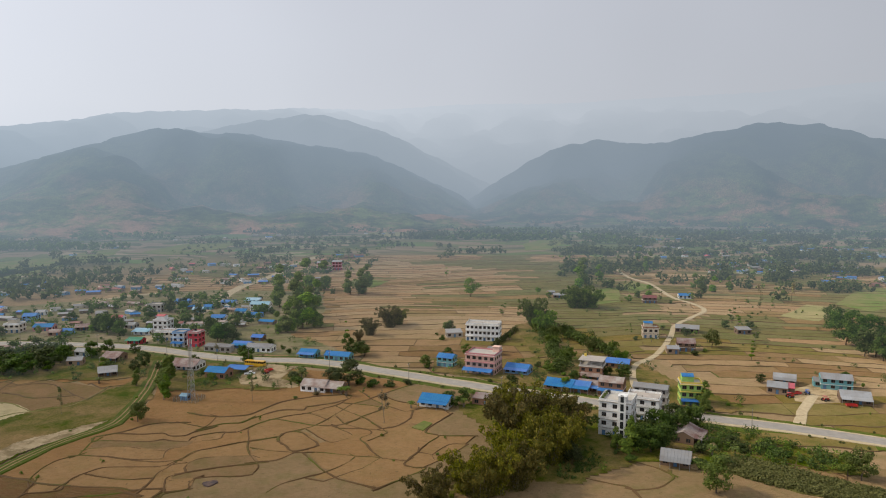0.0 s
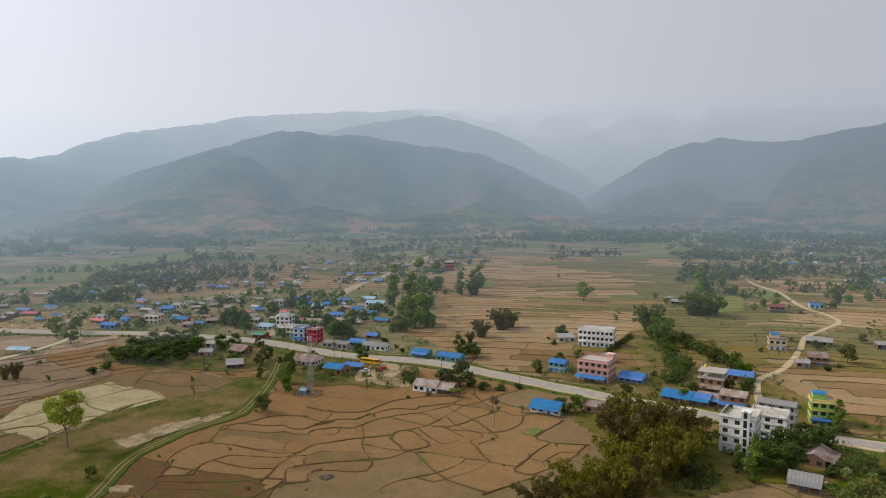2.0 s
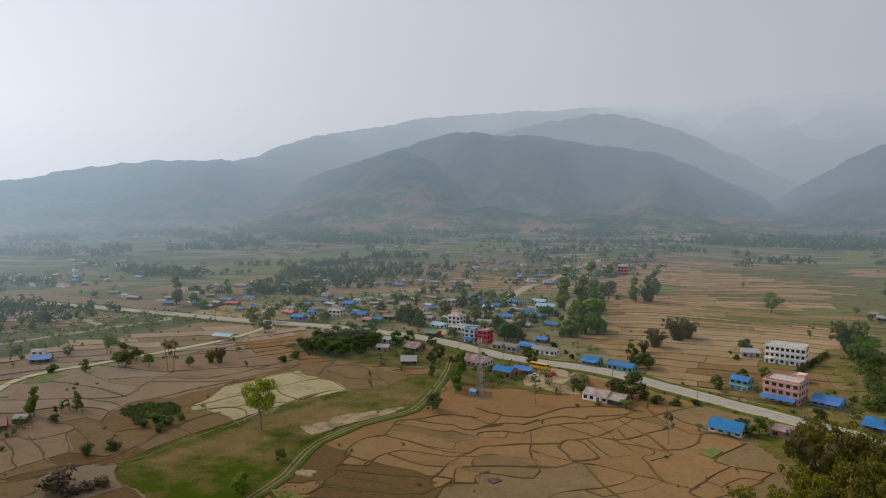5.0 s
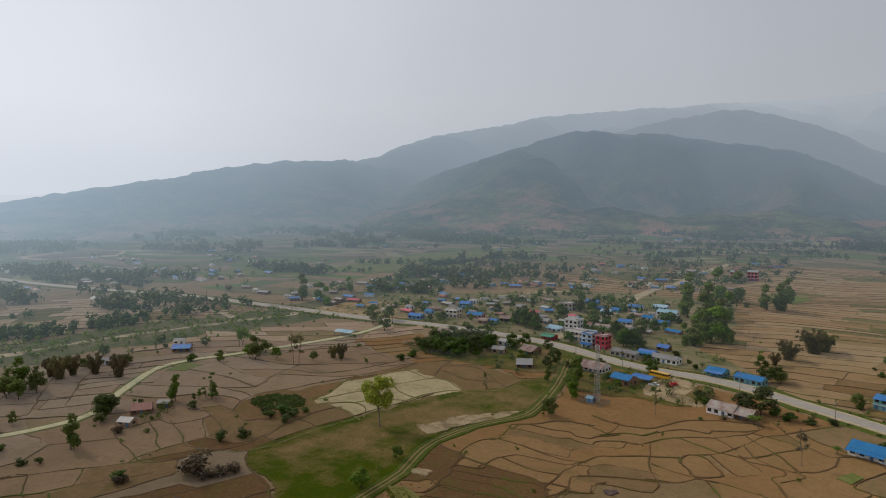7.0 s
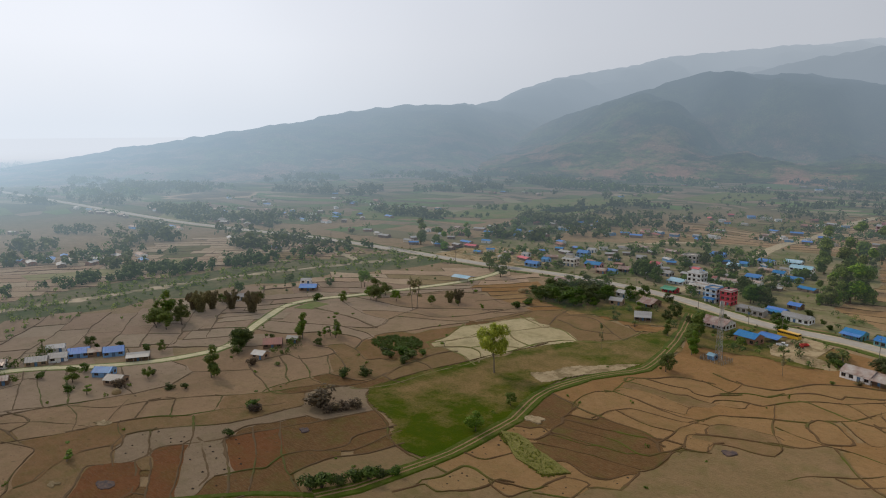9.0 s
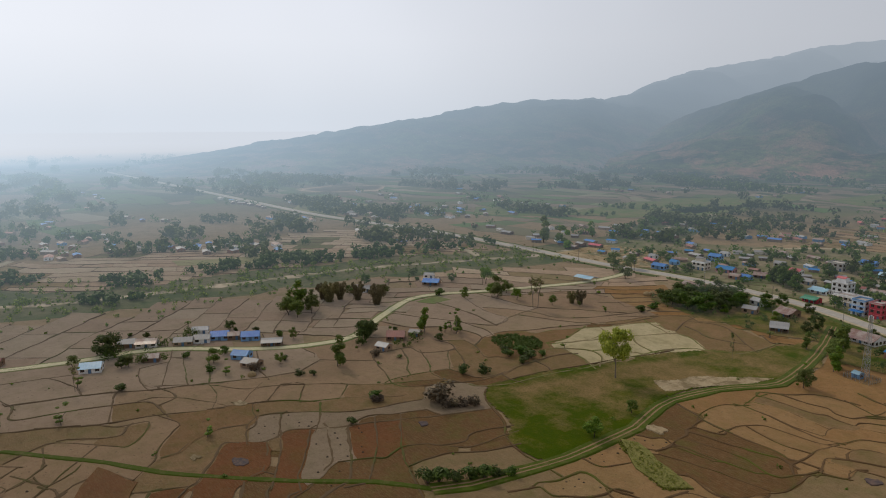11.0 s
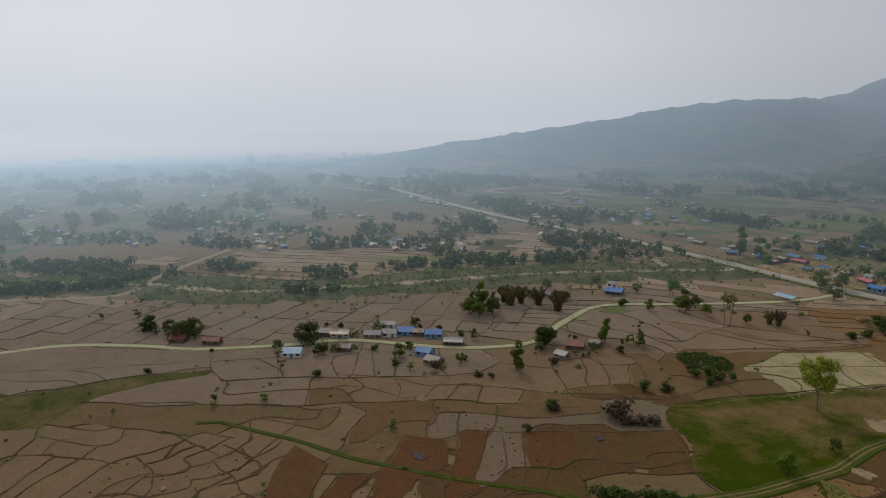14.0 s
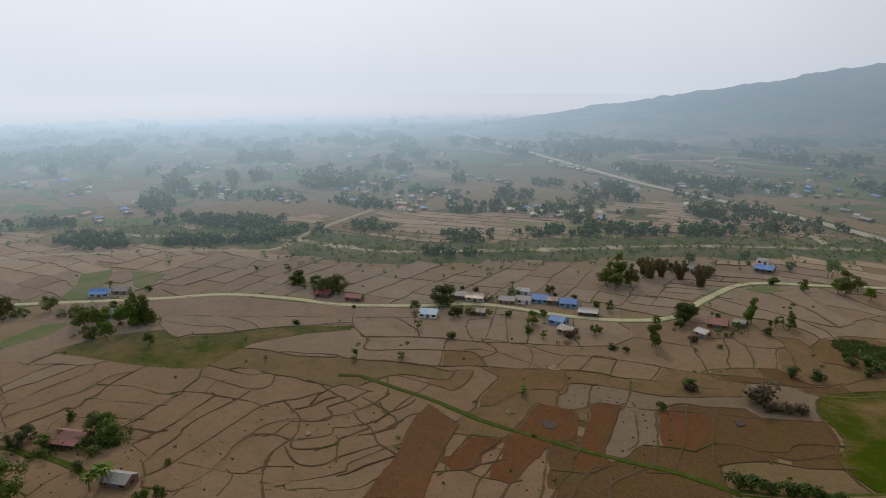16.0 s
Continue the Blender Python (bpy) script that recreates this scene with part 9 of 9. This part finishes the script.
far_places = [tuple(o.location[:2]) for o in scene.objects if o.name.startswith(("house", "open_shed"))]
near_count, rest = len(far_places), {"v": [], "f": [], "m": [], "i": []}
hamlet("houses behind the bazaar", [(-273.5, 459.0), (-242.7, 449.4), (-215.8, 431.4), (-207.3, 459.0), (-184.7, 431.4), (-170.7, 449.4), (-146.7, 431.4), (-229.0, 490.2), (-142.8, 490.2), (-378.1, 415.1), (-335.8, 415.5), (-292.8, 406.1), (-265.7, 424.2)], 7, 10)
hamlet("houses of the river village", [(-602.6, 50.1), (-573.0, 86.5), (-555.6, 94.7), (-543.2, 140.6), (-533.8, 167.9), (-521.9, 179.2), (-509.5, 191.6), (-501.1, 206.9), (-516.2, 224.7), (-490.5, 226.0)], 4, 6)
hamlet("houses of the western village", [(-692.1, -81.9), (-673.2, -50.3), (-652.0, -53.9), (-702.5, -178.6), (-576.2, -125.1), (-726.3, 50.1), (-659.1, 62.3), (-680.9, 73.6), (-576.1, 102.4), (-622.4, 123.1), (-710.5, 119.5), (-644.8, -8.6), (-618.3, 4.2), (-595.0, 138.7)], 4, 10)
hamlet("houses along the far road", [(-463.2, 325.0), (-483.2, 322.7), (-624.4, 312.3), (-629.2, 365.8), (-596.0, 384.5), (-725.2, 334.6), (-606.8, 445.6), (-454.4, 417.4), (-544.1, 444.7), (-732.2, 388.2), (-784.2, 332.3), (-651.3, 392.2), (-702.0, 393.6), (-637.0, 558.6)], 6, 13)
hamlet("houses below the ridge", [(-753.2, 436.7), (-734.7, 498.8), (-612.1, 479.3), (-671.6, 609.8), (-671.4, 790.3), (-563.0, 778.8), (-459.7, 843.2), (-570.4, 494.6), (-545.6, 566.3)], 4, 22)
hamlet("houses behind the bazaar", [(-214.6, 741.0), (-250.8, 693.9), (-129.6, 615.5), (-120.6, 824.8), (-392.8, 457.0), (-370.1, 485.9), (-371.6, 504.3), (-369.9, 560.7), (-346.7, 584.5), (-265.4, 467.9), (-265.1, 551.4), (-230.1, 573.2), (-177.8, 645.6), (-345.7, 598.6), (-265.8, 570.3), (-173.7, 615.5), (-163.0, 721.4)], 5, 12)
hamlet("houses at the valley mouth", [(337.7, 857.1), (469.3, 824.8), (464.0, 1015.7), (317.5, 1064.9), (309.9, 693.9), (331.7, 685.2), (357.9, 685.2), (389.4, 702.9), (379.1, 644.7), (344.2, 598.6), (447.1, 914.3), (479.8, 914.3), (514.9, 843.9), (300.2, 731.1), (295.6, 824.8), (292.2, 929.8), (482.0, 1179.0), (218.0, 1218.1), (351.1, 1608.6), (303.7, 685.7), (329.8, 708.2), (340.1, 755.8), (458.0, 897.4), (485.9, 898.5)], 5, 13, 16)
hamlet("houses on the far plain", [(-862.9, -81.6), (-855.3, 4.6), (-982.3, 91.0), (-911.1, -136.8), (-708.8, 186.7), (-932.8, 216.5), (-754.9, -235.2), (-606.8, -134.7), (40.0, 1404.1), (-87.8, 1179.0), (-278.5, 1119.1), (-383.3, 1064.9), (-467.9, 929.8)], 4, 24)

me = bpy.data.meshes.new("far_cottages")
me.from_pydata(rest["v"], [], rest["f"])
for mat in rest["m"]:
    me.materials.append(mat)
me.polygons.foreach_set("material_index", rest["i"])
tagged(new("far_cottages", me), "tiny houses scattered over the hazy far plain", "houses", kind="stuff")

# Trees and bushes stand close round the far houses.
yard_trees = []
for hx_, hy_ in far_places:
    if math.hypot(hx_, hy_) > 430:
        for _ in range(gh.choice((1, 2, 2, 3)) if math.hypot(hx_, hy_) > 620 else gh.choice((0, 1))):
            a, q = gh.uniform(0, 6.283), gh.uniform(6.5, 12)
            px, py = hx_ + math.cos(a) * q, hy_ + math.sin(a) * q
            if off_line(px, py, ROAD) > 10 and off_line(px, py, BYWAY) > 5 and all((px - u) ** 2 + (py - v) ** 2 > 36 for u, v in far_places):
                yard_trees.append((px, py))
mass("yard_trees", "leafy trees between the far houses", yard_trees, 3, 9, leaf_far, 36, 0.7)

# ---- mast, poles, vehicles and small things ----
mast = base("radio_mast", -100.8, 279.6, 0, -14, "grey steel lattice mast inside a fenced plot", "mast")
HM = 25.0
for sx, sy in ((-1, -1), (1, -1), (1, 1), (-1, 1)):
    bm = bmesh.new()
    tube(bm, (sx * 1.1, sy * 1.1, 0), (sx * 0.35, sy * 0.35, HM), 0.09, 0.06, 5)
    link("leg", bm, steel, mast)
for k in range(12):
    z0, z1 = HM * k / 12, HM * (k + 1) / 12
    r0, r1 = 1.1 - 0.75 * k / 12, 1.1 - 0.75 * (k + 1) / 12
    bm = bmesh.new()
    q = [(-1, -1), (1, -1), (1, 1), (-1, 1)]
    for i in range(4):
        a, b = q[i], q[(i + 1) % 4]
        tube(bm, (a[0] * r0, a[1] * r0, z0), (b[0] * r1, b[1] * r1, z1), 0.045, 0.045, 4)
        tube(bm, (a[0] * r1, a[1] * r1, z1), (b[0] * r1, b[1] * r1, z1), 0.04, 0.04, 4)
    link("brace", bm, steel, mast)
for k, (a, z) in enumerate(((0, 24), (120, 24), (240, 24), (40, 21.0))):
    bm = bmesh.new()
    c_, s_ = math.cos(radians(a)), math.sin(radians(a))
    box(bm, -0.16, -0.1, z - 1.0, 0.16, 0.1, z + 1.0)
    o = link("antenna", bm, trim_white, mast)
    o.matrix_basis = pose(c_ * 0.8, s_ * 0.8, 0, 0, 0, a + 90)
plot_fence = base("mast_fence", -101.7, 279.6, 0, -14, "low dark fence round the mast plot", "fence")
for k in range(24):
    e, f = divmod(k, 6)
    x0, y0 = ((-5 + f * 10 / 6, -3.5), (5, -3.5 + f * 7 / 6), (5 - f * 10 / 6, 3.5), (-5, 3.5 - f * 7 / 6))[e]
    bm = bmesh.new()
    tube(bm, (x0, y0, 0), (x0, y0, 1.9), 0.06, 0.06, 5)
    link("post", bm, steel, plot_fence)
wire = Mat("mesh_wire", 0.7).colour((0.09, 0.10, 0.08)).m
for x0, y0, x1, y1 in ((-5, -3.5, 5, -3.5), (5, -3.5, 5, 3.5), (5, 3.5, -5, 3.5), (-5, 3.5, -5, -3.5)):
    bm = bmesh.new()
    for z in (0.3, 0.6, 0.9, 1.2, 1.5, 1.8):
        tube(bm, (x0, y0, z), (x1, y1, z), 0.035, 0.035, 4)
    link("wires", bm, wire, plot_fence)
house(-103.5, 280.3, -14, 3.2, 2.6, 1, "blue", "sky", "gable", "small blue equipment hut beside the mast", high=2.2, win=3, name="equipment_hut")

pole_wood = plain_mat("pole_wood", (0.22, 0.19, 0.16), 0.9)


def power_pole(x, y, rz):
    if "pole" in cache:
        return copy_thing(cache["pole"], pose(x, y, 0, 0, 0, rz))
    ob = base("power_pole", x, y, 0, rz, "slim grey power pole beside the road", "pole", "poles along the road")
    bm = bmesh.new()
    tube(bm, (0, 0, 0), (0, 0, 8.5), 0.14, 0.09, 6)
    link("shaft", bm, pole_wood, ob)
    bm = bmesh.new()
    box(bm, -0.9, -0.06, 7.9, 0.9, 0.06, 8.02)
    link("crossarm", bm, steel, ob)
    for k in (-0.8, 0, 0.8):
        bm = bmesh.new()
        tube(bm, (k, 0, 8.02), (k, 0, 8.25), 0.05, 0.04, 5)
        link("insulator", bm, trim_white, ob)
    cache["pole"] = ob
    return ob


run = 0.0
for a, b in zip(roads[0], roads[0][1:]):
    run += (b - a).length
    if run > 42 and -525 < a.x < 165:
        run = 0
        d = (b - a).normalized()
        power_pole(a.x - d.y * 8.2, a.y + d.x * 8.2, math.degrees(math.atan2(d.y, d.x)) + 90)

rubber = Mat("tyre_rubber", 0.9).colour((0.02, 0.02, 0.02)).m
car_glass = Mat("car_glass", 0.08, 0, 0.6).colour((0.02, 0.025, 0.03)).m
coat = {k: plain_mat("coat_" + k, v, 0.3, spec=0.5, vary=0.05, dirt=0.2) for k, v in (("yellow", (0.62, 0.36, 0.03)), ("white", (0.72, 0.72, 0.70)), ("red", (0.45, 0.035, 0.03)), ("blue", (0.03, 0.10, 0.35)))}


def wheel(parent, x, y, r, w=0.25):
    bm = bmesh.new()
    tube(bm, (x, y - w / 2, r), (x, y + w / 2, r), r, r, 12)
    ob = link("wheel", bm, rubber, parent)
    bm = bmesh.new()
    tube(bm, (x, y - w / 2 - 0.01, r), (x, y + w / 2 + 0.01, r), r * 0.5, r * 0.5, 8)
    link("rim", bm, steel, ob)


def vehicle(x, y, rz, kind, col, label):
    ob = base(kind, x, y, 0.12, rz, label, kind.replace("_", " "))
    z0 = 0.12
    bm = bmesh.new()
    if kind == "bus":
        box(bm, -5, -1.25, 0.5, 5, 1.25, 2.1)
        box(bm, -4.95, -1.2, 2.75, 4.95, 1.2, 3.1)
        bmesh.ops.bevel(bm, geom=bm.edges[:], offset=0.12, segments=2, affect="EDGES")
        for k in range(-5, 6):
            for s in (-1.2, 1.12):
                box(bm, k * 0.96 - 0.06, s, 2.05, k * 0.96 + 0.06, s + 0.08, 2.8)
        link("body", bm, coat[col], ob)
        bm = bmesh.new()
        box(bm, -4.85, -1.14, 2.0, 4.85, 1.14, 2.85)
        link("glazing", bm, car_glass, ob)
        for wx in (-3, 3.2):
            for wy in (-1.1, 1.1):
                wheel(ob, wx, wy, 0.5, 0.3)
    elif kind == "tractor":
        box(bm, 0.1, -0.35, 0.6, 1.7, 0.35, 1.25)
        box(bm, -1.0, -0.55, 0.7, 0.2, 0.55, 1.0)
        bmesh.ops.bevel(bm, geom=bm.edges[:], offset=0.06, segments=2, affect="EDGES")
        link("body", bm, coat[col], ob)
        bm = bmesh.new()
        for px, py in ((-0.9, -0.5), (-0.9, 0.5), (0.15, -0.5), (0.15, 0.5)):
            tube(bm, (px, py, 1.0), (px, py, 2.1), 0.04, 0.04, 5)
        box(bm, -1.1, -0.65, 2.1, 0.35, 0.65, 2.17)
        link("canopy", bm, coat[col], ob)
        for wx, wy, r in ((-0.7, -0.75, 0.7), (-0.7, 0.75, 0.7), (1.3, -0.6, 0.4), (1.3, 0.6, 0.4)):
            wheel(ob, wx, wy, r, 0.35)
    elif kind == "trailer":
        box(bm, -2, -1, 0.7, 2, 1, 0.8)
        for x0, y0, x1, y1 in ((-2, -1, 2, -0.94), (-2, 0.94, 2, 1), (-2, -0.94, -1.94, 0.94), (1.94, -0.94, 2, 0.94)):
            box(bm, x0, y0, 0.8, x1, y1, 1.35)
        link("bed", bm, coat[col], ob)
        for wy in (-0.9, 0.9):
            wheel(ob, -0.3, wy, 0.42)
        bm = bmesh.new()
        tube(bm, (2, 0, 0.72), (3.2, 0, 0.55), 0.06, 0.05, 5)
        link("drawbar", bm, steel, ob)
    else:
        box(bm, -2.4, -0.9, 0.4, 2.4, 0.9, 1.0)
        box(bm, -0.3, -0.85, 1.0, 1.2, 0.85, 1.72)
        bmesh.ops.bevel(bm, geom=bm.edges[:], offset=0.1, segments=2, affect="EDGES")
        link("body", bm, coat[col], ob)
        bm = bmesh.new()
        box(bm, -0.2, -0.87, 1.1, 1.23, 0.87, 1.58)
        link("glazing", bm, car_glass, ob)
        for wx in (-1.5, 1.5):
            for wy in (-0.82, 0.82):
                wheel(ob, wx, wy, 0.36)
    return ob


vehicle(-88.7, 331.2, -16, "bus", "yellow", "parked yellow country bus")
vehicle(-87.6, 317.3, 10, "pickup", "white", "white pickup parked on the dusty yard")
vehicle(-80.9, 318.3, 45, "tractor", "red", "red tractor parked on the dusty yard")
vehicle(-80.3, 322.1, 45, "trailer", "red", "red farm trailer on the yard")
vehicle(140.5, 282.6, 10, "tractor", "red", "red tractor beside the farm sheds")
vehicle(144.7, 286.4, 10, "trailer", "red", "red trailer beside the farm sheds")
vehicle(149.7, 287.2, 80, "tractor", "blue", "blue tractor in the farm yard")
vehicle(152.5, 278.1, 20, "tractor", "red", "red and blue tractor on the farm drive")
vehicle(158.4, 270.2, -10, "trailer", "red", "red trailer before the barn")

straw = Mat("straw", 0.95)
straw.colour(straw.mix(straw.span(straw.noise(2.5, 6, 0.7), 0.35, 0.7), (0.42, 0.31, 0.16), (0.24, 0.17, 0.08)))
straw.bump(straw.noise(6, 5), 0.8, 0.15)


def haystack(x, y, r, h):
    ob = tagged(new("haystack"), "rounded straw stack with a worn top", "haystack")
    bm = bmesh.new()
    prev = None
    for z, f in ((0, 0.85), (0.15, 1.0), (0.4, 1.02), (0.62, 0.85), (0.82, 0.5), (0.97, 0.12)):
        row = [bm.verts.new((r * f * math.cos(a * 0.449) * (1 + 0.08 * noise.noise(Vector((a, z * 5, x)))), r * f * math.sin(a * 0.449) * (1 + 0.08 * noise.noise(Vector((a, z * 5, y)))), h * z)) for a in range(14)]
        if prev:
            for k in range(14):
                bm.faces.new((prev[k], prev[(k + 1) % 14], row[(k + 1) % 14], row[k])).smooth = True
        prev = row
    bm.faces.new(prev)
    me = bpy.data.meshes.new("haystack")
    bm.to_mesh(me)
    bm.free()
    me.materials.append(straw.m)
    ob.location = (x, y, 0)
    part_ = new("straw", me)
    part_.parent = ob


for (x, y), r, h in (((77.1, 212.0), 2.0, 3.6), ((-229.7, 325.4), 2.2, 2.4), ((-229.1, 329.1), 1.8, 2.0), ((-271.7, 111.2), 1.8, 2.6), ((-248.1, 103.3), 1.6, 2.2), ((88.2, 226.4), 1.6, 2.8)):
    haystack(x, y, r, h)

# Marks on the fields: threshing floors, burnt patches and the crop strip beside the road.
kc = Mat("charred_straw", 0.95)
kc.colour(kc.mix(kc.span(kc.noise(0.9, 5, 0.7), 0.4, 0.65), (0.07, 0.052, 0.055), (0.16, 0.10, 0.07)))
kc.bump(kc.noise(3, 5), 0.6, 0.1)


def disc_patch(x, y, r, mat, name, label):
    pts = [(x + r * (1 + 0.9 * noise.noise(Vector((math.cos(a) * 1.7, math.sin(a) * 1.7, x)))) * math.cos(a) * 1.25, y + r * (1 + 0.9 * noise.noise(Vector((math.cos(a) * 1.7, math.sin(a) * 1.7, x)))) * math.sin(a)) for a in [k * 0.3927 for k in range(16)]]
    bm = bmesh.new()
    up = [bm.verts.new((*p, 0.47)) for p in pts]
    low = [bm.verts.new((x + (p[0] - x) * 1.1, y + (p[1] - y) * 1.1, 0.0)) for p in pts]
    bm.faces.new(up)
    for k in range(16):
        bm.faces.new((low[k], low[(k + 1) % 16], up[(k + 1) % 16], up[k]))
    tagged(link(name, bm, mat), label, "ground", kind="structure")


for (x, y), r, burnt in (((-185.0, 71.3), 1.9, True), ((-172.9, 128.1), 1.5, True), ((-67.4, 199.7), 1.5, True), ((-225.7, 88.7), 1.9, False), ((-195.8, 62.5), 1.6, False), ((-195.5, 0.8), 1.0, False), ((-124.0, 182.7), 2.6, False)):
    disc_patch(x, y, r, kc.m if burnt else sand, "burnt_patch" if burnt else "threshing_floor", "burnt black straw patch" if burnt else "pale round threshing floor")


# A long heap of gravel at the edge of the dusty yard.
gx, gy = -73.5, 302.3
bm = bmesh.new()
rows_ = []
for i in range(25):
    row = []
    for j in range(13):
        u, v = i / 12 - 1, j / 6 - 1
        q = max(0.0, 1 - math.hypot(u, v) ** 1.6)
        row.append(bm.verts.new((u * 13, v * 5.5, -0.05 + q * (2.6 + 0.9 * noise.noise(Vector((u * 3, v * 3, 1)))) + 0.12 * noise.noise(Vector((u * 12, v * 8, 2))))))
    rows_.append(row)
for a, b in zip(rows_, rows_[1:]):
    for j in range(12):
        bm.faces.new((a[j], b[j], b[j + 1], a[j + 1]))
heap = tagged(link("gravel_mound", bm, sand), "long mound of pale gravel beside the yard", "mound")
heap.matrix_basis = pose(gx, gy, 0.0, 0, 0, -16)


# The road crosses the dry river on a low concrete bridge.
bridge = base("road_bridge", -373.9, 369.3, 0.0, -6, "low grey concrete road bridge over the dry river", "bridge")
concrete = plain_mat("bridge_concrete", (0.42, 0.40, 0.36), 0.9, grain=1.0, dirt=0.4)
for side in (-1, 1):
    bm = bmesh.new()
    box(bm, -17, side * 5.3 - 0.12, 1.25, 17, side * 5.3 + 0.12, 1.5)
    box(bm, -17, side * 5.3 - 0.06, 0.8, 17, side * 5.3 + 0.06, 0.95)
    rail_ = link("parapet_rail", bm, concrete, bridge)
    for k in range(12):
        bm = bmesh.new()
        box(bm, -17 + k * 34 / 11 - 0.14, side * 5.3 - 0.14, 0.0, -17 + k * 34 / 11 + 0.14, side * 5.3 + 0.14, 1.26)
        link("parapet_post", bm, concrete, bridge)
